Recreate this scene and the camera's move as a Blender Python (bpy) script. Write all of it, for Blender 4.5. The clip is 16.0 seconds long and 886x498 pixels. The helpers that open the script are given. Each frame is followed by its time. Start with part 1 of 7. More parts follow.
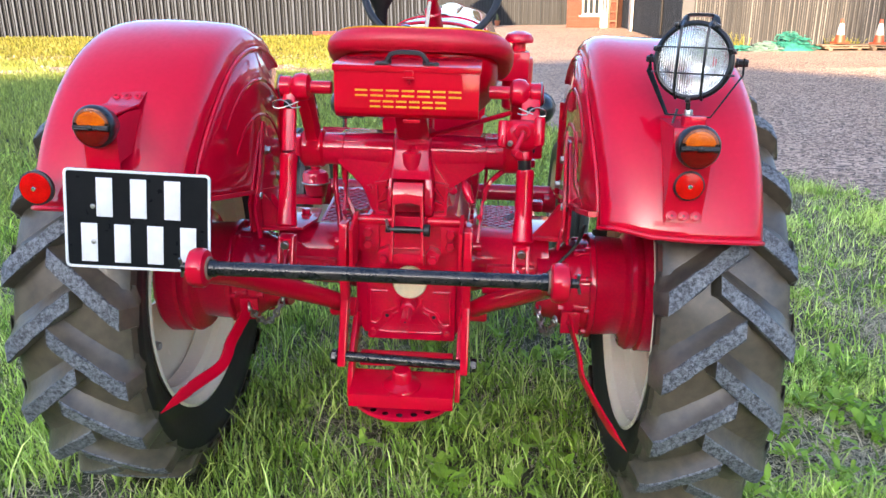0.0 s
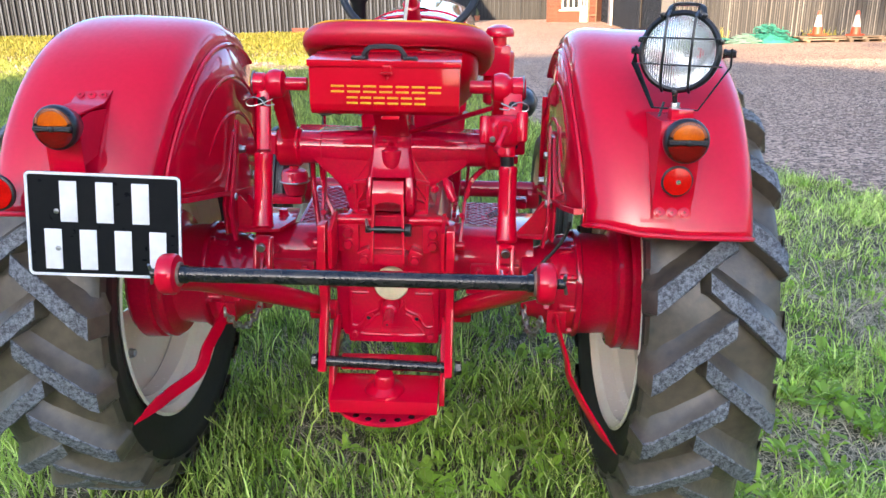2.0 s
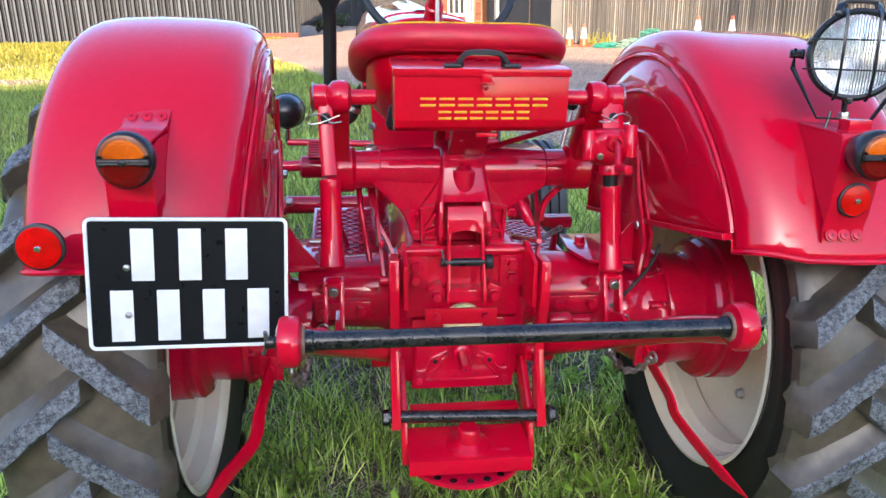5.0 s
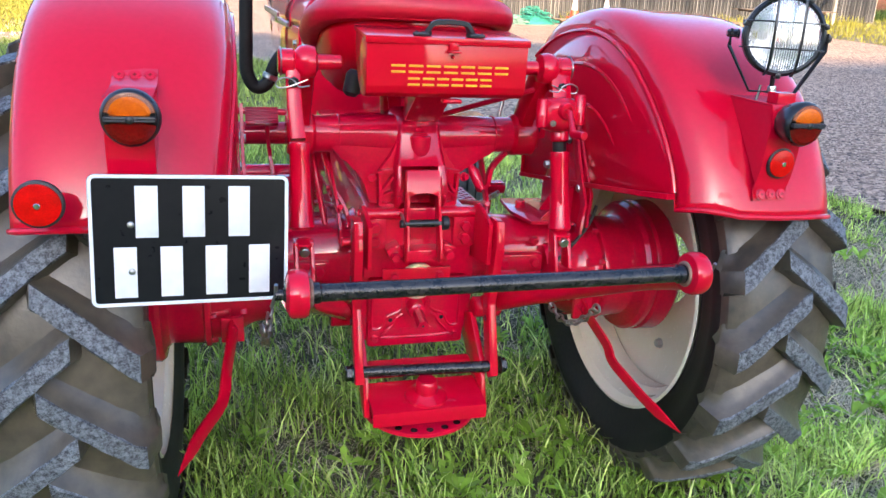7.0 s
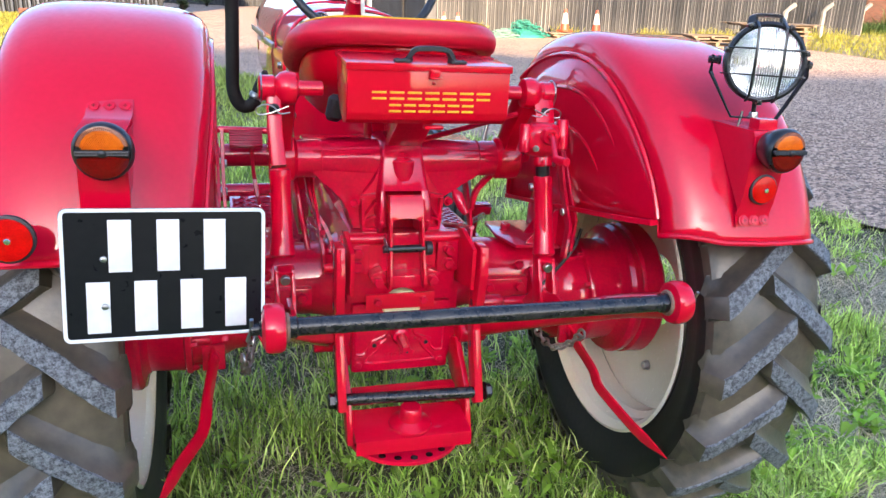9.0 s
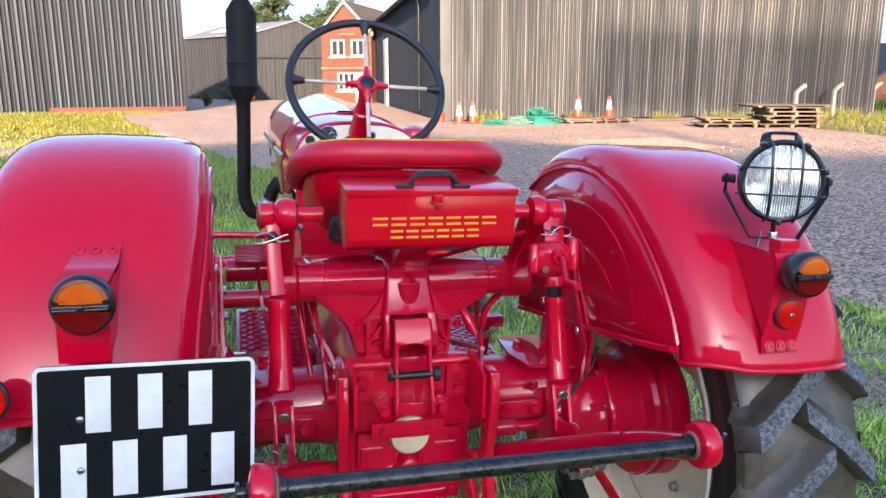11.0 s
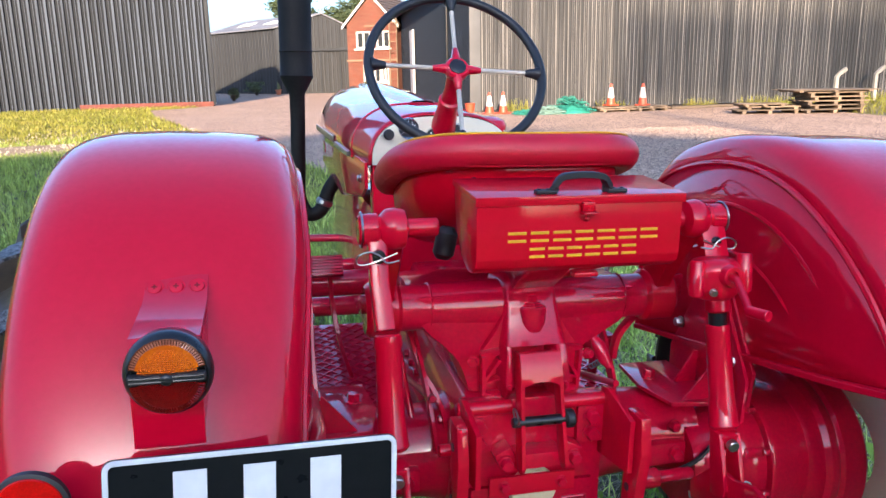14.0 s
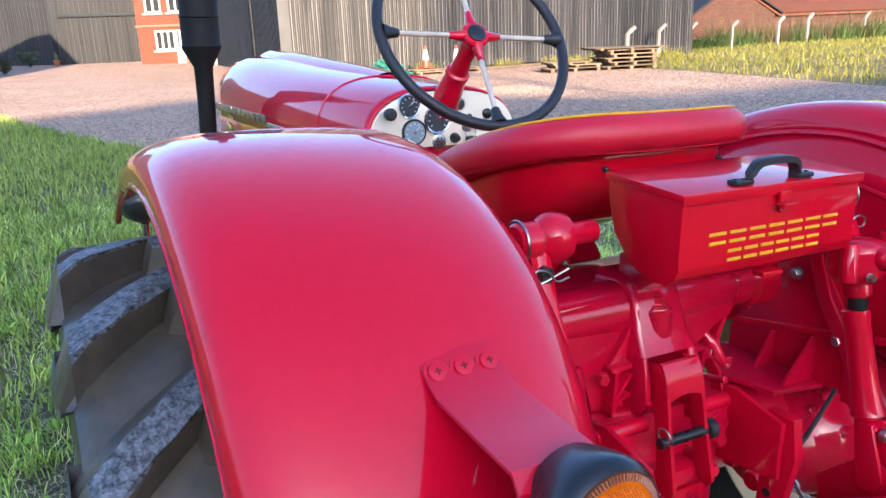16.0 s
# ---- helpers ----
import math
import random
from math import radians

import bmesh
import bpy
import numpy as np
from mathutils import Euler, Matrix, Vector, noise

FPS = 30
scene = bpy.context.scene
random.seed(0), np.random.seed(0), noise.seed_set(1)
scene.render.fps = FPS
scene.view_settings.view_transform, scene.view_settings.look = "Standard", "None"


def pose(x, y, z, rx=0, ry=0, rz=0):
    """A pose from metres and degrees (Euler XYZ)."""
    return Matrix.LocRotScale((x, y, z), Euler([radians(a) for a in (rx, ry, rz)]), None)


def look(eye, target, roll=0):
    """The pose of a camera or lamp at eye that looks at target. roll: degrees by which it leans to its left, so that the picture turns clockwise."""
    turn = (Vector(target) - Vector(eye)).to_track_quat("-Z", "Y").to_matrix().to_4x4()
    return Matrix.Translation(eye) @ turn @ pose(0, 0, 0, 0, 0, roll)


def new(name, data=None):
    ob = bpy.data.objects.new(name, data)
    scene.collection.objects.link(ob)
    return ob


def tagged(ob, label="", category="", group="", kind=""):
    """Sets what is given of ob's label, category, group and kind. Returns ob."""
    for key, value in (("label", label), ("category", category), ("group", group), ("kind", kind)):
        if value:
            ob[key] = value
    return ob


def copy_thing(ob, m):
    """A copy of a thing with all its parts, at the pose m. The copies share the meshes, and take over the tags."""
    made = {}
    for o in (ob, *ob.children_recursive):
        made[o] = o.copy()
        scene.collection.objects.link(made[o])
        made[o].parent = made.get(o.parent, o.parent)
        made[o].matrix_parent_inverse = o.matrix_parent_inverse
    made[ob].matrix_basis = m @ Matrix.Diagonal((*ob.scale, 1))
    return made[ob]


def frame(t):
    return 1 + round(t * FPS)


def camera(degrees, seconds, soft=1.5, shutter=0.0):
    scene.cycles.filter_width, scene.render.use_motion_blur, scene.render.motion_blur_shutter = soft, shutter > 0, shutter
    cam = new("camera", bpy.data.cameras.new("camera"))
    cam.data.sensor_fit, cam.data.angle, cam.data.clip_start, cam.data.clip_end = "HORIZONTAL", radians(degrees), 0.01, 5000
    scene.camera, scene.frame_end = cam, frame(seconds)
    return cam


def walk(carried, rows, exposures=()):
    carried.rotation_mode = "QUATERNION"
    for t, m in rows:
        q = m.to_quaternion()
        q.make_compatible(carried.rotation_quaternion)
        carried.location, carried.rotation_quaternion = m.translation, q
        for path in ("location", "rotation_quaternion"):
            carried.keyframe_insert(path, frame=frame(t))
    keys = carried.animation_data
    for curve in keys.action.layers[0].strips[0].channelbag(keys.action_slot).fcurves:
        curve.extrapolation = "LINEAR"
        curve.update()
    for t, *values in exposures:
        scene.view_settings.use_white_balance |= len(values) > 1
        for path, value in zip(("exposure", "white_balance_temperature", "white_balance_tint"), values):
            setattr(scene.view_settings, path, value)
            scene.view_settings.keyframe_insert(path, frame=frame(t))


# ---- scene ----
cam = camera(60.6, 16.0)
PATH = [
    (0, (0.203, 0.178, 1.222), (0.082, 2.08, 0.617), -0.5),
    (0.5, (0.197, 0.175, 1.221), (0.076, 2.078, 0.618), -0.6),
    (1, (0.21, 0.196, 1.218), (0.103, 2.099, 0.611), -0.6),
    (1.5, (0.206, 0.219, 1.216), (0.114, 2.12, 0.599), -0.8),
    (2, (0.204, 0.231, 1.215), (0.126, 2.133, 0.599), -1.0),
    (2.5, (0.201, 0.24, 1.22), (0.132, 2.144, 0.613), -1.2),
    (3, (0.151, 0.244, 1.238), (0.094, 2.153, 0.644), -1.5),
    (3.5, (0.099, 0.283, 1.229), (0.069, 2.194, 0.639), -1.7),
    (4, (-0.029, 0.442, 1.202), (-0.008, 2.35, 0.602), -1.8),
    (4.2, (-0.075, 0.499, 1.193), (-0.022, 2.405, 0.589), -1.7),
    (6.3, (-0.387, 0.448, 1.242), (0.075, 2.294, 0.628), 0.6),
    (6.5, (-0.401, 0.442, 1.225), (0.088, 2.277, 0.598), 0.9),
    (7, (-0.413, 0.436, 1.207), (0.103, 2.249, 0.537), 1.5),
    (7.5, (-0.428, 0.417, 1.178), (0.097, 2.21, 0.465), 2.0),
    (8, (-0.429, 0.42, 1.184), (0.109, 2.207, 0.464), 2.1),
    (8.5, (-0.414, 0.428, 1.194), (0.126, 2.224, 0.5), 1.8),
    (9, (-0.387, 0.452, 1.232), (0.149, 2.27, 0.592), 1.4),
    (9.5, (-0.373, 0.473, 1.254), (0.158, 2.313, 0.679), 1.1),
    (10, (-0.383, 0.472, 1.259), (0.148, 2.329, 0.741), 1.0),
    (10.2, (-0.391, 0.472, 1.264), (0.141, 2.334, 0.765), 0.9),
    (12.3, (-0.082, 0.712, 1.34), (0.278, 2.645, 0.969), -2.7),
    (12.5, (-0.05, 0.725, 1.333), (0.286, 2.662, 0.963), -2.9),
    (13, (-0.075, 0.744, 1.308), (0.213, 2.687, 0.933), -2.8),
    (13.5, (-0.203, 0.805, 1.274), (0.103, 2.74, 0.873), -2.0),
    (14, (-0.444, 0.869, 1.282), (-0.011, 2.769, 0.829), -1.2),
    (14.5, (-0.561, 0.974, 1.269), (0.001, 2.83, 0.777), -1.5),
    (15, (-0.617, 1.189, 1.269), (0.06, 3.0, 0.758), -2.1),
    (15.5, (-0.691, 1.26, 1.304), (0.091, 3.022, 0.772), -2.4),
    (16, (-0.815, 1.265, 1.305), (0.065, 2.972, 0.75), -2.2),
]
walk(cam, [(t, look(eye, target, roll)) for t, eye, target, roll in PATH],
     exposures=[(t, e, k, 14) for t, e, k in ((0, 3.08, 6600), (4.2, 3.02, 6450), (6.3, 3.07, 6320), (7.2, 3.14, 6380), (9, 3.2, 6500), (9.5, 3.0, 6420), (10.2, 2.93, 6250), (12.3, 2.52, 5920), (13.5, 2.54, 5870), (15, 2.86, 5820), (16, 2.85, 5870))])

# ---- world and light ----
SUN_EL, SUN_AZ = radians(16.5), radians(192.0)      # low evening sun behind the camera
world = bpy.data.worlds.new("evening_sky")
scene.world = world
world.use_nodes = True
wn, wl = world.node_tree.nodes, world.node_tree.links
sky = wn.new("ShaderNodeTexSky")
sky.sky_type, sky.sun_disc = "NISHITA", False
sky.sun_elevation, sky.sun_rotation = SUN_EL, SUN_AZ
sky.air_density, sky.dust_density, sky.ozone_density = 1.0, 3.0, 4.0
wl.new(sky.outputs[0], wn["Background"].inputs[0])
wn["Background"].inputs[1].default_value = 0.09
sun = new("sun", bpy.data.lights.new("sun", "SUN"))
sun.data.energy, sun.data.angle, sun.data.color = 3.5, radians(0.6), (1.0, 0.72, 0.44)
toward = Vector((math.sin(SUN_AZ) * math.cos(SUN_EL), math.cos(SUN_AZ) * math.cos(SUN_EL), math.sin(SUN_EL)))
sun.matrix_world = look(toward * 60, (0, 0, 0))

# ---- materials ----
def material(name, colour, rough=0.5, metal=0.0, **kw):
    """Principled material whose colour varies at two scales, with fine bump.
    kw: second (colour), scale, fine, mix, bump, bump_scale, coat, rough_var, transmission, ior, island (True: each piece its own tone)."""
    m = bpy.data.materials.new(name)
    m.use_nodes = True
    n, l = m.node_tree.nodes, m.node_tree.links
    b = n["Principled BSDF"]
    geo = n.new("ShaderNodeTexCoord")
    def noise_at(scale, detail=4.0):
        t = n.new("ShaderNodeTexNoise")
        t.inputs["Scale"].default_value, t.inputs["Detail"].default_value = scale, detail
        if kw.get("streak"):
            mp_ = n.new("ShaderNodeMapping")
            mp_.inputs["Scale"].default_value = (1, 1, kw["streak"])
            l.new(geo.outputs["Object"], mp_.inputs[0]); l.new(mp_.outputs[0], t.inputs["Vector"])
        else:
            l.new(geo.outputs["Object"], t.inputs["Vector"])
        return t
    second = kw.get("second", tuple(c * 0.75 for c in colour))
    big, fine = noise_at(kw.get("scale", 4.0)), noise_at(kw.get("fine", 60.0), 6.0)
    mixv = n.new("ShaderNodeMix"); mixv.data_type = "FLOAT"
    mixv.inputs[0].default_value = 0.45
    l.new(big.outputs["Fac"], mixv.inputs[2]); l.new(fine.outputs["Fac"], mixv.inputs[3])
    ramp = n.new("ShaderNodeValToRGB")
    lo = kw.get("mix", 0.35)
    ramp.color_ramp.elements[0].position, ramp.color_ramp.elements[1].position = lo, 1.0 - lo
    ramp.color_ramp.elements[0].color, ramp.color_ramp.elements[1].color = (*colour, 1), (*second, 1)
    l.new(mixv.outputs[0], ramp.inputs[0])
    col = ramp.outputs[0]
    if kw.get("island") or kw.get("objects"):
        hs = n.new("ShaderNodeHueSaturation")
        rnd = n.new("ShaderNodeNewGeometry") if kw.get("island") else n.new("ShaderNodeObjectInfo")
        mp = n.new("ShaderNodeMapRange")
        amount = kw.get("spread", 0.35)
        mp.inputs["To Min"].default_value, mp.inputs["To Max"].default_value = 1 - amount, 1 + amount
        l.new(rnd.outputs["Random Per Island" if kw.get("island") else "Random"], mp.inputs["Value"])
        l.new(mp.outputs[0], hs.inputs["Value"]); l.new(col, hs.inputs["Color"])
        col = hs.outputs[0]
    l.new(col, b.inputs["Base Color"])
    rr = n.new("ShaderNodeMapRange")
    rv = kw.get("rough_var", 0.08)
    rr.inputs["To Min"].default_value, rr.inputs["To Max"].default_value = max(rough - rv, 0.02), min(rough + rv, 1)
    l.new(fine.outputs["Fac"], rr.inputs["Value"]); l.new(rr.outputs[0], b.inputs["Roughness"])
    b.inputs["Metallic"].default_value = metal
    b.inputs["Coat Weight"].default_value = kw.get("coat", 0.0)
    b.inputs["Coat Roughness"].default_value = kw.get("coat_rough", 0.018)
    b.inputs["Coat IOR"].default_value = kw.get("coat_ior", 1.45)
    b.inputs["Specular IOR Level"].default_value = kw.get("spec", 0.06 if kw.get("coat", 0) > 0.6 else 0.5)
    b.inputs["IOR"].default_value = kw.get("ior", 1.5)
    b.inputs["Transmission Weight"].default_value = kw.get("transmission", 0.0)
    if kw.get("bump"):
        bt = noise_at(kw.get("bump_scale", 120.0), 5.0)
        bp = n.new("ShaderNodeBump")
        bp.inputs["Strength"].default_value, bp.inputs["Distance"].default_value = kw["bump"], kw.get("depth", 0.002)
        l.new(bt.outputs["Fac"], bp.inputs["Height"]); l.new(bp.outputs[0], b.inputs["Normal"])
    return m


RED = material("red_enamel", (0.62, 0.0012, 0.024), 0.4, coat=1.0, second=(0.565, 0.001, 0.02), scale=3, fine=90, bump=0.02, bump_scale=22, rough_var=0.06)
RED_CAST = material("red_paint_on_casting", (0.64, 0.002, 0.032), 0.42, coat=1.0, coat_rough=0.045, coat_ior=1.5, second=(0.48, 0.0015, 0.027), scale=9, fine=140, bump=0.22, bump_scale=70)
RED_BOX = material("red_toolbox_paint", (0.60, 0.001, 0.016), 0.42, coat=0.75, coat_rough=0.05, second=(0.54, 0.001, 0.013), spec=0.06, scale=5, bump=0.04, bump_scale=40)
VINYL = material("red_vinyl", (0.56, 0.003, 0.028), 0.42, second=(0.46, 0.005, 0.016), bump=0.2, bump_scale=350)
YELLOW = material("yellow_paint", (0.8, 0.42, 0.01), 0.4, second=(0.7, 0.33, 0.01))
RUBBER = material("dusty_tyre_rubber", (0.045, 0.040, 0.034), 0.34, second=(0.122, 0.096, 0.066), scale=4.5, fine=40, mix=0.34, spec=0.55, bump=0.35, bump_scale=90)
RUBBER_WORN = material("scuffed_lug_rubber", (0.03, 0.032, 0.036), 0.6, second=(0.185, 0.20, 0.22), scale=110, fine=340, mix=0.40, bump=0.9, bump_scale=160, depth=0.004)
RUBBER_SIDE = material("black_sidewall_rubber", (0.012, 0.012, 0.0125), 0.5, second=(0.028, 0.025, 0.022), scale=3, fine=80, mix=0.36, spec=0.22, bump=0.15, bump_scale=60)
RUBBER_FRONT = material("front_tyre_rubber", (0.022, 0.024, 0.027), 0.5, second=(0.045, 0.045, 0.046), scale=6, fine=60, bump=0.2, bump_scale=80)
RUBBER_BLACK = material("black_rubber", (0.018, 0.018, 0.02), 0.5, bump=0.1)
CREAM = material("cream_enamel", (0.86, 0.79, 0.62), 0.25, coat=0.4, second=(0.80, 0.72, 0.54), scale=6, mix=0.3)
IVORY = material("aged_ivory_plastic", (0.62, 0.53, 0.42), 0.4, second=(0.5, 0.43, 0.34), scale=8, fine=80)
BLACK = material("black_paint", (0.009, 0.0095, 0.0105), 0.3, coat=0.25, second=(0.018, 0.018, 0.02), spec=0.35)
BLACK_BAR = material("worn_black_bar", (0.009, 0.010, 0.012), 0.18, second=(0.030, 0.026, 0.024), scale=30, fine=160, mix=0.45, bump=0.3, bump_scale=200)
EXHAUST = material("matt_black_exhaust", (0.008, 0.008, 0.0085), 0.6, second=(0.016, 0.015, 0.014), scale=12, fine=120, bump=0.2, bump_scale=150, spec=0.15)
CHROME = material("chrome", (0.8, 0.8, 0.8), 0.12, 1.0, second=(0.7, 0.7, 0.7))
RUST = material("rusty_bush", (0.20, 0.08, 0.04), 0.6, 0.3, second=(0.30, 0.20, 0.15), scale=60, fine=250, bump=0.3)
STEEL = material("zinc_steel", (0.5, 0.5, 0.48), 0.35, 1.0, second=(0.32, 0.31, 0.29), scale=40)
LENS_PALE = material("pale_lens_rim", (0.45, 0.16, 0.09), 0.2, second=(0.35, 0.1, 0.05), scale=25, spec=0.4)
LENS_RIM = material("brown_lens_rim", (0.16, 0.04, 0.012), 0.2, second=(0.1, 0.025, 0.01), scale=25, spec=0.4)
AMBER = material("amber_lens", (0.72, 0.15, 0.001), 0.2, second=(0.55, 0.085, 0.001), scale=25, fine=300, bump=0.12, bump_scale=400, spec=0.5)
LENS_RED = material("red_lens", (0.22, 0.002, 0.002), 0.15, second=(0.12, 0.001, 0.001), scale=25, fine=300, bump=0.12, bump_scale=400, spec=0.5)
REFLECTOR = material("red_reflector", (0.75, 0.002, 0.002), 0.18, second=(0.45, 0.001, 0.001), scale=30, fine=500, bump=0.15, bump_scale=400, spec=0.4)
PLATE_BLACK = material("black_number_plate", (0.005, 0.006, 0.008), 0.3, second=(0.009, 0.0095, 0.011), spec=0.2)
PLATE_WHITE = material("white_plate_paint", (0.75, 0.75, 0.74), 0.4, second=(0.66, 0.66, 0.66), scale=20)
SEAL = material("cream_cap", (0.74, 0.66, 0.42), 0.35)
DIAL = material("dial_face", (0.04, 0.045, 0.052), 0.6, second=(0.06, 0.07, 0.08), spec=0.15)
DIAL_BLUE = material("pale_dial_face", (0.25, 0.33, 0.36), 0.6, spec=0.15)
REFLECT = material("lamp_reflector", (0.9, 0.9, 0.9), 0.25, 0.95, second=(0.88, 0.88, 0.88))
GLASS = material("lamp_glass", (0.95, 0.97, 0.97), 0.12, transmission=0.9, ior=1.45, second=(0.95, 0.97, 0.97))
ALU = material("aluminium_trim", (0.66, 0.66, 0.66), 0.3, 1.0)


def corrugated(name, colour, second, rough=0.4):
    m = material(name, colour, 0.6, 0.0, second=second, scale=0.8, fine=6, mix=0.38, bump=0.1, bump_scale=3, depth=0.01, streak=0.05, spec=0.12)
    return m


# CROWN colours paint light onto the ribs; the pans between stay darker
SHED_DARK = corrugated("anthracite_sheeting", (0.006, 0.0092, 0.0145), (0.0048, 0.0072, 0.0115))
CROWN_DARK = material("lit_anthracite_ribs", (0.062, 0.078, 0.105), 0.6, second=(0.030, 0.038, 0.052), scale=1.6, fine=5, mix=0.38, streak=0.05, spec=0.12)
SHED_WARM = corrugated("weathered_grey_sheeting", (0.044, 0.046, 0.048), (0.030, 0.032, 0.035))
CROWN_WARM = material("lit_grey_ribs", (0.148, 0.144, 0.14), 0.6, second=(0.033, 0.034, 0.036), scale=2.0, fine=9, mix=0.43, streak=0.03, spec=0.12)
CROWN_GREY = material("lit_mid_grey_ribs", (0.042, 0.047, 0.053), 0.6, second=(0.024, 0.027, 0.031), scale=1.0, fine=5, mix=0.4, streak=0.04, spec=0.12)
SHED_GREY = corrugated("grey_sheeting", (0.028, 0.030, 0.033), (0.021, 0.023, 0.026))
ROOF_GREY = corrugated("grey_roof_sheeting", (0.16, 0.17, 0.19), (0.12, 0.125, 0.14), 0.5)
TRIM_DARK = material("dark_metal_trim", (0.018, 0.022, 0.028), 0.6, 0.0, spec=0.15)
TRIM_LIGHT = material("pale_corner_trim", (0.085, 0.088, 0.092), 0.55, 0.0, scale=2, spec=0.2)
TILE = material("brown_roof_tiles", (0.085, 0.06, 0.043), 0.8, second=(0.055, 0.04, 0.032), scale=2, fine=20, island=True, spread=0.3)
PANTILE = material("orange_pantiles", (0.13, 0.04, 0.02), 0.8, second=(0.08, 0.028, 0.016), scale=2, fine=20, island=True, spread=0.35)
WHITE_FRAME = material("white_window_paint", (0.5, 0.5, 0.49), 0.5, spec=0.2)
PANE = material("dark_window_glass", (0.02, 0.024, 0.03), 0.06, second=(0.03, 0.035, 0.04), coat=0.5)
BUFF = material("buff_stone", (0.17, 0.115, 0.075), 0.85, second=(0.13, 0.085, 0.055), scale=5, fine=50)
PLINTH = material("dull_red_plinth", (0.13, 0.03, 0.02), 0.85, second=(0.08, 0.025, 0.018), scale=3, fine=30)
CONCRETE = material("pale_concrete", (0.3, 0.285, 0.245), 0.85, second=(0.2, 0.19, 0.165), scale=5, fine=50, bump=0.5, bump_scale=60)
WOOD = material("weathered_boards", (0.16, 0.115, 0.075), 0.8, second=(0.07, 0.055, 0.04), scale=5, fine=40, objects=True, spread=0.4, bump=0.4, bump_scale=50)
CONE_ORANGE = material("orange_plastic", (0.42, 0.05, 0.014), 0.5, second=(0.3, 0.045, 0.02), scale=8)
CONE_WHITE = material("white_reflective_sleeve", (0.5, 0.5, 0.5), 0.5, second=(0.38, 0.37, 0.36), scale=8)
NET = material("teal_netting", (0.008, 0.12, 0.085), 0.7, second=(0.02, 0.2, 0.155), scale=9, island=True, spread=0.3)
NET_PALE = material("pale_netting", (0.16, 0.25, 0.21), 0.7, second=(0.1, 0.2, 0.17), scale=9)
BARK = material("bark", (0.06, 0.045, 0.03), 0.9, bump=0.6, bump_scale=30)
POT = material("terracotta", (0.4, 0.14, 0.07), 0.8)


def leafy(name, colour, second, rough=0.55, spread=0.35, scale=1.5):
    """Leaf material: tone by blade or leaf, part of the light passing through."""
    m = material(name, colour, rough, second=second, scale=scale, fine=12, island=True, spread=spread)
    n, l = m.node_tree.nodes, m.node_tree.links
    b, out = n["Principled BSDF"], n["Material Output"]
    tr, add = n.new("ShaderNodeBsdfTranslucent"), n.new("ShaderNodeMixShader")
    add.inputs[0].default_value = 0.42
    src = b.inputs["Base Color"].links[0].from_socket
    l.new(src, tr.inputs["Color"])
    l.new(b.outputs[0], add.inputs[1]); l.new(tr.outputs[0], add.inputs[2])
    l.new(add.outputs[0], out.inputs["Surface"])
    return m


GRASS = leafy("green_grass", (0.18, 0.31, 0.042), (0.46, 0.60, 0.125), rough=0.35, spread=0.8)
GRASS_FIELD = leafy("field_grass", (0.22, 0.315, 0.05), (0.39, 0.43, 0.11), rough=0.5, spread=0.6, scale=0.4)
GRASS_DRY = leafy("dry_grass", (0.80, 0.68, 0.51), (0.58, 0.48, 0.35), spread=0.5)
GRASS_GOLD = leafy("yellowing_grass", (0.60, 0.76, 0.16), (0.80, 0.87, 0.34), rough=0.4, spread=0.5, scale=0.5)
GRASS_FAR = leafy("far_grass", (0.16, 0.185, 0.02), (0.28, 0.255, 0.045), rough=0.5, spread=0.4, scale=0.5)
WEED = leafy("broad_weed_leaves", (0.25, 0.43, 0.04), (0.38, 0.56, 0.08), rough=0.4, spread=0.4)
STALK = leafy("dead_stalk", (0.15, 0.11, 0.055), (0.1, 0.075, 0.035), spread=0.4)
WEED_FAR = leafy("far_weeds", (0.045, 0.09, 0.018), (0.07, 0.12, 0.025), spread=0.4)
TREE_LEAF = leafy("tree_leaves", (0.06, 0.085, 0.035), (0.095, 0.12, 0.055), spread=0.4)


def ground_material():
    """Soil and thatch under the grass, straw strips and green from coarse and fine noise."""
    m = material("soil_and_thatch", (0.034, 0.036, 0.014), 0.95, second=(0.17, 0.145, 0.085), scale=0.8, fine=45, mix=0.36, bump=1.0, bump_scale=60, depth=0.02)
    return m


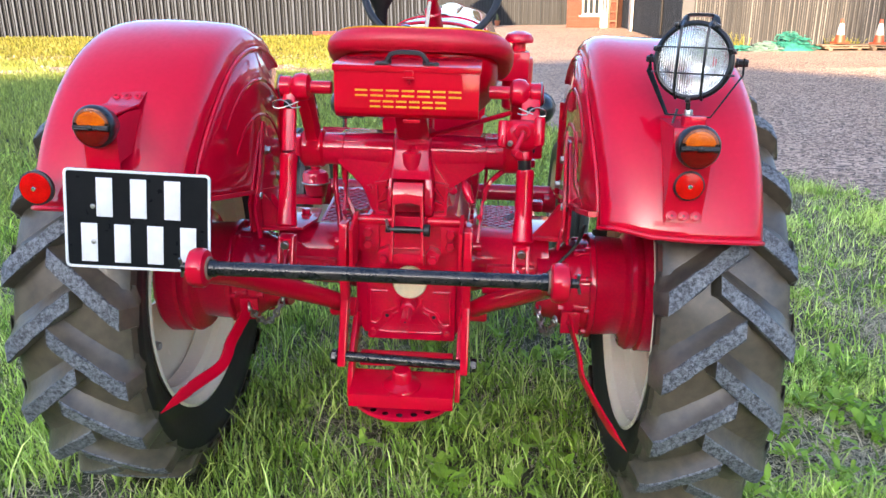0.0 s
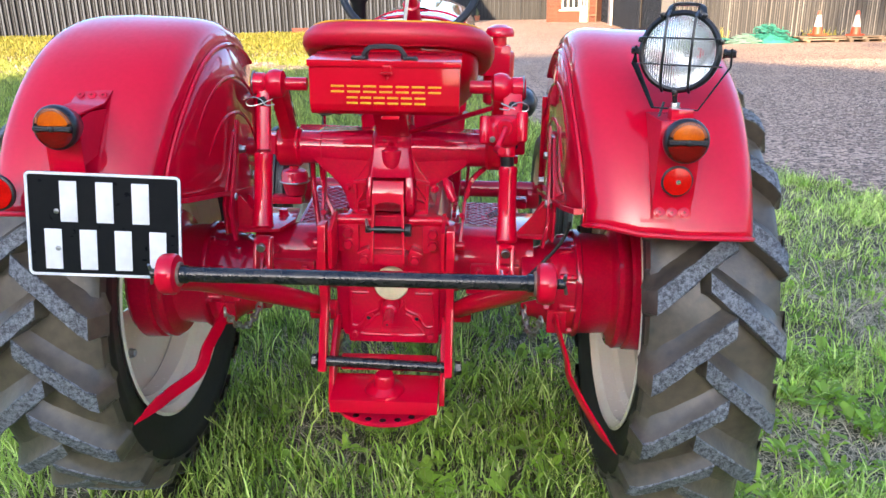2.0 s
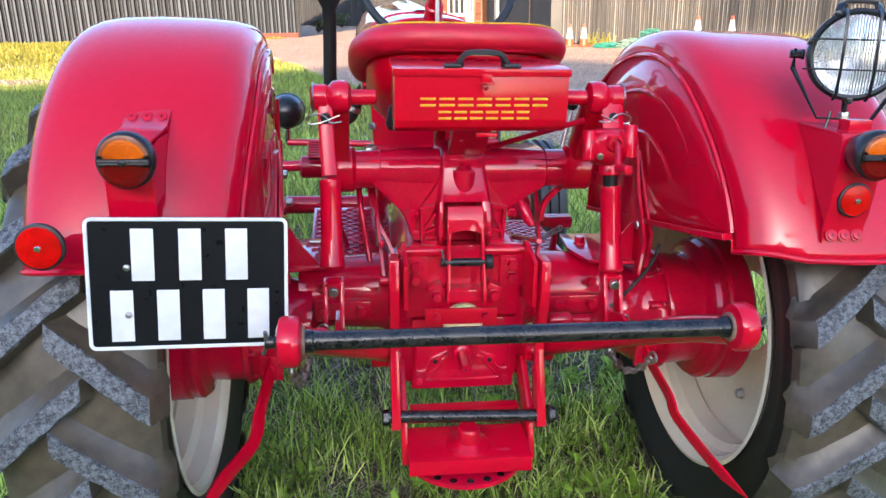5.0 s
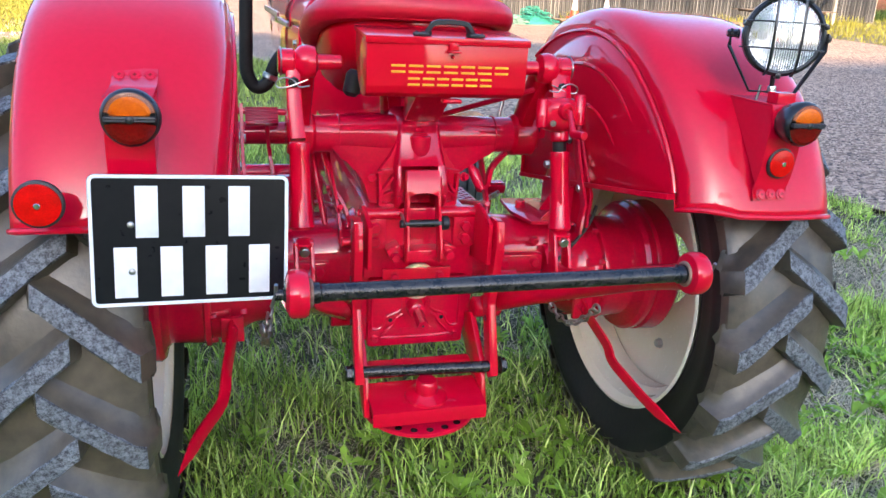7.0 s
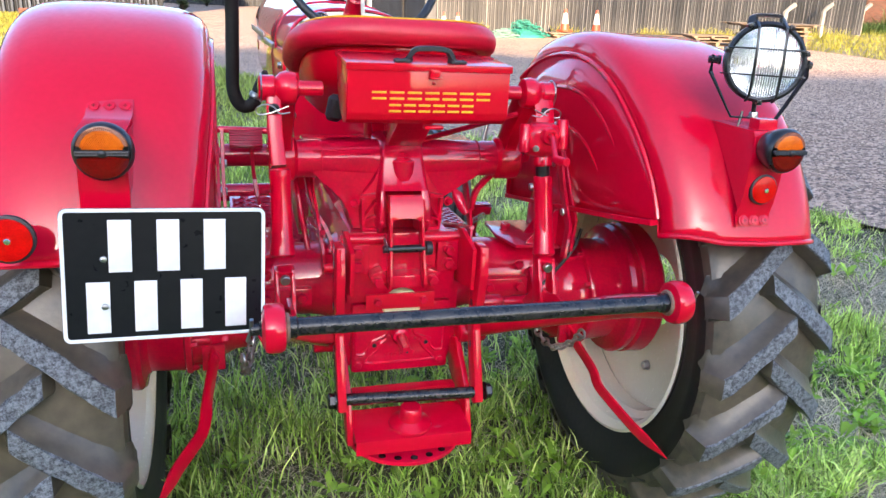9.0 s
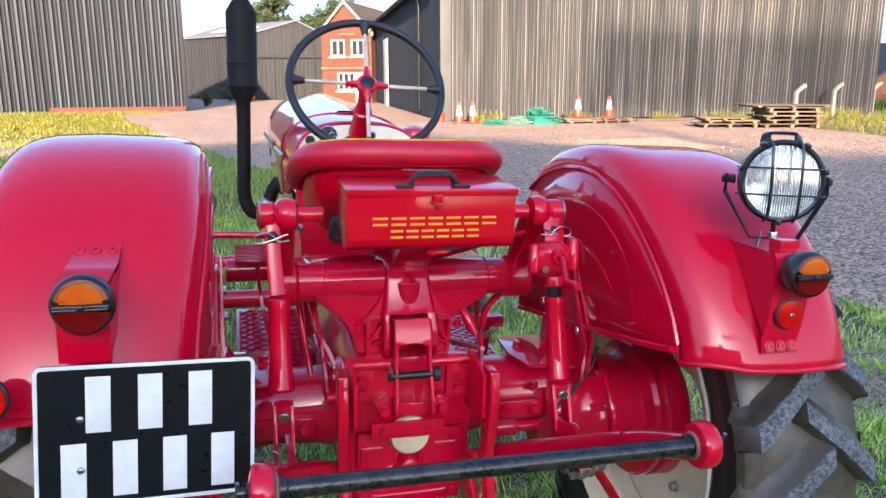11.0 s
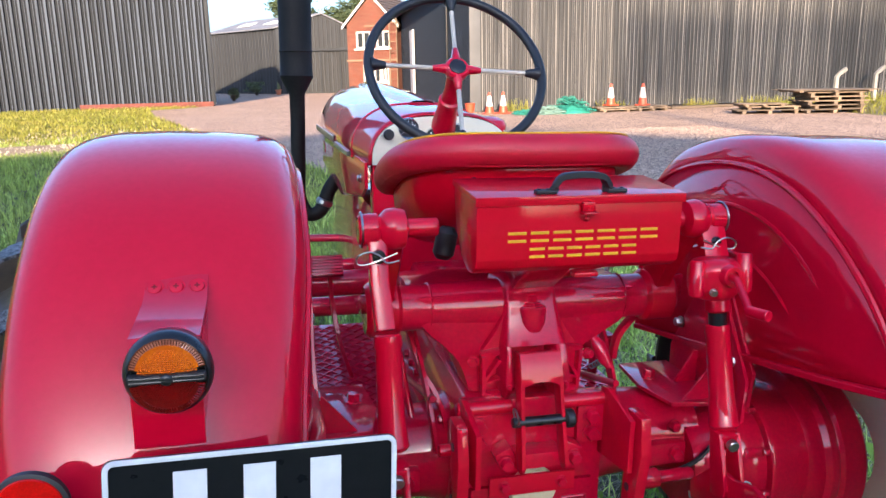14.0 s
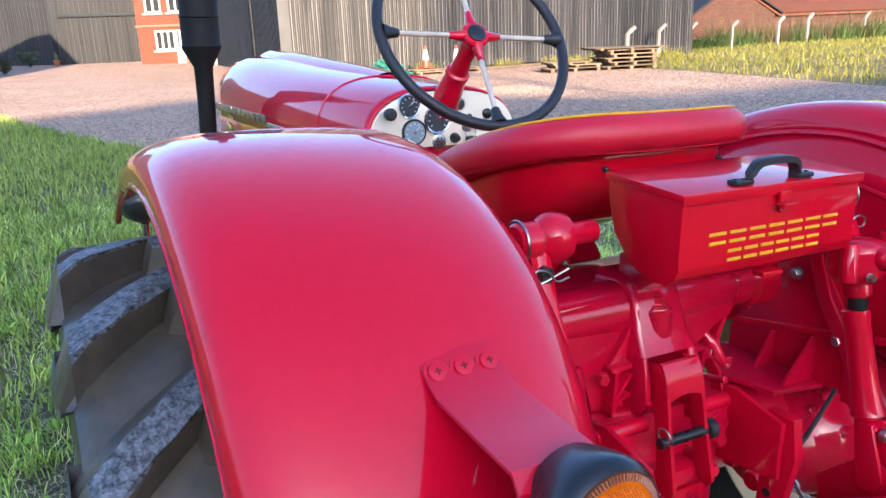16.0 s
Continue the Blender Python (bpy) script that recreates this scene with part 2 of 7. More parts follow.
def gravel_material():
    m = bpy.data.materials.new("pinkish_gravel")
    m.use_nodes = True
    n, l = m.node_tree.nodes, m.node_tree.links
    b = n["Principled BSDF"]
    co = n.new("ShaderNodeTexCoord")
    v = n.new("ShaderNodeTexVoronoi"); v.inputs["Scale"].default_value = 36
    l.new(co.outputs["Object"], v.inputs["Vector"])
    r = n.new("ShaderNodeValToRGB")
    e = r.color_ramp.elements
    e[0].color, e[1].color = (0.05, 0.032, 0.024, 1), (0.66, 0.465, 0.335, 1)
    mid = e.new(0.5); mid.color = (0.30, 0.20, 0.142, 1)
    sep = n.new("ShaderNodeSeparateColor")
    l.new(v.outputs["Color"], sep.inputs[0]); l.new(sep.outputs[0], r.inputs[0])
    big = n.new("ShaderNodeTexNoise"); big.inputs["Scale"].default_value = 0.5
    big.inputs["Detail"].default_value = 6
    l.new(co.outputs["Object"], big.inputs["Vector"])
    mx = n.new("ShaderNodeMix"); mx.data_type = "RGBA"; mx.blend_type = "MULTIPLY"; mx.inputs[0].default_value = 1.0
    tone = n.new("ShaderNodeValToRGB")
    tone.color_ramp.elements[0].position, tone.color_ramp.elements[1].position = 0.3, 0.7
    tone.color_ramp.elements[0].color, tone.color_ramp.elements[1].color = (0.75, 0.72, 0.68, 1), (1, 1, 1, 1)
    l.new(big.outputs["Fac"], tone.inputs[0])
    l.new(r.outputs[0], mx.inputs[6]); l.new(tone.outputs[0], mx.inputs[7])
    l.new(mx.outputs[2], b.inputs["Base Color"])
    b.inputs["Roughness"].default_value = 0.9
    bp = n.new("ShaderNodeBump"); bp.inputs["Strength"].default_value, bp.inputs["Distance"].default_value = 0.5, 0.008
    bp.invert = True
    l.new(v.outputs["Distance"], bp.inputs["Height"]); l.new(bp.outputs[0], b.inputs["Normal"])
    return m


SOIL, GRAVEL = ground_material(), gravel_material()
STONE = material("gravel_stones", (0.43, 0.315, 0.235), 0.85, second=(0.26, 0.19, 0.145), scale=20, island=True, spread=0.45)

# ---- mesh helpers ----
def box(bm, c, s, rot=None, bevel=0.0):
    """A box round c with sides s, turned by rot (degrees), with bevelled edges."""
    r = bmesh.ops.create_cube(bm, size=1)
    vs = r["verts"]
    m = pose(*c, *(rot or (0, 0, 0))) @ Matrix.Diagonal((*s, 1))
    bmesh.ops.transform(bm, matrix=m, verts=vs)
    if bevel:
        es = list({e for v in vs for e in v.link_edges})
        bmesh.ops.bevel(bm, geom=es, offset=bevel, segments=2, affect="EDGES", profile=0.6)
    return bm


def frame_of(d):
    d = Vector(d).normalized()
    a = Vector((0, 0, 1)) if abs(d.z) < 0.9 else Vector((1, 0, 0))
    u = d.cross(a).normalized()
    return d, u, d.cross(u)


def lathe(bm, base, axis, profile, n=24, cap=True):
    """Turns profile rows (radius, distance along axis) round the axis that starts at base."""
    d, u, w = frame_of(axis)
    base = Vector(base)
    rings = []
    for r, h in profile:
        rings.append([bm.verts.new(base + d * h + (u * math.cos(2 * math.pi * k / n) + w * math.sin(2 * math.pi * k / n)) * max(r, 1e-5)) for k in range(n)])
    for a, b in zip(rings, rings[1:]):
        for k in range(n):
            bm.faces.new((a[k], a[(k + 1) % n], b[(k + 1) % n], b[k]))
    if cap:
        bm.faces.new(rings[0][::-1]); bm.faces.new(rings[-1])
    return bm


def rod(bm, p, q, r, r2=None, n=12, bevel=True):
    p, q = Vector(p), Vector(q)
    L = (q - p).length
    r2 = r if r2 is None else r2
    e = min(0.15 * min(r, r2), 0.2 * L) if bevel else 0
    prof = [(r - e, 0), (r, e), (r2, L - e), (r2 - e, L)] if e else [(r, 0), (r2, L)]
    return lathe(bm, p, q - p, prof, n)


def sweep(bm, pts, r, n=8, closed=False, flat=None, up=None):
    """A tube of radius r (a number or one per point) along pts; flat=(a, b): half-widths of an oblong section along up and across."""
    pts = [Vector(p) for p in pts]
    N = len(pts)
    rings, prev = [], None
    for i, p in enumerate(pts):
        d = (pts[(i + 1) % N] - pts[i - 1]) if closed else (pts[min(i + 1, N - 1)] - pts[max(i - 1, 0)])
        d.normalize()
        if up is not None:
            u = Vector(up) - d * Vector(up).dot(d)
        elif prev is None:
            u = frame_of(d)[1]
        else:
            u = prev - d * prev.dot(d)
        u.normalize(); prev = u
        w = d.cross(u)
        rr = r[i] if isinstance(r, (list, tuple)) else r
        if flat:
            a, b = flat if not isinstance(r, (list, tuple)) else (flat[0] * rr, flat[1] * rr)
            rings.append([bm.verts.new(p + u * a * x + w * b * y) for x, y in ((1, 0.8), (0.8, 1), (-0.8, 1), (-1, 0.8), (-1, -0.8), (-0.8, -1), (0.8, -1), (1, -0.8))])
        else:
            rings.append([bm.verts.new(p + (u * math.cos(2 * math.pi * k / n) + w * math.sin(2 * math.pi * k / n)) * rr) for k in range(n)])
    m = len(rings[0])
    for i in range(N if closed else N - 1):
        a, b = rings[i], rings[(i + 1) % N]
        for k in range(m):
            bm.faces.new((a[k], a[(k + 1) % m], b[(k + 1) % m], b[k]))
    if not closed:
        bm.faces.new(rings[0][::-1]); bm.faces.new(rings[-1])
    return bm


def curve_pts(pts, steps=6):
    """A smooth line through pts (Catmull-Rom)."""
    P = [Vector(p) for p in pts]
    P = [P[0] * 2 - P[1]] + P + [P[-1] * 2 - P[-2]]
    out = []
    for i in range(1, len(P) - 2):
        for k in range(steps):
            t = k / steps
            a, b, c, d = P[i - 1:i + 3]
            out.append(0.5 * ((2 * b) + (c - a) * t + (2 * a - 5 * b + 4 * c - d) * t * t + (3 * b - a - 3 * c + d) * t ** 3))
    return out + [P[-2]]


def prism(bm, pts, axis, lo, hi, bevel=0.0):
    """Extrudes a flat outline along axis from lo to hi. pts are pairs of the two other coordinates, in xyz order."""
    def put(a, b, v):
        return {"x": (v, a, b), "y": (a, v, b), "z": (a, b, v)}[axis]
    A = [bm.verts.new(put(a, b, lo)) for a, b in pts]
    B = [bm.verts.new(put(a, b, hi)) for a, b in pts]
    n = len(pts)
    fs = [bm.faces.new(A[::-1]), bm.faces.new(B)]
    for k in range(n):
        fs.append(bm.faces.new((A[k], A[(k + 1) % n], B[(k + 1) % n], B[k])))
    bmesh.ops.recalc_face_normals(bm, faces=fs)
    if bevel:
        es = list({e for f in fs for e in f.edges})
        bmesh.ops.bevel(bm, geom=es, offset=bevel, segments=2, affect="EDGES", profile=0.6)
    return bm


def ball(bm, c, r, scale=(1, 1, 1), u=16, v=10):
    bmesh.ops.create_uvsphere(bm, u_segments=u, v_segments=v, radius=r, matrix=Matrix.Translation(c) @ Matrix.Diagonal((*scale, 1)))
    return bm


def ring(bm, c, normal, R, r, n=32, m=8):
    d, u, w = frame_of(normal)
    return sweep(bm, [Vector(c) + (u * math.cos(2 * math.pi * k / n) + w * math.sin(2 * math.pi * k / n)) * R for k in range(n)], r, m, closed=True)


def hexbolt(bm, c, axis, r=0.009, h=0.007):
    lathe(bm, c, axis, [(r * 1.25, 0), (r * 1.25, h * 0.25)], 12)
    lathe(bm, Vector(c) + Vector(axis).normalized() * h * 0.25, axis, [(r, 0), (r, h * 0.8), (r * 0.85, h)], 6)
    return bm


def mesh_of(bm, name, materials, sharp=38):
    me = bpy.data.meshes.new(name)
    bmesh.ops.recalc_face_normals(bm, faces=bm.faces[:])
    bm.to_mesh(me); bm.free()
    for m in materials if isinstance(materials, (list, tuple)) else [materials]:
        me.materials.append(m)
    me.shade_smooth()
    me.set_sharp_from_angle(angle=radians(sharp))
    return me


def part(name, bm, mat, parent=None, label="", sharp=38):
    ob = new(name, mesh_of(bm, name, mat, sharp))
    if parent:
        ob.parent = parent
        off = Matrix.Identity(4) if parent.parent else Matrix.Translation(parent.location)
        ob.matrix_parent_inverse = off.inverted()
    return tagged(ob, label)


def thing(name, loc, label, category, group="", kind=""):
    ob = new(name)
    ob.location, ob.empty_display_size = loc, 0.1
    return tagged(ob, label, category, group, kind)


def whole(name, bm, mat, label, category="", group="", kind="", sharp=38):
    return tagged(part(name, bm, mat, None, "", sharp), label, category, group, kind)


def sheet(name, verts, faces, mat, label="", category="", kind="structure"):
    me = bpy.data.meshes.new(name)
    me.from_pydata(verts, [], faces)
    for m in mat if isinstance(mat, (list, tuple)) else [mat]:
        me.materials.append(m)
    return tagged(new(name, me), label, category, "", kind)


B = bmesh.new


def placed(bm, m):
    bmesh.ops.transform(bm, verts=bm.verts, matrix=m)
    return bm



# ---- the tractor ----
AXLE_Y, AXLE_Z = 2.17, 0.49
GROUND_Z = -0.065        # the ground dips a little where the tractor stands
LEAN = radians(1.8)      # the tractor stands a little lower on its right
tractor = thing("tractor", (0, AXLE_Y, GROUND_Z), "restored red vintage farm tractor with cream wheel rims standing on grass", "tractor")



def unlean(p):
    """A place in the world as a place in the upright tractor."""
    x, z = p[0] + 0.8 * math.sin(LEAN), p[2]
    return Vector((x * math.cos(LEAN) - z * math.sin(LEAN), p[1], x * math.sin(LEAN) + z * math.cos(LEAN)))


def lugged_tyre(wheel, cx, cy, cz, R, half, rim, lugs, lug_h, phase):
    """Farm tyre round an axle along x; two rows of curved lugs run as arrows, apex up at the back; phase in degrees."""
    bm = B()
    prof = [(rim, -half * 0.80), (rim + 0.012, -half * 0.86), (rim + 0.03, -half * 0.90), (rim + (R - rim) * 0.45, -half * 1.0), (R - 0.075, -half * 1.05), (R - 0.045, -half * 1.06), (R - 0.026, -half * 1.02),
            (R - 0.014, -half * 0.92), (R - 0.006, -half * 0.66), (R - 0.002, -half * 0.35), (R, -half * 0.12)]
    prof = prof + [(r, -x) for r, x in prof[::-1]]
    lathe(bm, (cx, cy, cz), (1, 0, 0), prof, 96, cap=False)
    for f in bm.faces:                      # the side walls stay black, the tread is dusty
        c = f.calc_center_median()
        if math.hypot(c.y - cy, c.z - cz) < R - 0.05:
            f.material_index = 1
    part("tyre", bm, [RUBBER, RUBBER_SIDE], wheel, "dusty black tractor tyre with scuffed grey lugs", sharp=30)
    def surf(x):
        pts = sorted((b, a) for a, b in prof[5:-5])
        x = max(min(x, pts[-1][0]), pts[0][0])
        for (x0, r0), (x1, r1) in zip(pts, pts[1:]):
            if x0 <= x <= x1:
                return r0 + (r1 - r0) * (x - x0) / max(x1 - x0, 1e-6)
        return R
    rng = random.Random(3)
    for s in (-1, 1):
        for i in range(lugs):
            bm = B()
            a0 = 2 * math.pi * (i + (0.5 if s > 0 else 0.0)) / lugs + radians(phase)
            rings = []
            for k in range(10):
                t = k / 9
                x = s * (-0.027 + (half * 1.0 + 0.027) * t)
                turn = radians(13.6) * (0.92 * t + 0.08 * t * t)
                wid = (0.0190 + 0.004 * t) / R
                base = surf(x)
                r0 = base - 0.006
                drop = max(0.0, (t - 0.86) / 0.14)
                r1 = max(min(base, R) * 0.25 + R * 0.75, base) + lug_h - 0.006 * drop ** 2
                row = []
                for rr, w in ((r0, -wid * 3.1), (r0 + (r1 - r0) * 0.26, -wid * 2.1), (r0 + (r1 - r0) * 0.58, -wid * 1.4), (r1 - 0.004, -wid * 1.04), (r1, -wid * 0.9), (r1, wid * 0.92), (r1 - 0.004, wid * 1.04), (r0 + (r1 - r0) * 0.3, wid * 1.18), (r0, wid * 1.4)):
                    a = a0 + turn + w + (0.0045 * rng.uniform(-1, 1) if rr > r1 - 0.0045 else 0)
                    rj = rr + (0.0012 * rng.uniform(-1, 1) if rr == r1 else 0)
                    row.append(bm.verts.new((cx + x, cy - rj * math.cos(a), cz - rj * math.sin(a))))
                rings.append(row)
            for p, q in zip(rings, rings[1:]):
                for j in range(8):
                    f = bm.faces.new((p[j], p[j + 1], q[j + 1], q[j]))
                    f.material_index = 1 if 2 < j < 6 else 0
            for row, way, foot in ((rings[0], -1, 0.012), (rings[-1], 1, 0.020)):          # sloping ends
                toe = [bm.verts.new((v.co.x + way * s * foot * (1 - abs(j - 4) / 4 * 0.3), v.co.y + (cy - v.co.y) * (0.062 if way < 0 else 0.10) * min(j, 8 - j, 2) / 2, v.co.z + (cz - v.co.z) * (0.062 if way < 0 else 0.10) * min(j, 8 - j, 2) / 2)) for j, v in enumerate(row)]
                for j in range(8):
                    bm.faces.new((row[j], row[j + 1], toe[j + 1], toe[j]))
                bm.faces.new(toe)
            part("lug", bm, [RUBBER, RUBBER_WORN], wheel, sharp=42)


def rear_wheel(s):
    cx = s * 0.687
    R = 0.529
    wheel = part("rear_wheel", lathe(B(), (cx - s * 0.10, AXLE_Y, AXLE_Z), (s, 0, 0), [(0.366, 0.0), (0.374, 0.003), (0.368, 0.010), (0.35, 0.022), (0.343, 0.06), (0.325, 0.075), (0.325, 0.125), (0.343, 0.14), (0.35, 0.178), (0.374, 0.2)], 64, cap=False), CREAM, tractor, "cream-painted steel wheel rim")
    lugged_tyre(wheel, s * 0.705, AXLE_Y, AXLE_Z, R, 0.129, 0.366, 20, 0.034, 4.6)
    part("disc", lathe(B(), (cx + s * 0.055, AXLE_Y, AXLE_Z), (s, 0, 0), [(0.345, -0.02), (0.325, -0.02), (0.25, 0.02), (0.2, 0.03), (0.12, 0.01), (0.10, 0.01), (0.10, 0.016), (0.2, 0.036), (0.25, 0.026), (0.345, -0.014)], 48, cap=False), CREAM, wheel)
    for k in range(8):
        a = 2 * math.pi * k / 8
        part("wheel_nut", hexbolt(B(), (cx + s * 0.072, AXLE_Y + 0.235 * math.cos(a), AXLE_Z + 0.235 * math.sin(a)), (-s, 0, 0), 0.012, 0.012), STEEL, wheel)
    return wheel


FR, F_IN, F_OUT = 0.503, 0.43, 0.748
FY, FZ = 2.108, 0.675       # centre of the mudguards' curve
FZ_RIGHT = 0.660            # the right one sits a little lower
PHI0, PHI1 = 163.5, 50.0
F_BACK = 0.020              # how far the inner edge is set forward of the crown


def arc(r, phi, fz=FZ):
    """A place on the side view of the mudguard, drawn out to the front past its top."""
    a = radians(phi)
    c = math.cos(a)
    return FY + r * c * (1.28 if c > 0 else 1.0), fz + r * math.sin(a)


def inner_x(phi):
    """The inner side leans in a little from the back edge to the top."""
    t = min(max((162 - phi) / 40, 0), 1)
    return 0.430 - 0.019 * t * t * (3 - 2 * t)


def fender(s):
    """Rounded mudguard: crowned top, rolled outer edge, ribbed inner side."""
    sec = [(F_IN, -0.066), (F_IN + 0.001, -0.050), (F_IN + 0.006, -0.033), (F_IN + 0.016, -0.019), (F_IN + 0.03, -0.009), (F_IN + 0.05, -0.002), (F_IN + 0.09, 0.003),
           (0.6, 0.006), (0.67, 0.004), (0.70, 0.0), (0.72, -0.006), (0.736, -0.015), (0.746, -0.028), (F_OUT, -0.045), (F_OUT - 0.003, -0.05)]
    fz = FZ if s < 0 else FZ_RIGHT
    front = 2.445 if s < 0 else 2.485        # upright front edge of the inner side
    def splay(y):
        return (0.026 if s < 0 else 0.009) * min(max((y - 2.15) / 0.3, 0), 1)
    def spot(x, dr, phi):
        w = min(max((0.56 - x) / 0.13, 0), 1)
        w = w * w * (3 - 2 * w)
        y, z = arc(FR + dr, phi, fz + (FZ - fz) * w)
        y += F_BACK * w
        z -= 0.035 * w * max(0.0, (y - front + 0.12) / 0.12) ** 2
        return Vector((s * (x + (inner_x(phi) - F_IN) * w + splay(y) * w), min(y, front + 0.25 * (1 - w)), z))
    bm = B()
    steps = 64
    rows = []
    for k in range(steps + 1):
        phi = PHI0 + (PHI1 - PHI0) * k / steps
        rows.append([bm.verts.new(spot(x, dr, phi)) for x, dr in sec])
    for a, b in zip(rows, rows[1:]):
        for i in range(len(sec) - 1):
            bm.faces.new((a[i], a[i + 1], b[i + 1], b[i]))
    ob = part("fender", bm, RED, tractor, "glossy red rounded rear mudguard", sharp=60)
    so = ob.modifiers.new("thick", "SOLIDIFY"); so.thickness, so.offset = 0.004, -1
    # inner side sheet, cut off below by a line that rises to the back
    def low(y):
        return 0.763 + (2.053 - y) * 0.185
    bm = B()
    rows = []
    for k in range(49):
        phi = PHI0 + (PHI1 - PHI0) * k / 48
        p = spot(F_IN, -0.066, phi)
        zl = min(low(p.y), p.z - 0.002)
        rows.append([bm.verts.new((p.x, p.y, p.z + (zl - p.z) * j / 4)) for j in range(5)])
    for a, b in zip(rows, rows[1:]):
        for j in range(4):
            bm.faces.new((a[j], a[j + 1], b[j + 1], b[j]))
    side = part("side_sheet", bm, RED, ob)
    so = side.modifiers.new("thick", "SOLIDIFY"); so.thickness = 0.004
    for rad in (0.440, 0.362, 0.272):
        pts = []
        for phi in np.linspace(172, 25, 70):
            y, z = arc(rad, phi)
            y += F_BACK + 0.004
            back = math.degrees(math.atan2(z - FZ, y - FY - F_BACK))
            if z > low(y) + 0.004 and z > 0.76 and y < front - 0.006:
                pts.append((s * (inner_x(min(back, 163)) - 0.001 + splay(y)), y, z))
        part("pressed_rib", sweep(B(), pts, 0.0062, 8), RED, ob)
    y0, y1 = spot(F_IN, -0.066, PHI0).y, spot(F_IN, -0.066, PHI1).y
    part("lower_flange", sweep(B(), [(s * (0.404 + 0.02 * max(0.0, (1.80 - y) / 0.14) + splay(y)), y, low(y)) for y in np.linspace(y0 + 0.004, y1, 24)], 0, flat=(0.006, 0.010), up=(0, 0, 1)), RED, ob)
    part("front_lip", sweep(B(), [(s * (0.405 + splay(front)), front, z) for z in (0.985 if s < 0 else 0.965, 0.93, 0.85, low(front))], 0, flat=(0.008, 0.003), up=(1, 0, 0)), RED, ob)
    part("rolled_edge", sweep(B(), [spot(x, dr, PHI0) for x, dr in sec], 0.0055, 8), RED, ob)
    part("outer_bead", sweep(B(), [spot(F_OUT - 0.003, -0.05, a) for a in np.linspace(PHI0, PHI1, 60)], 0.0045, 6), RED, ob)
    return ob


DY, DZ = 2.17, 0.505
for s in (-1, 1):
    rear_wheel(s)
    fender(s)
    # final drive drum, flange, bolts
    drum = part("final_drive", lathe(B(), (s * 0.34, DY, DZ), (s, 0, 0), [(0.092, 0), (0.096, 0.04), (0.108, 0.065), (0.122, 0.085), (0.129, 0.115), (0.13, 0.134), (0.144, 0.136), (0.146, 0.140), (0.146, 0.148), (0.138, 0.152), (0.134, 0.225), (0.142, 0.233), (0.166, 0.238), (0.174, 0.248), (0.174, 0.262), (0.168, 0.27), (0.176, 0.276), (0.178, 0.32), (0.17, 0.33), (0.1, 0.335)], 64), RED_CAST, tractor, "glossy red final drive housing")
    for k in range(10):
        a = 2 * math.pi * (k + 0.3) / 10
        cy_, cz_ = math.cos(a), math.sin(a)
        part("lug_boss", lathe(B(), (s * 0.432, DY + 0.119 * cy_, DZ + 0.119 * cz_), (s, 0, 0), [(0.009, 0), (0.0125, 0.004), (0.014, 0.04)], 14), RED_CAST, drum)
        part("bolt", hexbolt(B(), (s * 0.477, DY + 0.137 * cy_, DZ + 0.137 * cz_), (-s, 0, 0), 0.0075, 0.011), RED_CAST, drum)
    for k in range(5):
        a = 2 * math.pi * (k + 0.75) / 5
        part("bolt", hexbolt(B(), (s * 0.412, DY + 0.106 * math.cos(a), DZ + 0.106 * math.sin(a)), (-s, 0, 0), 0.0105, 0.012), RED_CAST, drum)
    # axle tube
    part("axle_tube", lathe(B(), (s * 0.10, 2.215, 0.555), (s, 0, 0), [(0.112, 0), (0.112, 0.035), (0.10, 0.05), (0.09, 0.09), (0.084, 0.2), (0.09, 0.235), (0.094, 0.27)], 40), RED_CAST, tractor)
    # platform with gussets, and the bracket that carries the mudguard
    plat = part("mudguard_platform", prism(B(), [(s * 0.292, 2.106), (s * 0.40, 2.085), (s * 0.40, 2.32), (s * 0.285, 2.32), (s * 0.272, 2.20)], "z", 0.648, 0.657, bevel=0.002), RED_CAST, tractor)
    for y, x0, top_z in ((2.113, 0.318, 0.742), (2.202, 0.352, 0.722)):
        part("gusset", prism(B(), [(s * x0, 0.656), (s * 0.4005, 0.656), (s * 0.4005, top_z), (s * 0.393, top_z)], "y", y - 0.003, y + 0.003), RED_CAST, plat)
    part("bolt", hexbolt(B(), (s * 0.312, 2.236, 0.656), (0, 0, 1), 0.0125, 0.015), RED_CAST, plat)
    part("bolt", hexbolt(B(), (s * 0.31, 2.12, 0.60), (0, -1, 0), 0.011, 0.010), RED_CAST, plat)
    strut = part("mudguard_strut", prism(B(), [(2.03, 0.66), (2.31, 0.62), (2.31, 0.70), (2.19, 0.905), (2.13, 0.905), (2.02, 0.74)], "x", s * 0.402, s * 0.410, bevel=0.002), RED_CAST, tractor)
    part("strut_bar", sweep(B(), [(s * 0.395, 2.14, 0.93), (s * 0.395, 2.10, 0.82), (s * 0.392, 2.03, 0.72), (s * 0.38, 2.02, 0.65)], 0, flat=(0.004, 0.013), up=(1, 0, 0)), RED_CAST, strut)
    for y, z in ((2.165, 0.852), (2.272, 0.762), (2.065, 0.750)):
        part("bolt", hexbolt(B(), (s * 0.401, y, z), (-s, 0, 0), 0.010, 0.012), STEEL, strut, "zinc-plated bolt")
    # tall flange block on the axle with a stay rod
    fl = part("axle_flange", box(B(), (s * 0.27, 2.122, 0.545), (0.13, 0.026, 0.046), bevel=0.006), RED_CAST, tractor)
    for x in (0.23, 0.31):
        part("bolt", hexbolt(B(), (s * x, 2.107, 0.548), (0, -1, 0), 0.0125, 0.011), RED_CAST, fl)

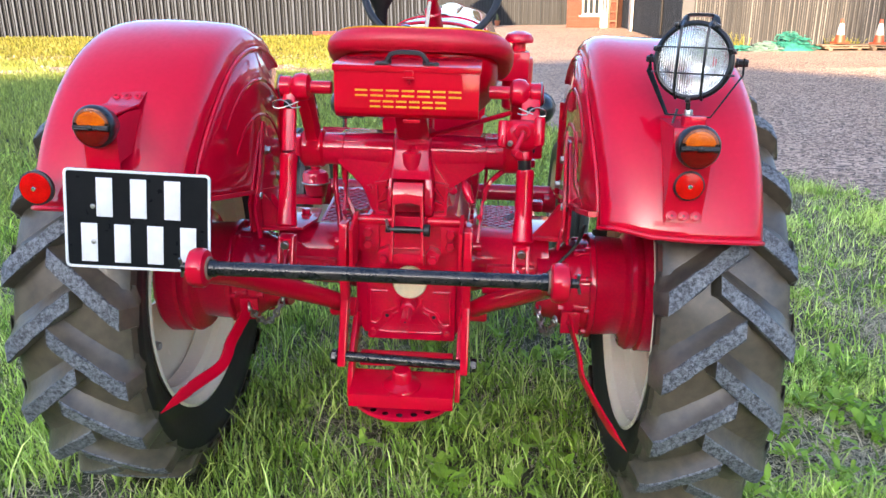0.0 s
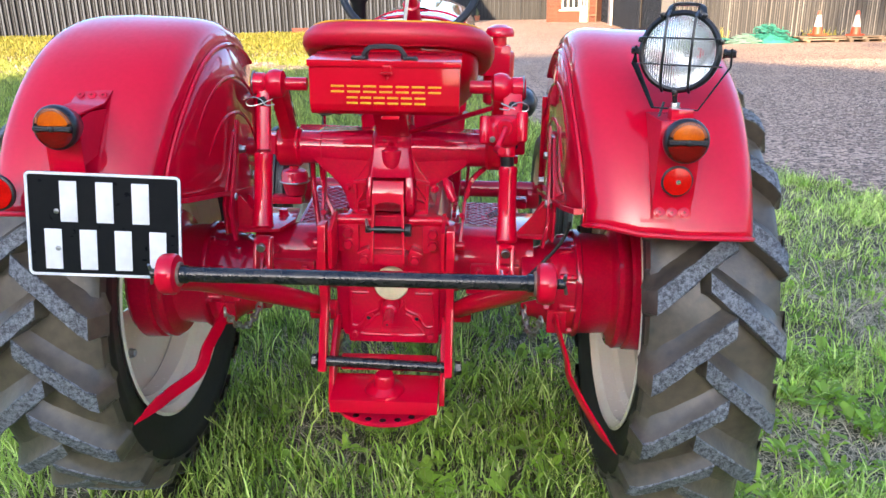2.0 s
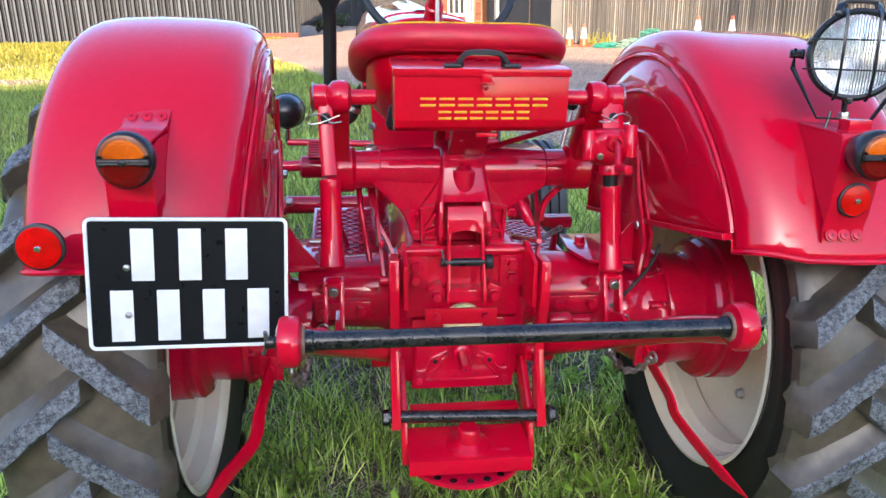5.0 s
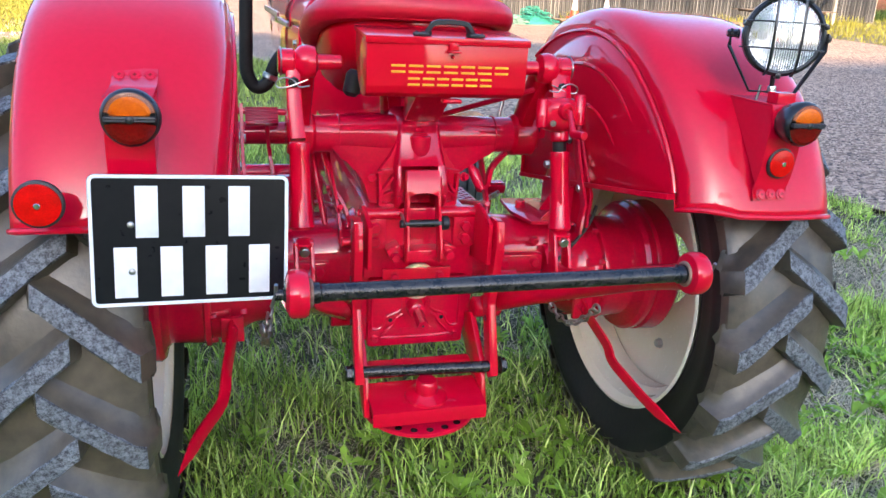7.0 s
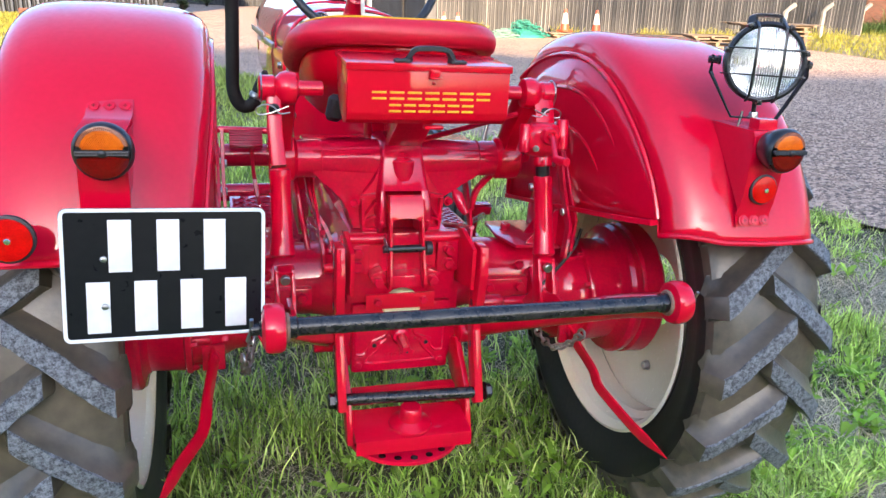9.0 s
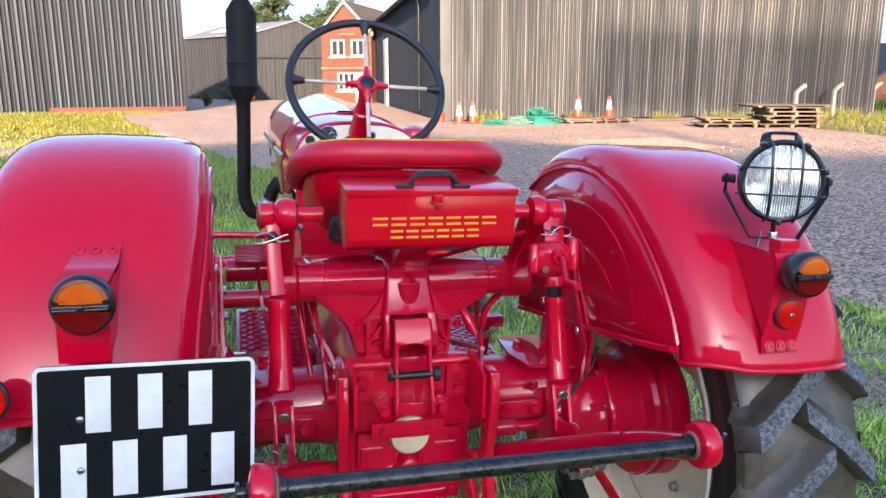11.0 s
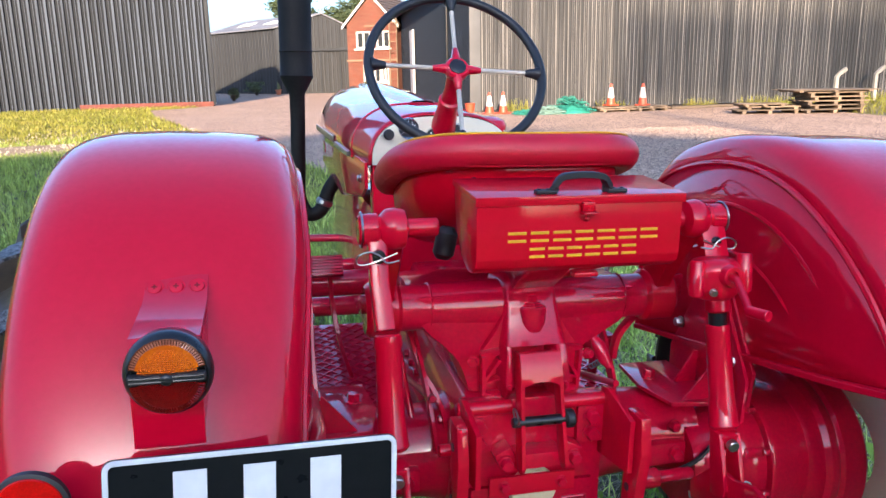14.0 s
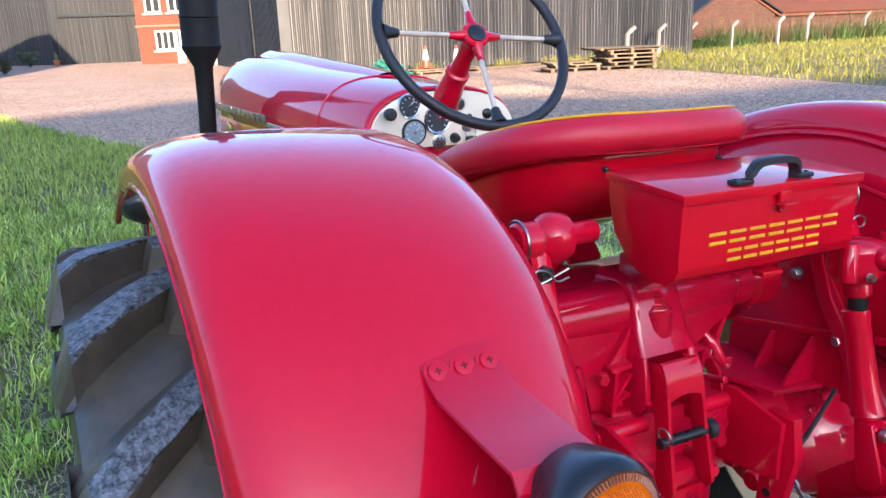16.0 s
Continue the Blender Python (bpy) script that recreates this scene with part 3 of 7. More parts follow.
# transmission and rear housing
trans = part("gearbox", prism(B(), [(-0.13, 0.36), (0.13, 0.36), (0.15, 0.42), (0.15, 0.62), (0.12, 0.70), (-0.12, 0.70), (-0.15, 0.62), (-0.15, 0.42)], "y", 2.10, 2.95, bevel=0.015), RED_CAST, tractor, "red gearbox casting")
part("gearbox_top", prism(B(), [(-0.11, 0.69), (0.11, 0.69), (0.08, 0.78), (-0.08, 0.78)], "y", 2.22, 2.85, bevel=0.012), RED_CAST, tractor)
for s in (-1, 1):
    for k in range(7):
        part("bolt", hexbolt(B(), (s * 0.151, 2.16 + 0.06 * k, 0.64), (s, 0, 0), 0.009, 0.009), RED_CAST, trans)
    part("side_cover", box(B(), (s * 0.155, 2.42, 0.55), (0.03, 0.28, 0.13), bevel=0.01), RED_CAST, trans)
    part("linkage_rod", rod(B(), (s * 0.18, 2.12, 0.70), (s * 0.17, 2.7, 0.55), 0.007), RED_CAST, trans)
    part("linkage_lever", sweep(B(), [(s * 0.175, 2.11, 0.60), (s * 0.185, 2.15, 0.70), (s * 0.195, 2.25, 0.80)], 0, flat=(0.004, 0.013), up=(1, 0, 0)), RED_CAST, trans)

# hydraulic lift casting with its cross tube
LY, LZ = 2.165, 0.862
lift = part("lift_housing", prism(B(), [(-0.215, 0.893), (0.215, 0.893), (0.212, 0.845), (0.181, 0.818), (0.143, 0.796), (0.10, 0.768), (0.08, 0.745), (0.076, 0.70), (-0.112, 0.70), (-0.128, 0.755), (-0.150, 0.785), (-0.181, 0.812), (-0.212, 0.845)], "y", 2.127, 2.33, bevel=0.016), RED_CAST, tractor, "glossy red hydraulic lift casting")
part("cross_tube", lathe(B(), (-0.245, LY, LZ), (1, 0, 0), [(0.034, 0), (0.042, 0.004), (0.042, 0.05), (0.045, 0.15), (0.047, 0.245), (0.045, 0.34), (0.042, 0.44), (0.042, 0.486), (0.034, 0.49)], 32), RED_CAST, lift)
def saddle_piece(name, rows_in, edge=0.010):
    """A cast block whose front runs through rows of (height, left, right, front) with rounded edges."""
    bm = B()
    rows = []
    for z, x0, x1, yf in rows_in:
        rows.append([bm.verts.new((x, y, z)) for x, y in ((x0 - 0.010, 2.2), (x0 - 0.002, yf + 0.03), (x0, yf + edge), (x0 + edge * 0.35, yf + edge * 0.3), (x0 + edge, yf), (x1 - edge, yf), (x1 - edge * 0.35, yf + edge * 0.3), (x1, yf + edge), (x1 + 0.002, yf + 0.03), (x1 + 0.010, 2.2))])
    for a, c in zip(rows, rows[1:]):
        for k in range(9):
            bm.faces.new((a[k], c[k], c[k + 1], a[k + 1]))
    bm.faces.new(rows[0]); bm.faces.new(rows[-1][::-1])
    return part(name, bm, RED_CAST, lift, sharp=60)


saddle_piece("saddle", [(0.921, -0.036, 0.034, 2.165), (0.915, -0.045, 0.043, 2.138), (0.901, -0.049, 0.047, 2.119), (0.872, -0.051, 0.049, 2.109), (0.84, -0.054, 0.053, 2.098), (0.815, -0.056, 0.056, 2.086), (0.805, -0.057, 0.057, 2.079)])
saddle_piece("saddle_cheek", [(0.805, -0.057, -0.0465, 2.079), (0.78, -0.059, -0.0465, 2.070), (0.75, -0.061, -0.047, 2.064), (0.725, -0.060, -0.047, 2.066), (0.704, -0.056, -0.048, 2.084)], 0.003)
saddle_piece("saddle_cheek", [(0.805, 0.036, 0.057, 2.079), (0.78, 0.036, 0.059, 2.070), (0.75, 0.036, 0.061, 2.064), (0.725, 0.037, 0.060, 2.066), (0.704, 0.038, 0.056, 2.084)], 0.004)
for s in (-1, 1):
    web = part("side_web", prism(B(), [(s * 0.050, 0.86), (s * 0.066, 0.825), (s * 0.090, 0.792), (s * 0.098, 0.772), (s * 0.094, 0.706), (s * 0.050, 0.702)], "y", 2.113, 2.16, bevel=0.004), RED_CAST, lift)
    for (xa, za), (xb, zb), w in (((0.062, 0.790), (0.096, 0.784), 0.0045), ((0.062, 0.776), (0.093, 0.728), 0.0035), ((0.060, 0.741), (0.092, 0.728), 0.0030), ((0.093, 0.784), (0.090, 0.708), 0.0040), ((0.058, 0.708), (0.090, 0.709), 0.0045)):
        part("web_rib", sweep(B(), [(s * xa, 2.104, za), (s * xb, 2.110, zb)], 0, flat=(w, 0.010), up=(zb - za, 0, xa - xb) if s > 0 else (za - zb, 0, xa - xb)), RED_CAST, web)
    part("bolt", hexbolt(B(), (s * 0.109, 2.108, 0.772), (s * 0.5, -1, 0.1), 0.009, 0.010), RED_CAST, lift)
    part("bolt", hexbolt(B(), (s * 0.0535 - 0.001, 2.066, 0.735), (0, -1, 0), 0.0045, 0.006), RED_CAST, lift)
part("tube_seam", ring(B(), (-0.182, LY, LZ), (1, 0, 0), 0.0435, 0.0016, 32, 6), RED_CAST, lift)
part("tube_seam", ring(B(), (0.190, LY, LZ), (1, 0, 0), 0.0435, 0.0016, 32, 6), RED_CAST, lift)
part("filler_boss", lathe(B(), (0, 2.114, 0.815), (0, 0.05, 1), [(0.018, 0), (0.025, 0.010), (0.027, 0.025), (0.027, 0.051), (0.0245, 0.054)], 28), RED_CAST, lift)
part("filler_plug", lathe(B(), (0, 2.116, 0.868), (0, 0.06, 1), [(0.021, 0), (0.021, 0.004), (0.017, 0.0045), (0.017, 0.008), (0.0105, 0.0085), (0.0105, 0.018), (0.008, 0.020)], 6), RED_CAST, lift)

# top-link rocker: two cheeks joined by a curved bridge
SIDE = [(2.083, 0.796), (2.060, 0.796), (2.046, 0.782), (2.036, 0.750), (2.027, 0.70), (2.010, 0.625), (2.006, 0.604), (2.014, 0.592), (2.032, 0.592), (2.044, 0.608), (2.056, 0.69), (2.072, 0.75)]
def cheek_plate(x0, x1, thick):
    """One side of the bracket, splaying from x0 at the top to x1 at the foot."""
    bm = prism(B(), SIDE, "x", 0, thick, bevel=0.0016)
    for v in bm.verts:
        v.co.x += x0 + (x1 - x0) * (0.80 - v.co.z) / 0.20
    return bm


rock = part("top_link_bracket", cheek_plate(-0.0415, -0.046, 0.0075), RED, tractor, "glossy red top link bracket with a black pin")
part("cheek", cheek_plate(0.027, 0.0345, 0.0075), RED, rock)
bm = B()
cols = []
for k in range(13):
    u = k / 12
    low = 0.734 + 0.019 * math.sqrt(max(1 - (2 * u - 1) ** 2, 0))
    col_ = []
    for back in (0, 0.008):
        for q in range(8):
            z = 0.8005 - (0.8005 - low) * q / 7
            yf = 2.0365 + 0.27 * max(z - 0.752, 0) + 9.0 * max(z - 0.775, 0) ** 2 - 0.10 * min(z - 0.752, 0)
            x = -0.0405 + 0.0745 * u + (u - 0.5) * 0.05 * (0.8 - z)
            col_.append(bm.verts.new((x, yf - 0.0012 + back, z)))
    cols.append(col_)
for a, b in zip(cols, cols[1:]):
    for q in range(7):
        bm.faces.new((a[q], a[q + 1], b[q + 1], b[q])); bm.faces.new((a[q + 8], b[q + 8], b[q + 9], a[q + 9]))
    bm.faces.new((a[0], b[0], b[8], a[8])); bm.faces.new((a[7], a[15], b[15], b[7]))
for c in (cols[0], cols[-1]):
    for q in range(7):
        bm.faces.new((c[q], c[q + 8], c[q + 9], c[q + 1]) if c is cols[0] else (c[q], c[q + 1], c[q + 9], c[q + 8]))
part("bridge", bm, RED, rock, sharp=50)
part("pin", rod(B(), (-0.058, 2.031, 0.683), (0.052, 2.031, 0.683), 0.009), BLACK, rock, "black steel pin")
part("roller", rod(B(), (0.039, 2.031, 0.683), (0.056, 2.031, 0.683), 0.0165), RUBBER_BLACK, rock)
part("retaining_clip", ring(B(), (-0.053, 2.026, 0.697), (1, 0, 0.2), 0.014, 0.0018, 16, 6), STEEL, rock)
part("lower_bracket", box(B(), (0, 2.065, 0.60), (0.09, 0.05, 0.03), bevel=0.006), RED_CAST, rock)
for s in (-1, 1):
    part("stub_bar", rod(B(), (s * 0.045, 2.078, 0.694), (s * 0.148, 2.078, 0.694), 0.013), RED, rock)
    blk = part("bolt_block", box(B(), (s * 0.107, 2.085, 0.648), (0.052, 0.03, 0.075), bevel=0.004), RED_CAST, rock)
    for z in (0.664, 0.632):
        part("bolt", hexbolt(B(), (s * 0.108, 2.069, z), (0, -1, 0), 0.0132, 0.012), RED_CAST, rock)
    part("clamp", box(B(), (s * 0.062, 2.065, 0.607), (0.035, 0.04, 0.035), (0, s * 25, 0), bevel=0.006), RED_CAST, rock)
    part("bolt", hexbolt(B(), (s * 0.064, 2.042, 0.602), (0, -1, 0), 0.012, 0.013), RED_CAST, rock)
    part("cross_pin", rod(B(), (s * 0.15, 2.03, 0.645), (s * 0.19, 2.03, 0.645), 0.011), RED, rock)
part("back_plate", box(B(), (0, 2.095, 0.62), (0.26, 0.025, 0.17), bevel=0.006), RED_CAST, rock)

# rear cover with embossed outline, shaft stub, cap and strap
cover = part("rear_cover", box(B(), (0.005, 2.10, 0.44), (0.243, 0.03, 0.18), bevel=0.010), RED_CAST, tractor, "red cast rear cover plate")
for m in (-1, 1):
    edge = [(0.033, 0.475), (0.034, 0.451), (0.051, 0.440), (0.070, 0.432), (0.077, 0.415), (0.089, 0.401), (0.104, 0.401), (0.109, 0.412), (0.108, 0.488), (0.102, 0.494), (0.061, 0.494)]
    part("embossed_line", sweep(B(), curve_pts([(0.002 + m * x, 2.084, z) for x, z in edge], 3), 0.0036, 6), RED_CAST, cover)
    part("boss", lathe(B(), (0.003 + m * 0.064, 2.086, 0.423), (0, -1, 0), [(0.016, 0), (0.015, 0.004), (0.006, 0.0045)], 20), RED_CAST, cover)
    part("bolt_hole", rod(B(), (0.003 + m * 0.064, 2.085, 0.423), (0.003 + m * 0.064, 2.0805, 0.423), 0.0055, n=12), BLACK, cover)
    part("bolt", hexbolt(B(), (0.003 + m * 0.102, 2.085, 0.373), (0, -1, 0), 0.009, 0.006), RED_CAST, cover)
foot = [(-0.031, 0.435), (-0.046, 0.426), (-0.054, 0.410), (-0.067, 0.397), (-0.076, 0.386), (-0.071, 0.376), (0.077, 0.376), (0.082, 0.386), (0.073, 0.398), (0.060, 0.411), (0.052, 0.427), (0.038, 0.435)]
part("embossed_line", sweep(B(), curve_pts([(x, 2.084, z) for x, z in foot], 3), 0.0036, 6), RED_CAST, cover)
for k in range(9):
    part("cast_mark", box(B(), (-0.032 + 0.0085 * k + 0.004 * (k > 3), 2.084, 0.394 + 0.001 * (k % 2)), (0.0045, 0.003, 0.009)), RED_CAST, cover)
part("shaft_housing", lathe(B(), (-0.001, 2.087, 0.466), (0, -1, 0), [(0.033, 0), (0.032, 0.006), (0.026, 0.008), (0.022, 0.004)], 28), RED_CAST, cover)
bm = B()
star = [((0.0135 if k % 4 < 2 else 0.0115) * math.cos(math.pi * k / 12 + 0.13), (0.0135 if k % 4 < 2 else 0.0115) * math.sin(math.pi * k / 12 + 0.13)) for k in range(24)]
prism(bm, star, "z", 0.0, 0.095, bevel=0.0)
shaft_m = Matrix.Translation((-0.002, 2.085, 0.457)) @ Vector((0, -1, -0.14)).to_track_quat("Z", "Y").to_matrix().to_4x4()
bmesh.ops.transform(bm, verts=bm.verts, matrix=shaft_m)
shaft = part("power_shaft", bm, RED_CAST, cover)
part("shaft_collar", placed(lathe(B(), (0, 0, 0), (0, 0, 1), [(0.022, 0), (0.021, 0.03), (0.016, 0.034)], 24), shaft_m), RED_CAST, shaft)
part("centre_mark", placed(rod(B(), (0, 0, 0.09), (0, 0, 0.0955), 0.003, n=10), shaft_m), BLACK, shaft)
part("cap", lathe(B(), (0.001, 2.08, 0.524), (0, -1, 0), [(0.046, 0), (0.046, 0.006), (0.042, 0.012), (0.014, 0.016)], 36), SEAL, cover, "cream plastic shaft cap")
strap = part("strap", box(B(), (-0.006, 2.062, 0.545), (0.165, 0.008, 0.037), bevel=0.002), RED, cover)
for s in (-1, 1):
    part("bolt", hexbolt(B(), (-0.006 + s * 0.055, 2.057, 0.546), (0, -1, 0), 0.009, 0.008), RED_CAST, strap)

# drawbar frame
frame_ob = part("drawbar_frame", prism(B(), [(2.035, 0.705), (1.985, 0.705), (1.972, 0.64), (1.985, 0.5), (1.925, 0.34), (1.95, 0.33), (1.98, 0.35), (2.03, 0.5)], "x", -0.170, -0.150, bevel=0.003), RED, tractor, "red drawbar frame of flat plates")
part("side_plate", prism(B(), [(2.005, 0.705), (1.955, 0.705), (1.945, 0.64), (1.97, 0.5), (1.915, 0.34), (1.935, 0.325), (1.965, 0.345), (2.01, 0.5)], "x", 0.146, 0.166, bevel=0.003), RED, frame_ob)
for s in (-1, 1):
    part("fish_plate", prism(B(), [(2.085, 0.715), (2.06, 0.72), (1.965, 0.697), (1.965, 0.60), (2.09, 0.58)], "x", s * 0.132, s * 0.142, bevel=0.002), RED, frame_ob)
    for y, z in ((1.985, 0.66), (1.99, 0.56), (1.98, 0.46)):
        for x in ((-0.1703, -0.1497) if s < 0 else (0.1457, 0.1663)):
            part("plate_hole", rod(B(), (x - 0.0006, y + (0.025 if s < 0 else 0), z), (x + 0.0006, y + (0.025 if s < 0 else 0), z), 0.008, n=14, bevel=False), BLACK, frame_ob)
    part("hanger", prism(B(), [(2.12, 0.42), (2.06, 0.44), (1.97, 0.36), (1.93, 0.25), (1.99, 0.235), (2.03, 0.30), (2.12, 0.36)], "x", s * 0.134, s * 0.148, bevel=0.003), RED, frame_ob)
lowbar = part("lower_pin_bar", rod(B(), (-0.172, 1.95, 0.360), (0.162, 1.935, 0.356), 0.0135, n=20), BLACK_BAR, frame_ob, "worn black pin bar")
for s, y in ((-1, 1.951), (1, 1.934)):
    part("nut", hexbolt(B(), (s * 0.172, y, 0.358), (s, 0, 0), 0.0175, 0.014), BLACK_BAR, lowbar)
pan = part("hitch_beam", prism(B(), [(1.885, 0.285), (2.0, 0.302), (2.0, 0.26), (1.99, 0.26), (1.99, 0.29), (1.893, 0.276), (1.893, 0.252), (1.885, 0.25)], "x", -0.136, 0.132, bevel=0.003), RED, frame_ob)
part("hitch_boss", lathe(B(), (-0.003, 1.935, 0.292), (0, -0.1, 1), [(0.05, 0), (0.048, 0.005), (0.036, 0.010), (0.027, 0.016), (0.025, 0.042), (0.021, 0.047)], 28), RED, frame_ob)
bm = B()
half = [(-0.003 + 0.134 * math.cos(a), 1.995 - 0.128 * math.sin(a)) for a in np.linspace(math.radians(8), math.radians(172), 24)]
prism(bm, half + [(-0.135, 2.04), (0.129, 2.04)], "z", 0.222, 0.233, bevel=0.002)
quad = part("swinging_plate", bm, RED_CAST, frame_ob, "red half-round plate with a row of holes")
for k in range(9):
    a = radians(20 + 140 * k / 8)
    x, y = -0.003 + 0.122 * math.cos(a), 1.995 - 0.112 * math.sin(a)
    part("hole", lathe(B(), (x, y, 0.2325), (0, 0, 1), [(0.0085, 0), (0.0085, 0.0015), (0.005, 0.0016)], 14), [BLACK_BAR], quad)
part("cross_channel", box(B(), (0, 2.02, 0.325), (0.25, 0.03, 0.035), bevel=0.004), RED, frame_ob)

# three-point linkage
for s in (-1, 1):
    bz, by = 0.755, 1.484
    arm = part("lift_arm", sweep(B(), curve_pts([(s * 0.262, LY, LZ), (s * 0.265, 2.14, 0.92), (s * 0.264, 2.085, 0.99), (s * 0.266, 2.045, 1.032)], 5), 0, flat=(0.017, 0.030), up=(1, 0, 0)), RED, tractor, "curved red lift arm")
    part("arm_hub", rod(B(), (s * 0.235, LY, LZ), (s * 0.298, LY, LZ), 0.05, n=28), RED, arm)
    part("arm_boss", lathe(B(), (s * 0.322, 2.04, 1.034), (-s, 0, 0), [(0.021, 0), (0.0255, 0.004), (0.0255, 0.03), (0.022, 0.034), (0.024, 0.036), (0.032, 0.044), (0.0345, 0.058), (0.031, 0.074), (0.018, 0.080)], 24), RED, arm)
    part("arm_stub", rod(B(), (s * 0.248, 2.042, 1.034), (s * 0.192, 2.045, 1.034), 0.0155, n=16), RED, arm)
    part("snap_ring", ring(B(), (s * 0.317, 2.04, 1.034), (1, 0, 0), 0.0275, 0.002, 24, 6), STEEL, arm)
    part("pin_head", rod(B(), (s * 0.293, 2.03, 0.996), (s * 0.293, 2.005, 0.996), 0.011, n=12), BLACK_BAR, arm)
    part("linch_pin", sweep(B(), curve_pts([(s * 0.262, 2.004, 0.990), (s * 0.282, 2.001, 0.988), (s * 0.293, 2.002, 1.000), (s * 0.310, 2.001, 1.006), (s * 0.328, 2.003, 0.998), (s * 0.325, 2.004, 0.986), (s * 0.303, 2.004, 0.988), (s * 0.265, 2.001, 1.003)], 4), 0.0015, 6), STEEL, arm)
    if s < 0:
        link = part("lift_link", sweep(B(), [(s * 0.293, 2.032, 1.02), (s * 0.292, 2.012, 0.95), (s * 0.288, 1.982, 0.885)], 0, flat=(0.015, 0.011), up=(1, 0, 0)), RED, tractor, "red adjustable lift link")
    else:
        link = part("lift_link", sweep(B(), [(s * 0.293, 2.030, 1.02), (s * 0.292, 2.008, 0.97)], 0, flat=(0.022, 0.013), up=(1, 0, 0)), RED, tractor, "red levelling link with a crank handle")
        gear = part("levelling_box", lathe(B(), (0.271, 1.968, 0.908), (0, 0.1, 1), [(0.022, 0), (0.032, 0.004), (0.0415, 0.014), (0.0435, 0.022), (0.0435, 0.052), (0.041, 0.062), (0.034, 0.069), (0.02, 0.073)], 32), RED, link)
        part("side_boss", lathe(B(), (0.229, 1.952, 0.918), (0, 0.1, 1), [(0.010, 0), (0.013, 0.003), (0.013, 0.058), (0.010, 0.062)], 18), RED, gear)
        part("side_boss", lathe(B(), (0.312, 1.945, 0.925), (0, 0.1, 1), [(0.010, 0), (0.013, 0.003), (0.013, 0.062), (0.010, 0.066)], 18), RED, gear)
        part("front_boss", lathe(B(), (0.273, 1.945, 0.957), (0, -1, 0.05), [(0.019, 0), (0.0185, 0.022), (0.016, 0.026), (0.010, 0.026), (0.0095, 0.020)], 24), RED, gear)
        part("grease_nipple", hexbolt(B(), (0.246, 1.931, 0.931), (-0.3, -1, 0), 0.0055, 0.008), STEEL, gear)
        part("crank_handle", sweep(B(), curve_pts([(0.273, 1.930, 0.957), (0.273, 1.912, 0.956), (0.270, 1.898, 0.950), (0.258, 1.858, 0.932), (0.254, 1.844, 0.925)], 5), 0.0065, 12), RED, link)
        part("crank_grip", rod(B(), (0.2535, 1.848, 0.925), (0.262, 1.809, 0.927), 0.0088, n=16), RED, link)
        part("collar", lathe(B(), (0.280, 1.972, 0.913), (0.02, -0.2, -1), [(0.02, 0), (0.021, 0.003), (0.021, 0.026), (0.018, 0.029)], 24), RED, link)
        part("screw", rod(B(), (0.281, 1.968, 0.89), (0.284, 1.966, 0.858), 0.0155, n=20), BLACK, link)
    top = 0.882 if s < 0 else 0.862
    part("sleeve", lathe(B(), (s * 0.286, 1.972, top), (0.0, -0.055 / 0.2, -1), [(0.018, 0), (0.0215, 0.003), (0.0218, 0.018), (0.0205, 0.022), (0.0212, 0.12), (0.0245, 0.165), (0.0262, 0.172), (0.021, 0.178)], 24), RED, link)
    fork = part("clevis", box(B(), (s * 0.284, 1.918, 0.676), (0.034, 0.03, 0.03), (15, 0, 0), bevel=0.005), RED, link)
    for q in (-1, 1):
        part("fork_prong", prism(B(), [(1.935, 0.69), (1.905, 0.69), (1.875, 0.60), (1.88, 0.578), (1.915, 0.578), (1.92, 0.60)], "x", s * 0.284 + q * 0.012, s * 0.284 + q * 0.02, bevel=0.002), RED, link)
    part("pin", rod(B(), (s * 0.284, 1.90, 0.674), (s * 0.284, 1.888, 0.672), 0.010), STEEL, link)
    part("clip", ring(B(), (s * 0.305, 1.88, 0.60), (0.3, 1, 0), 0.012, 0.0016, 14, 5), STEEL, link)
    # lower link with its eye
    low_l = part("lower_link", sweep(B(), curve_pts([(s * 0.175, 2.06, 0.462), (s * 0.215, 1.93, 0.533), (s * 0.272, 1.78, 0.612), (s * 0.318, 1.62, 0.693), (s * 0.334, by + 0.02, bz - 0.014)], 5), 0.0235, 16), RED, tractor, "red lower linkage arm")
    part("link_eye", lathe(B(), (s * 0.352, by, bz), (-s, 0, 0), [(0.022, 0), (0.034, 0.004), (0.037, 0.010), (0.037, 0.026), (0.034, 0.032), (0.02, 0.036)], 28), RED, low_l)
    part("eye_ball", ball(B(), (s * 0.334, by, bz), 0.021, (1.15, 1, 1)), BLACK_BAR, low_l)
    part("bush", ring(B(), (s * 0.3158, by, bz), (1, 0, 0), 0.0188, 0.0036, 28, 8), RUST, low_l, "worn rusty bush")
    part("end_pin", rod(B(), (s * 0.345, by, bz), (s * 0.368, by, bz), 0.009), BLACK_BAR, low_l)
    part("split_pin", sweep(B(), [(s * 0.366, by - 0.01, bz + 0.02), (s * 0.366, by, bz), (s * 0.372, by + 0.008, bz - 0.022)], 0.003, 6), STEEL, low_l)
    part("link_lug", prism(B(), [(1.98, 0.50), (1.80, 0.60), (1.78, 0.635), (1.82, 0.64), (1.87, 0.625), (1.92, 0.625), (1.99, 0.56)], "x", s * 0.272, s * 0.281, bevel=0.002), RED, low_l)
    part("bolt", hexbolt(B(), (s * 0.30, 1.66, 0.69), (0, -0.5, 1), 0.008, 0.006), RED_CAST, low_l)
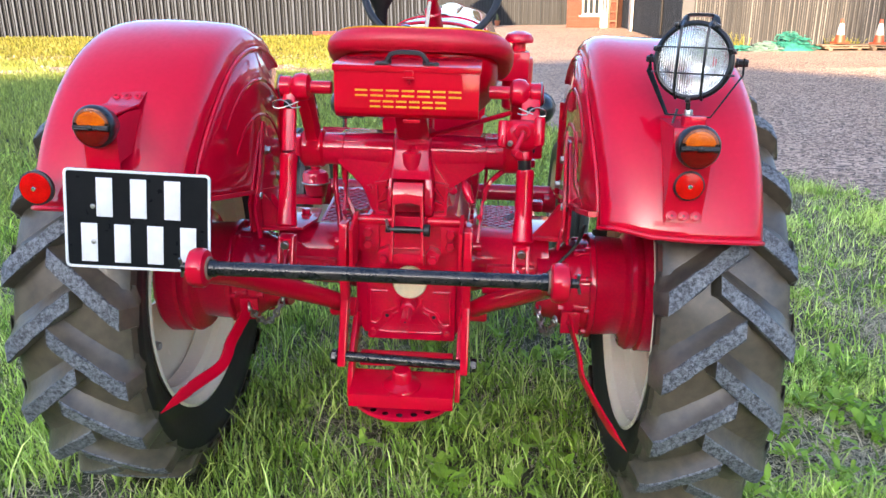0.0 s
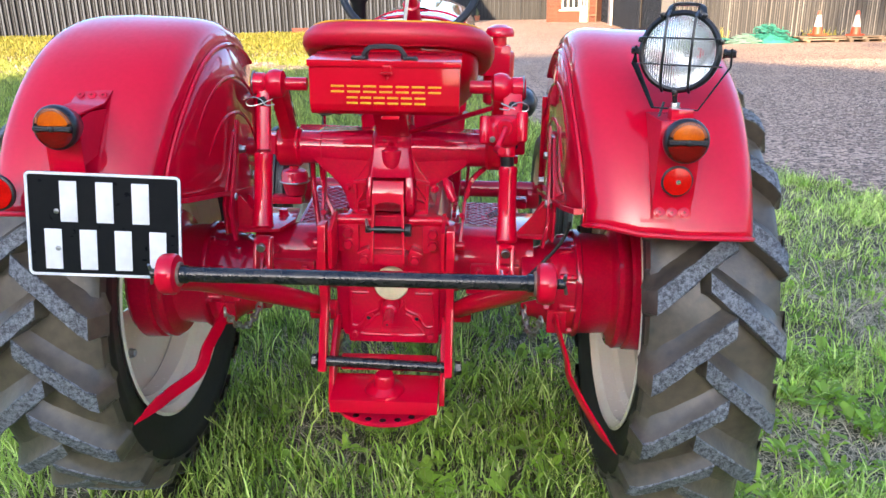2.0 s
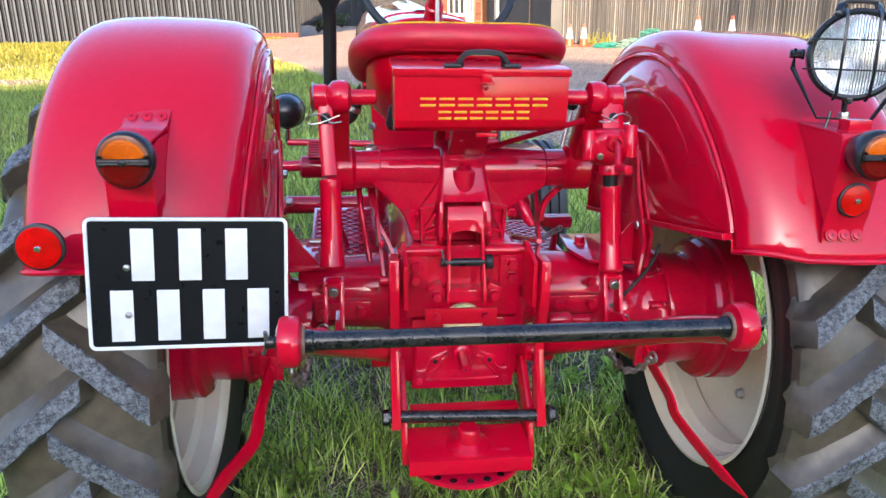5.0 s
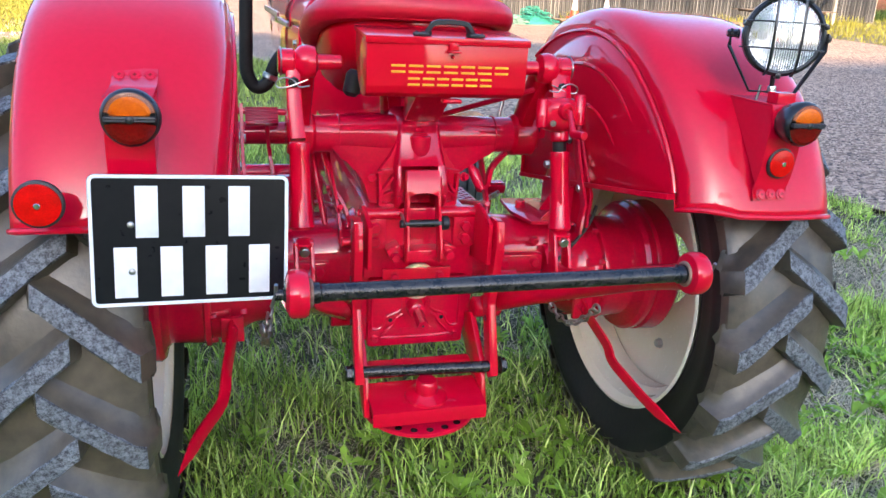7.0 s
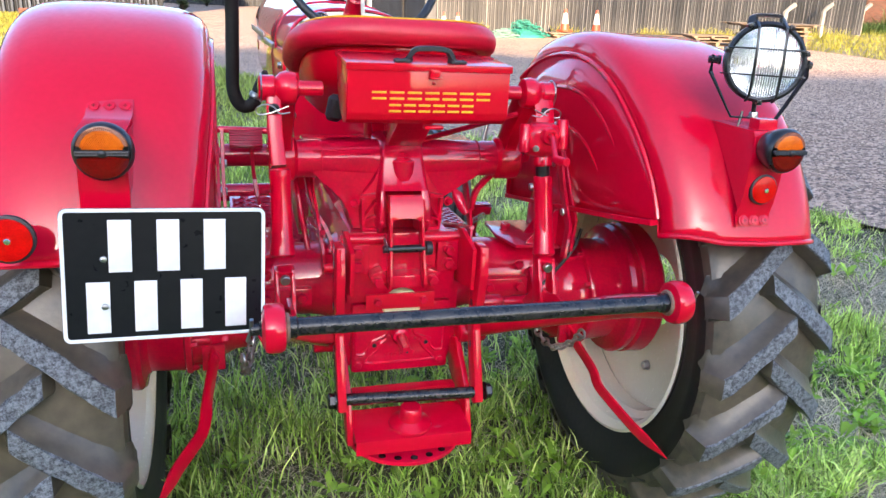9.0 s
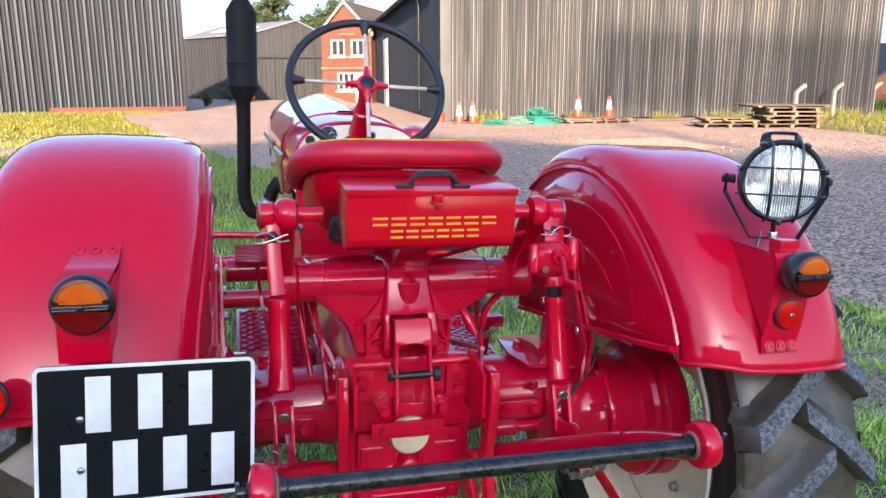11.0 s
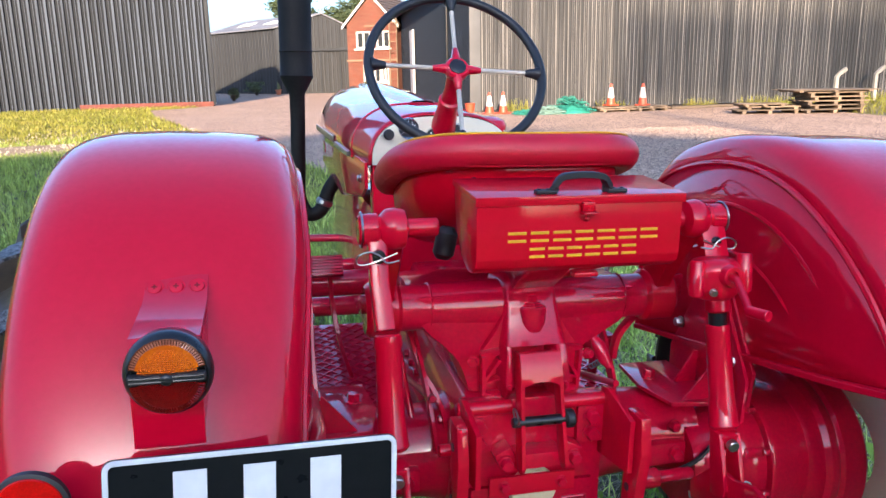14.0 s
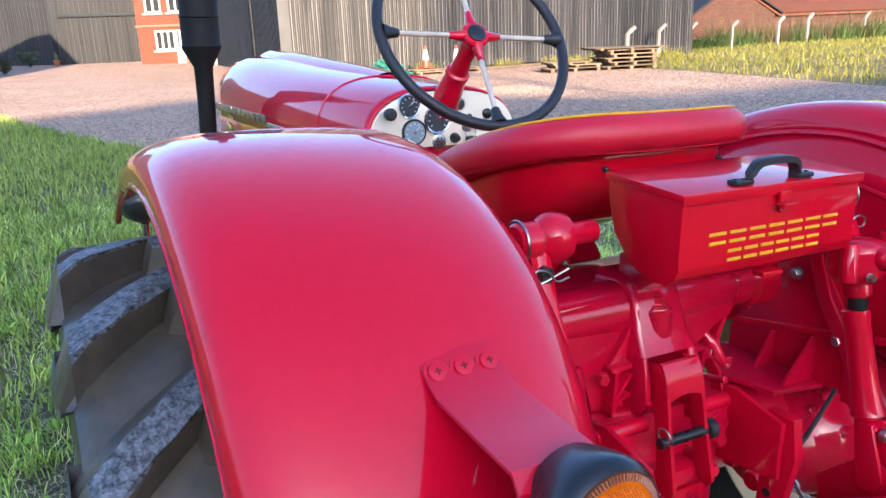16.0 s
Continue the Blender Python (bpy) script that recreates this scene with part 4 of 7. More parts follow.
    part("inner_joint", rod(B(), (s * 0.14, 2.065, 0.452), (s * 0.21, 2.065, 0.452), 0.026, n=20), RED, low_l)
    # check chain
    chain = part("check_chain", ring(B(), (s * 0.371, 1.866, 0.520), (1, 0.3, 0), 0.010, 0.0032, 16, 6), STEEL, tractor, "bright steel check chain")
    run = curve_pts([(s * 0.345, 2.09, 0.468), (s * 0.352, 2.045, 0.438), (s * 0.36, 1.985, 0.432), (s * 0.366, 1.92, 0.468), (s * 0.37, 1.87, 0.515)], 3)
    for k, (p, q) in enumerate(zip(run, run[1:])):
        p, q = Vector(p), Vector(q)
        bm = ring(B(), (0, 0, 0), (0, 0, 1), 0.0092, 0.0036, 14, 6)
        turn_m = (q - p).to_track_quat("X", "Z").to_matrix().to_4x4() @ Matrix.Rotation(radians(45 + 90 * (k % 2)), 4, "X")
        bmesh.ops.transform(bm, verts=bm.verts, matrix=Matrix.Translation((p + q) / 2) @ turn_m @ Matrix.Diagonal((1.25, 0.85, 1, 1)))
        part("chain_link", bm, STEEL, chain)
    brk = part("chain_bracket", box(B(), (s * 0.43, 2.05, 0.44), (0.05, 0.014, 0.06), bevel=0.004), RED_CAST, tractor)
    part("bolt", hexbolt(B(), (s * 0.43, 2.043, 0.445), (0, -1, 0), 0.012, 0.012), RED_CAST, brk)
    # stay strap that hangs off to the side with a joggle in it
    end = (-0.536, 1.691, 0.318) if s < 0 else (0.54, 1.714, 0.268)
    pts = curve_pts([(s * 0.425, 2.05, 0.455), (s * 0.435, 2.0, 0.425), (s * 0.446, 1.93, 0.392), (s * 0.450, 1.905, 0.365), (s * 0.462, 1.875, 0.345), (s * 0.5, 1.79, 0.30 + (0.035 if s < 0 else 0)), end], 4)
    taper = [min(1.0, (len(pts) - 1 - k) / 3 + 0.08) for k in range(len(pts))]
    part("hanging_strap", sweep(B(), pts, taper, flat=(0.0035, 0.015), up=(0.8, -0.7, 0.2) if s < 0 else (1, 0.35, 0.2)), RED, tractor, "joggled red flat strap with a pointed end")

bar = part("drawbar", rod(B(), (-0.322, 1.484, 0.755), (0.322, 1.484, 0.755), 0.0138, n=24), BLACK_BAR, tractor, "worn black steel drawbar with rust marks")
for s in (-1, 1):
    part("collar", rod(B(), (s * 0.300, 1.484, 0.755), (s * 0.321, 1.484, 0.755), 0.0165, n=20), BLACK_BAR, bar)

# toolbox behind the seat
TX = 0.004
prof = [(1.918, 1.092), (1.918, 1.004), (1.924, 0.990), (1.938, 0.981), (1.965, 0.978), (2.005, 0.992), (2.04, 1.03), (2.055, 1.08), (2.055, 1.10)]
tool = part("toolbox", prism(B(), prof, "x", TX - 0.166, TX + 0.166, bevel=0.003), RED_BOX, tractor, "bright red metal toolbox with yellow lettering bars")
part("lid", prism(B(), [(1.914, 1.086), (1.914, 1.100), (2.058, 1.110), (2.058, 1.100), (1.918, 1.091), (1.917, 1.086)], "x", TX - 0.169, TX + 0.169, bevel=0.0015), RED_BOX, tool)
HY = 1.930
grip = part("handle", sweep(B(), curve_pts([(TX - 0.044, HY, 1.103), (TX - 0.041, HY - 0.002, 1.116), (TX - 0.026, HY - 0.004, 1.128), (TX + 0.026, HY - 0.004, 1.128), (TX + 0.041, HY - 0.002, 1.116), (TX + 0.044, HY, 1.103)], 5), 0, flat=(0.0048, 0.0075), up=(0, 0, 1)), RUBBER_BLACK, tool, "dark grey moulded handle")
for s in (-1, 1):
    part("handle_foot", box(B(), (TX + s * 0.057, HY, 1.1045), (0.032, 0.017, 0.007), bevel=0.0025), RUBBER_BLACK, grip)
    for q in (-0.007, 0.007):
        part("screw", rod(B(), (TX + s * 0.060 + q, HY, 1.107), (TX + s * 0.060 + q, HY, 1.1095), 0.003), BLACK, grip)
part("latch", box(B(), (TX + 0.006, 1.9125, 1.083), (0.02, 0.006, 0.014), bevel=0.002), RED_BOX, tool)
part("latch_tongue", box(B(), (TX + 0.006, 1.906, 1.074), (0.026, 0.014, 0.004), bevel=0.0015), RED_BOX, tool)
part("rivet", ball(B(), (TX + 0.006, 1.916, 1.064), 0.004), RED_BOX, tool)
# two rows of plain yellow bars in place of the painted name
for x0, x1, zt, count in ((-0.117, 0.133, 1.047, 7), (-0.082, 0.098, 1.0225, 6)):
    w = (x1 - x0) / count
    for k in range(count):
        for dz in (-0.0026, -0.0144):
            part("painted_bar", box(B(), (x0 + w * (k + 0.5), 1.9174, zt + dz), (w * 0.80, 0.0016, 0.0042), bevel=0.0005), YELLOW, tool)
part("mount", prism(B(), [(2.0, 0.985), (2.05, 1.02), (2.17, 0.95), (2.17, 0.90), (2.12, 0.90)], "x", TX - 0.04, TX + 0.04, bevel=0.004), RED_CAST, tool)
part("base_tab", box(B(), (TX + 0.012, 1.93, 0.975), (0.04, 0.02, 0.008), bevel=0.003), RED_BOX, tool)

# seat: bowl, padded rim, yellow piping
SEAT_X, SEAT_Y = 0.004, 2.335
def seat_rim(a, grow=0.0):
    """Place on the squarish rim; a runs from the left front round the back to the right front."""
    s_, c_ = math.sin(a), math.cos(a)
    x = (0.222 + grow) * math.copysign(abs(s_) ** 0.66, s_)
    y = SEAT_Y - (0.215 + grow) * math.copysign(abs(c_) ** 0.72, c_)
    return Vector((SEAT_X + x, y, 1.142 - 0.095 * max((y - 2.12) / 0.33, 0) ** 1.25))
bm = B()
angles = np.linspace(-math.pi, math.pi, 65)[:-1]
levels = [(0.985, -0.01), (0.99, -0.032), (0.975, -0.06), (0.92, -0.095), (0.78, -0.125), (0.5, -0.14), (0.15, -0.145)]
rings = []
for f, dz in levels:
    row = []
    for a in angles:
        p = seat_rim(a, -0.008)
        c = Vector((SEAT_X, SEAT_Y + 0.02, p.z))
        q = c + (p - c) * f
        row.append(bm.verts.new((q.x, q.y, 1.108 + (p.z - 1.108) * (1 - (1 - f) * 0.75) + dz)))
    rings.append(row)
for a, b in zip(rings, rings[1:]):
    for k in range(len(angles)):
        bm.faces.new((a[k], a[(k + 1) % len(angles)], b[(k + 1) % len(angles)], b[k]))
bm.faces.new(rings[-1])
seat = part("seat", bm, RED_BOX, tractor, "red metal bowl seat with a padded red vinyl rim", sharp=60)
so = seat.modifiers.new("thick", "SOLIDIFY"); so.thickness = 0.004
ra = np.linspace(-2.3, 2.3, 72)
rads = [0.0305 * min(1.0, 0.5 + 3.2 * (1 - abs(a) / 2.3)) for a in ra]
rim = part("padded_rim", sweep(B(), [seat_rim(a) + Vector((0, 0, 0.006)) for a in ra], rads, 16), VINYL, seat, "padded red vinyl rim with yellow piping", sharp=80)
part("piping", sweep(B(), [seat_rim(a, 0.006) + Vector((0, 0, 0.006 + 0.0302 * min(1.0, 0.5 + 3.2 * (1 - abs(a) / 2.3)))) for a in np.linspace(-2.2, 2.2, 72)], 0.0021, 6), YELLOW, rim, "yellow piping")
part("rim_seam", sweep(B(), [seat_rim(a, 0.018) + Vector((0, 0, -0.019)) for a in np.linspace(-1.6, 1.6, 60)], 0.0012, 5), VINYL, rim)
part("cushion", lathe(B(), (SEAT_X, SEAT_Y + 0.03, 1.0), (0, 0, 1), [(0.15, 0), (0.17, 0.02), (0.16, 0.045), (0.1, 0.055), (0.01, 0.05)], 32), VINYL, seat)
for s in (-1, 1):
    part("snap_stud", ball(B(), (SEAT_X + s * 0.114, 2.124, 1.098), 0.0055, (1, 1, 1)), BLACK, seat)
part("seat_stem", rod(B(), (0, 2.42, 0.78), (0, 2.42, 0.985), 0.035, n=20), RED_CAST, seat)
part("seat_spring", sweep(B(), curve_pts([(0.0, 2.30, 0.90), (0.0, 2.36, 0.955), (0.0, 2.45, 0.965)], 5), 0, flat=(0.006, 0.035), up=(0, 0, 1)), RED_CAST, seat)
part("bump_stop", lathe(B(), (-0.15, 2.19, 0.945), (0.2, 0, 1), [(0.012, 0), (0.02, 0.01), (0.02, 0.05), (0.012, 0.06)], 16), RUBBER_BLACK, seat, "black rubber stop")

# number plate: black with a white border and plain white bars
c0 = [unlean(p) for p in ((-0.614, 1.562, 0.939), (-0.334, 1.585, 0.919), (-0.347, 1.563, 0.725))]
px, pu = (c0[1] - c0[0]), (c0[1] - c0[2])
PW, PH = px.length, pu.length
px.normalize(); pu = (pu - px * pu.dot(px)).normalized(); pn = px.cross(pu)
PM = Matrix((px, pu, pn)).transposed().to_4x4()
PM.translation = c0[0] + px * PW / 2 - pu * PH / 2
def rounded(w, h, r, n=5):
    pts = []
    for cx, cy, a0 in ((w / 2 - r, h / 2 - r, 0), (-w / 2 + r, h / 2 - r, 90), (-w / 2 + r, -h / 2 + r, 180), (w / 2 - r, -h / 2 + r, 270)):
        pts += [(cx + r * math.cos(radians(a0 + 90 * k / n)), cy + r * math.sin(radians(a0 + 90 * k / n))) for k in range(n + 1)]
    return pts


plate = part("number_plate", placed(prism(B(), rounded(PW, PH, 0.010), "z", -0.0025, 0.0), PM), PLATE_BLACK, tractor, "black number plate with a white border and white bars")
part("border", placed(sweep(B(), [(x, y, 0.0005) for x, y in rounded(PW - 0.006, PH - 0.006, 0.008)], 0, closed=True, flat=(0.0012, 0.0026), up=(0, 0, 1)), PM), PLATE_WHITE, plate)
for n_bars, x0, yc, pitch in ((3, -0.063, 0.0434, 0.065), (4, -0.0935, -0.0465, 0.0635)):
    for k in range(n_bars):
        part("plain_bar", placed(box(B(), (x0 + pitch * k, yc, 0.0008), (0.031, 0.076, 0.0016), bevel=0.0005), PM), PLATE_WHITE, plate)
for x, y in ((-0.085, 0.025), (-0.085, -0.045)):
    part("bolt", placed(ball(B(), (x, y, 0.002), 0.005, (1, 1, 0.5)), PM), STEEL, plate)

# lamps
def tail_lamp(c, r, depth, label):
    """Round lamp whose upper half is amber and lower half red, facing back."""
    c = unlean(c)
    lamp = part("tail_lamp", lathe(B(), c + Vector((0, depth, 0)), (0, -1, 0), [(r * 0.55, 0), (r * 0.8, 0.003), (r * 0.93, depth * 0.35), (r, depth * 0.6), (r * 1.03, depth * 0.76), (r * 1.02, depth * 0.86), (r * 0.97, depth * 0.95), (r * 0.91, depth), (r * 0.86, depth - 0.001), (r * 0.84, depth - 0.005)], 40), BLACK, tractor, label)
    def face_y(f):
        return c.y + 0.003 - 0.0075 * math.sqrt(max(1 - f * f, 0))
    for name, mat, lo, hi in (("amber_lens", AMBER, 8, 172), ("red_lens", LENS_RED, 188, 352)):
        bm = B()
        sgn = 1 if lo < 90 else -1
        rows = []
        for f in (0.86, 0.84, 0.72, 0.5, 0.25, 0.0):
            rows.append([bm.verts.new((c.x + r * f * math.cos(radians(a)), face_y(f), c.z + sgn * 0.004 + r * f * math.sin(radians(a)) * 0.95)) for a in np.linspace(lo, hi, 24)])
        for a, b in zip(rows, rows[1:]):
            for k in range(23):
                bm.faces.new((a[k], a[k + 1], b[k + 1], b[k])).material_index = int(a in rows[:2])
        lens = part(name, bm, [mat, LENS_RIM if sgn > 0 else LENS_RED], lamp)
        bm = B()
        for k in range(34):                 # flutes round the rim of the lens
            a = radians(sgn * (12 + 156 * k / 33))
            p, q = [(c.x + r * f * math.cos(a), face_y(f) - 0.0006, c.z + sgn * 0.004 + r * f * math.sin(a) * 0.95) for f in (0.71, 0.83)]
            rod(bm, p, q, 0.0008, n=5)
        part("fluted_rim", bm, LENS_PALE if sgn > 0 else LENS_RED, lens)
        bm = B()
        pitch = r * 0.058
        for u in range(-12, 13):            # small facets in the middle
            for v in range(0, 12):
                x, z = (u + 0.5 * (v % 2)) * pitch, (v + 2.6) * pitch * 0.87
                if math.hypot(x, z) > r * 0.66:
                    continue
                y = face_y(math.hypot(x, z) / r)
                h = pitch * 0.47
                tip = bm.verts.new((c.x + x, y - 0.0011, c.z + sgn * z))
                ring_v = [bm.verts.new((c.x + x + h * m, y, c.z + sgn * (z + h * n))) for m, n in ((-1, -0.85), (1, -0.85), (1, 0.85), (-1, 0.85))]
                for k in range(4):
                    bm.faces.new((ring_v[k], ring_v[(k + 1) % 4], tip) if sgn > 0 else (ring_v[(k + 1) % 4], ring_v[k], tip))
        part("facet_pattern", bm, mat, lens)
    bar_ = part("lens_bar", box(B(), (c.x, c.y - 0.004, c.z), (r * 1.74, 0.010, r * 0.22), bevel=0.0025), RUBBER_BLACK, lamp)
    for dz in (-0.05, 0.05):
        part("bar_ridge", rod(B(), (c.x - r * 0.82, c.y - 0.0085, c.z + r * dz), (c.x + r * 0.82, c.y - 0.0085, c.z + r * dz), 0.0012, n=8), BLACK, bar_)
    part("lens_screw", lathe(B(), (c.x, c.y - 0.0085, c.z), (0, -1, 0), [(0.0058, 0), (0.0056, 0.002), (0.004, 0.0036), (0.001, 0.004)], 16), BLACK, bar_)
    return lamp


def reflector(c, r):
    c = unlean(c)
    ob = part("reflector", lathe(B(), c + Vector((0, 0.016, 0)), (0, -1, 0), [(r * 0.9, 0), (r * 1.12, 0.003), (r * 1.12, 0.010), (r * 1.0, 0.012)], 36), RUBBER_BLACK, tractor, "round red reflector in a black rim")
    part("lens", lathe(B(), c + Vector((0, 0.006, 0)), (0, -1, 0), [(r * 1.02, 0), (r * 0.98, 0.004), (r * 0.5, 0.0065), (r * 0.1, 0.007)], 36), REFLECTOR, ob)
    part("screw", rod(B(), c + Vector((0, 0, 0)), c + Vector((0, -0.004, 0)), 0.0045), CHROME, ob)
    return ob


tail_lamp((-0.549, 1.570, 1.013), 0.040, 0.05, "round tail lamp with amber over red lens")
tail_lamp((0.583, 1.570, 0.976), 0.0395, 0.05, "round tail lamp with amber over red lens")
reflector((-0.684, 1.572, 0.893), 0.031)
reflector((0.583, 1.612, 0.895), 0.026)


def screws(ob, pts, normal):
    """Cross-head screws with washers, painted over."""
    side = Vector((1, 0, 0))
    up = normal.cross(side).normalized()
    for p in pts:
        sc = part("screw", lathe(B(), p, normal, [(0.0108, 0), (0.0108, 0.0016), (0.0082, 0.002), (0.0074, 0.0042), (0.0035, 0.005)], 20), RED, ob)
        for d in (side, up):
            part("slot", sweep(B(), [p + normal * 0.0049 - d * 0.003, p + normal * 0.0049 + d * 0.003], 0, flat=(0.0004, 0.0009), up=normal), LENS_RED, sc)


def fender_y(z, fz=FZ):
    return FY - math.sqrt((FR + 0.006) ** 2 - (z - fz) ** 2)


# left lamp bracket: screwed on above, top flange and hanging plate
lx = unlean((-0.556, 1.7, 1.03)).x
zt = 1.020
lb = part("lamp_bracket", sweep(B(), [(lx, fender_y(zt + 0.02) + 0.01, zt + 0.022), (lx, fender_y(zt) - 0.012, zt + 0.002), (lx, 1.66, zt - 0.002), (lx, 1.620, zt - 0.004), (lx, 1.612, zt - 0.014), (lx, 1.612, 0.96), (lx, 1.614, 0.905)], 0, flat=(0.002, 0.034), up=(0, -0.6, 0.8)), RED, tractor, "bent red lamp bracket screwed to the mudguard")
nrm = Vector((0, fender_y(zt + 0.012) - FY, zt + 0.012 - FZ)).normalized()
screws(lb, [Vector((lx + k * 0.023, fender_y(zt + 0.012), zt + 0.012)) + nrm * 0.002 for k in (-1, 0, 1)], nrm)
part("web", prism(B(), [(1.614, 1.006), (1.66, 1.014), (fender_y(1.012), 1.012), (fender_y(0.93), 0.93), (1.614, 0.92)], "x", lx + 0.031, lx + 0.034), RED, lb)
# right lamp bracket: screwed on below, upright plate and top flange that carries the work lamp
rx = unlean((0.583, 1.6, 0.95)).x
rb = part("lamp_bracket", sweep(B(), [(rx, fender_y(0.845, FZ_RIGHT) - 0.004, 0.838), (rx, fender_y(0.86, FZ_RIGHT) - 0.005, 0.862), (rx, 1.628, 0.885), (rx, 1.622, 0.93), (rx, 1.620, 1.010), (rx, 1.626, 1.021), (rx, 1.68, 1.021), (rx, fender_y(1.025, FZ_RIGHT) + 0.004, 1.021)], 0, flat=(0.002, 0.037), up=(0, -0.9, 0.3)), RED, tractor, "bent red bracket carrying tail lamp and work lamp")
nrm = Vector((0, fender_y(0.85, FZ_RIGHT) - FY, 0.85 - FZ_RIGHT)).normalized()
screws(rb, [Vector((rx + k * 0.023, fender_y(0.85, FZ_RIGHT) - 0.006, 0.85)) + nrm * 0.002 for k in (-1, 0, 1)], nrm)
part("web", prism(B(), [(1.622, 1.019), (fender_y(1.02, FZ_RIGHT), 1.019), (fender_y(0.94, FZ_RIGHT), 0.94), (1.632, 0.872), (1.622, 0.90)], "x", rx - 0.0375, rx - 0.0345), RED, rb)
part("lamp_block", box(B(), (rx + 0.004, 1.655, 1.031), (0.04, 0.03, 0.022), bevel=0.002), RED, rb)
part("wire", sweep(B(), curve_pts([(rx - 0.02, 1.69, 1.05), (rx - 0.03, 1.68, 1.0), (rx - 0.01, 1.65, 0.95), (rx, 1.63, 0.97)], 5), 0.0025, 6), BLACK, rb)

# work lamp
wc = unlean((0.584, 1.672, 1.124))
wn_ = Vector((-0.40, -0.91, 0.06)).normalized()
WM = look(wc, wc + wn_) @ Matrix.Diagonal((0.9, 0.9, 0.9, 1))          # local -z is the way it shines
def lamp_part(name, bm, mat, parent, label=""):
    return part(name, placed(bm, WM), mat, parent, label)
wr = 0.0735
work = lamp_part("work_lamp", lathe(B(), (0, 0, 0.075), (0, 0, -1), [(0.02, 0), (0.045, 0.004), (0.062, 0.02), (0.073, 0.045), (wr + 0.005, 0.06), (wr + 0.008, 0.068), (wr + 0.008, 0.082), (wr + 0.002, 0.086), (wr - 0.003, 0.084)], 48, cap=False), BLACK, tractor, "round black work lamp behind a wire guard")
lamp_part("bowl", lathe(B(), (0, 0, 0.06), (0, 0, -1), [(0.012, 0), (0.035, 0.008), (0.056, 0.028), (0.068, 0.052), (wr - 0.002, 0.066)], 40, cap=False), REFLECT, work, "silvered lamp bowl")
lamp_part("bulb", ball(B(), (0, 0, 0.035), 0.012), CONE_WHITE, work)
bm = B()
rngl = np.linspace(-1, 1, 61)
cols = []
for i, x in enumerate(rngl):
    hgt = math.sqrt(max(1 - x * x, 0.0))
    cols.append([bm.verts.new((x * (wr - 0.002), hgt * y * (wr - 0.002), -0.008 - 0.008 * (1 - (x * x + hgt * hgt * y * y)) + (0.0015 if i % 2 else 0))) for y in np.linspace(-1, 1, 9)])
for a, b in zip(cols, cols[1:]):
    for k in range(8):
        try:
            bm.faces.new((a[k], a[k + 1], b[k + 1], b[k]))
        except ValueError:
            pass
lens = lamp_part("lens", bm, GLASS, work, "ribbed clear glass lens")
lens.visible_shadow = False
for k in (-1, 1):
    lamp_part("guard_wire", sweep(B(), [(k * 0.027, y * 0.080, -0.022 - 0.014 * (1 - y * y) + (0.02 if abs(y) > 0.98 else 0)) for y in np.linspace(-1, 1, 15)], 0, flat=(0.0014, 0.0026), up=(0, 0, 1)), BLACK, work)
    lamp_part("guard_wire", sweep(B(), [(x * 0.084, k * 0.026, -0.02 - 0.014 * (1 - x * x) + (0.02 if abs(x) > 0.98 else 0)) for x in np.linspace(-1, 1, 15)], 0.0016, 6), BLACK, work)
    lamp_part("pivot_bolt", hexbolt(B(), (k * 0.080, 0, 0.035), (k, 0, 0), 0.008, 0.02), BLACK, work)
for a in (60, 120, 165, 15, 270):
    lamp_part("rim_clip", box(B(), (0.081 * math.cos(radians(a)), 0.081 * math.sin(radians(a)), -0.004), (0.010, 0.010, 0.02), (0, 0, a), bevel=0.002), BLACK, work)
lamp_part("grip", sweep(B(), curve_pts([(-0.032, 0.066, 0.02), (-0.030, 0.085, 0.024), (-0.022, 0.093, 0.026), (0.022, 0.093, 0.026), (0.030, 0.085, 0.024), (0.032, 0.066, 0.02)], 5), 0, flat=(0.0035, 0.009), up=(0, 1, 0)), BLACK, work)
lamp_part("yoke", sweep(B(), [(-0.096, 0.01, 0.035), (-0.097, -0.025, 0.035), (-0.046, -0.115, 0.02), (0.046, -0.115, 0.02), (0.097, -0.025, 0.035), (0.096, 0.01, 0.035)], 0, flat=(0.0018, 0.008), up=(0.2, 1, 0)), EXHAUST, work)
lamp_part("yoke_bolt", hexbolt(B(), (0, -0.114, 0.02), (0, 1, 0), 0.009, 0.010), STEEL, work)
lamp_part("yoke_post", rod(B(), (0, -0.114, 0.02), (0.004, -0.075, 0.01), 0.005), BLACK, work)
lamp_part("lower_bolt", rod(B(), (0, -0.08, 0.0), (0, -0.083, -0.012), 0.005), CHROME, work)

# bonnet, dash, bulkhead
def bonnet_row(y, w, zb, top, n=25, sq=2.7):
    return [(w * math.copysign(abs(math.cos(a)) ** (2 / sq), math.cos(a)), y, zb + (top - zb) * math.sin(a) ** (2 / sq)) for a in np.linspace(math.pi, 0, n)]
bm = B()
stations = [(2.835, 0.193, 1.045, 1.178), (2.86, 0.197, 1.043, 1.183), (3.1, 0.206, 1.035, 1.192), (3.14, 0.209, 1.034, 1.196), (3.5, 0.218, 1.025, 1.209), (3.9, 0.226, 1.02, 1.229), (4.2, 0.224, 1.02, 1.238), (4.32, 0.208, 1.03, 1.230), (4.38, 0.172, 1.04, 1.204), (4.4, 0.125, 1.05, 1.165)]
rows = [[bm.verts.new(p) for p in bonnet_row(*st)] for st in stations]
for a, b in zip(rows, rows[1:]):
    for k in range(len(a) - 1):
        bm.faces.new((a[k], a[k + 1], b[k + 1], b[k]))
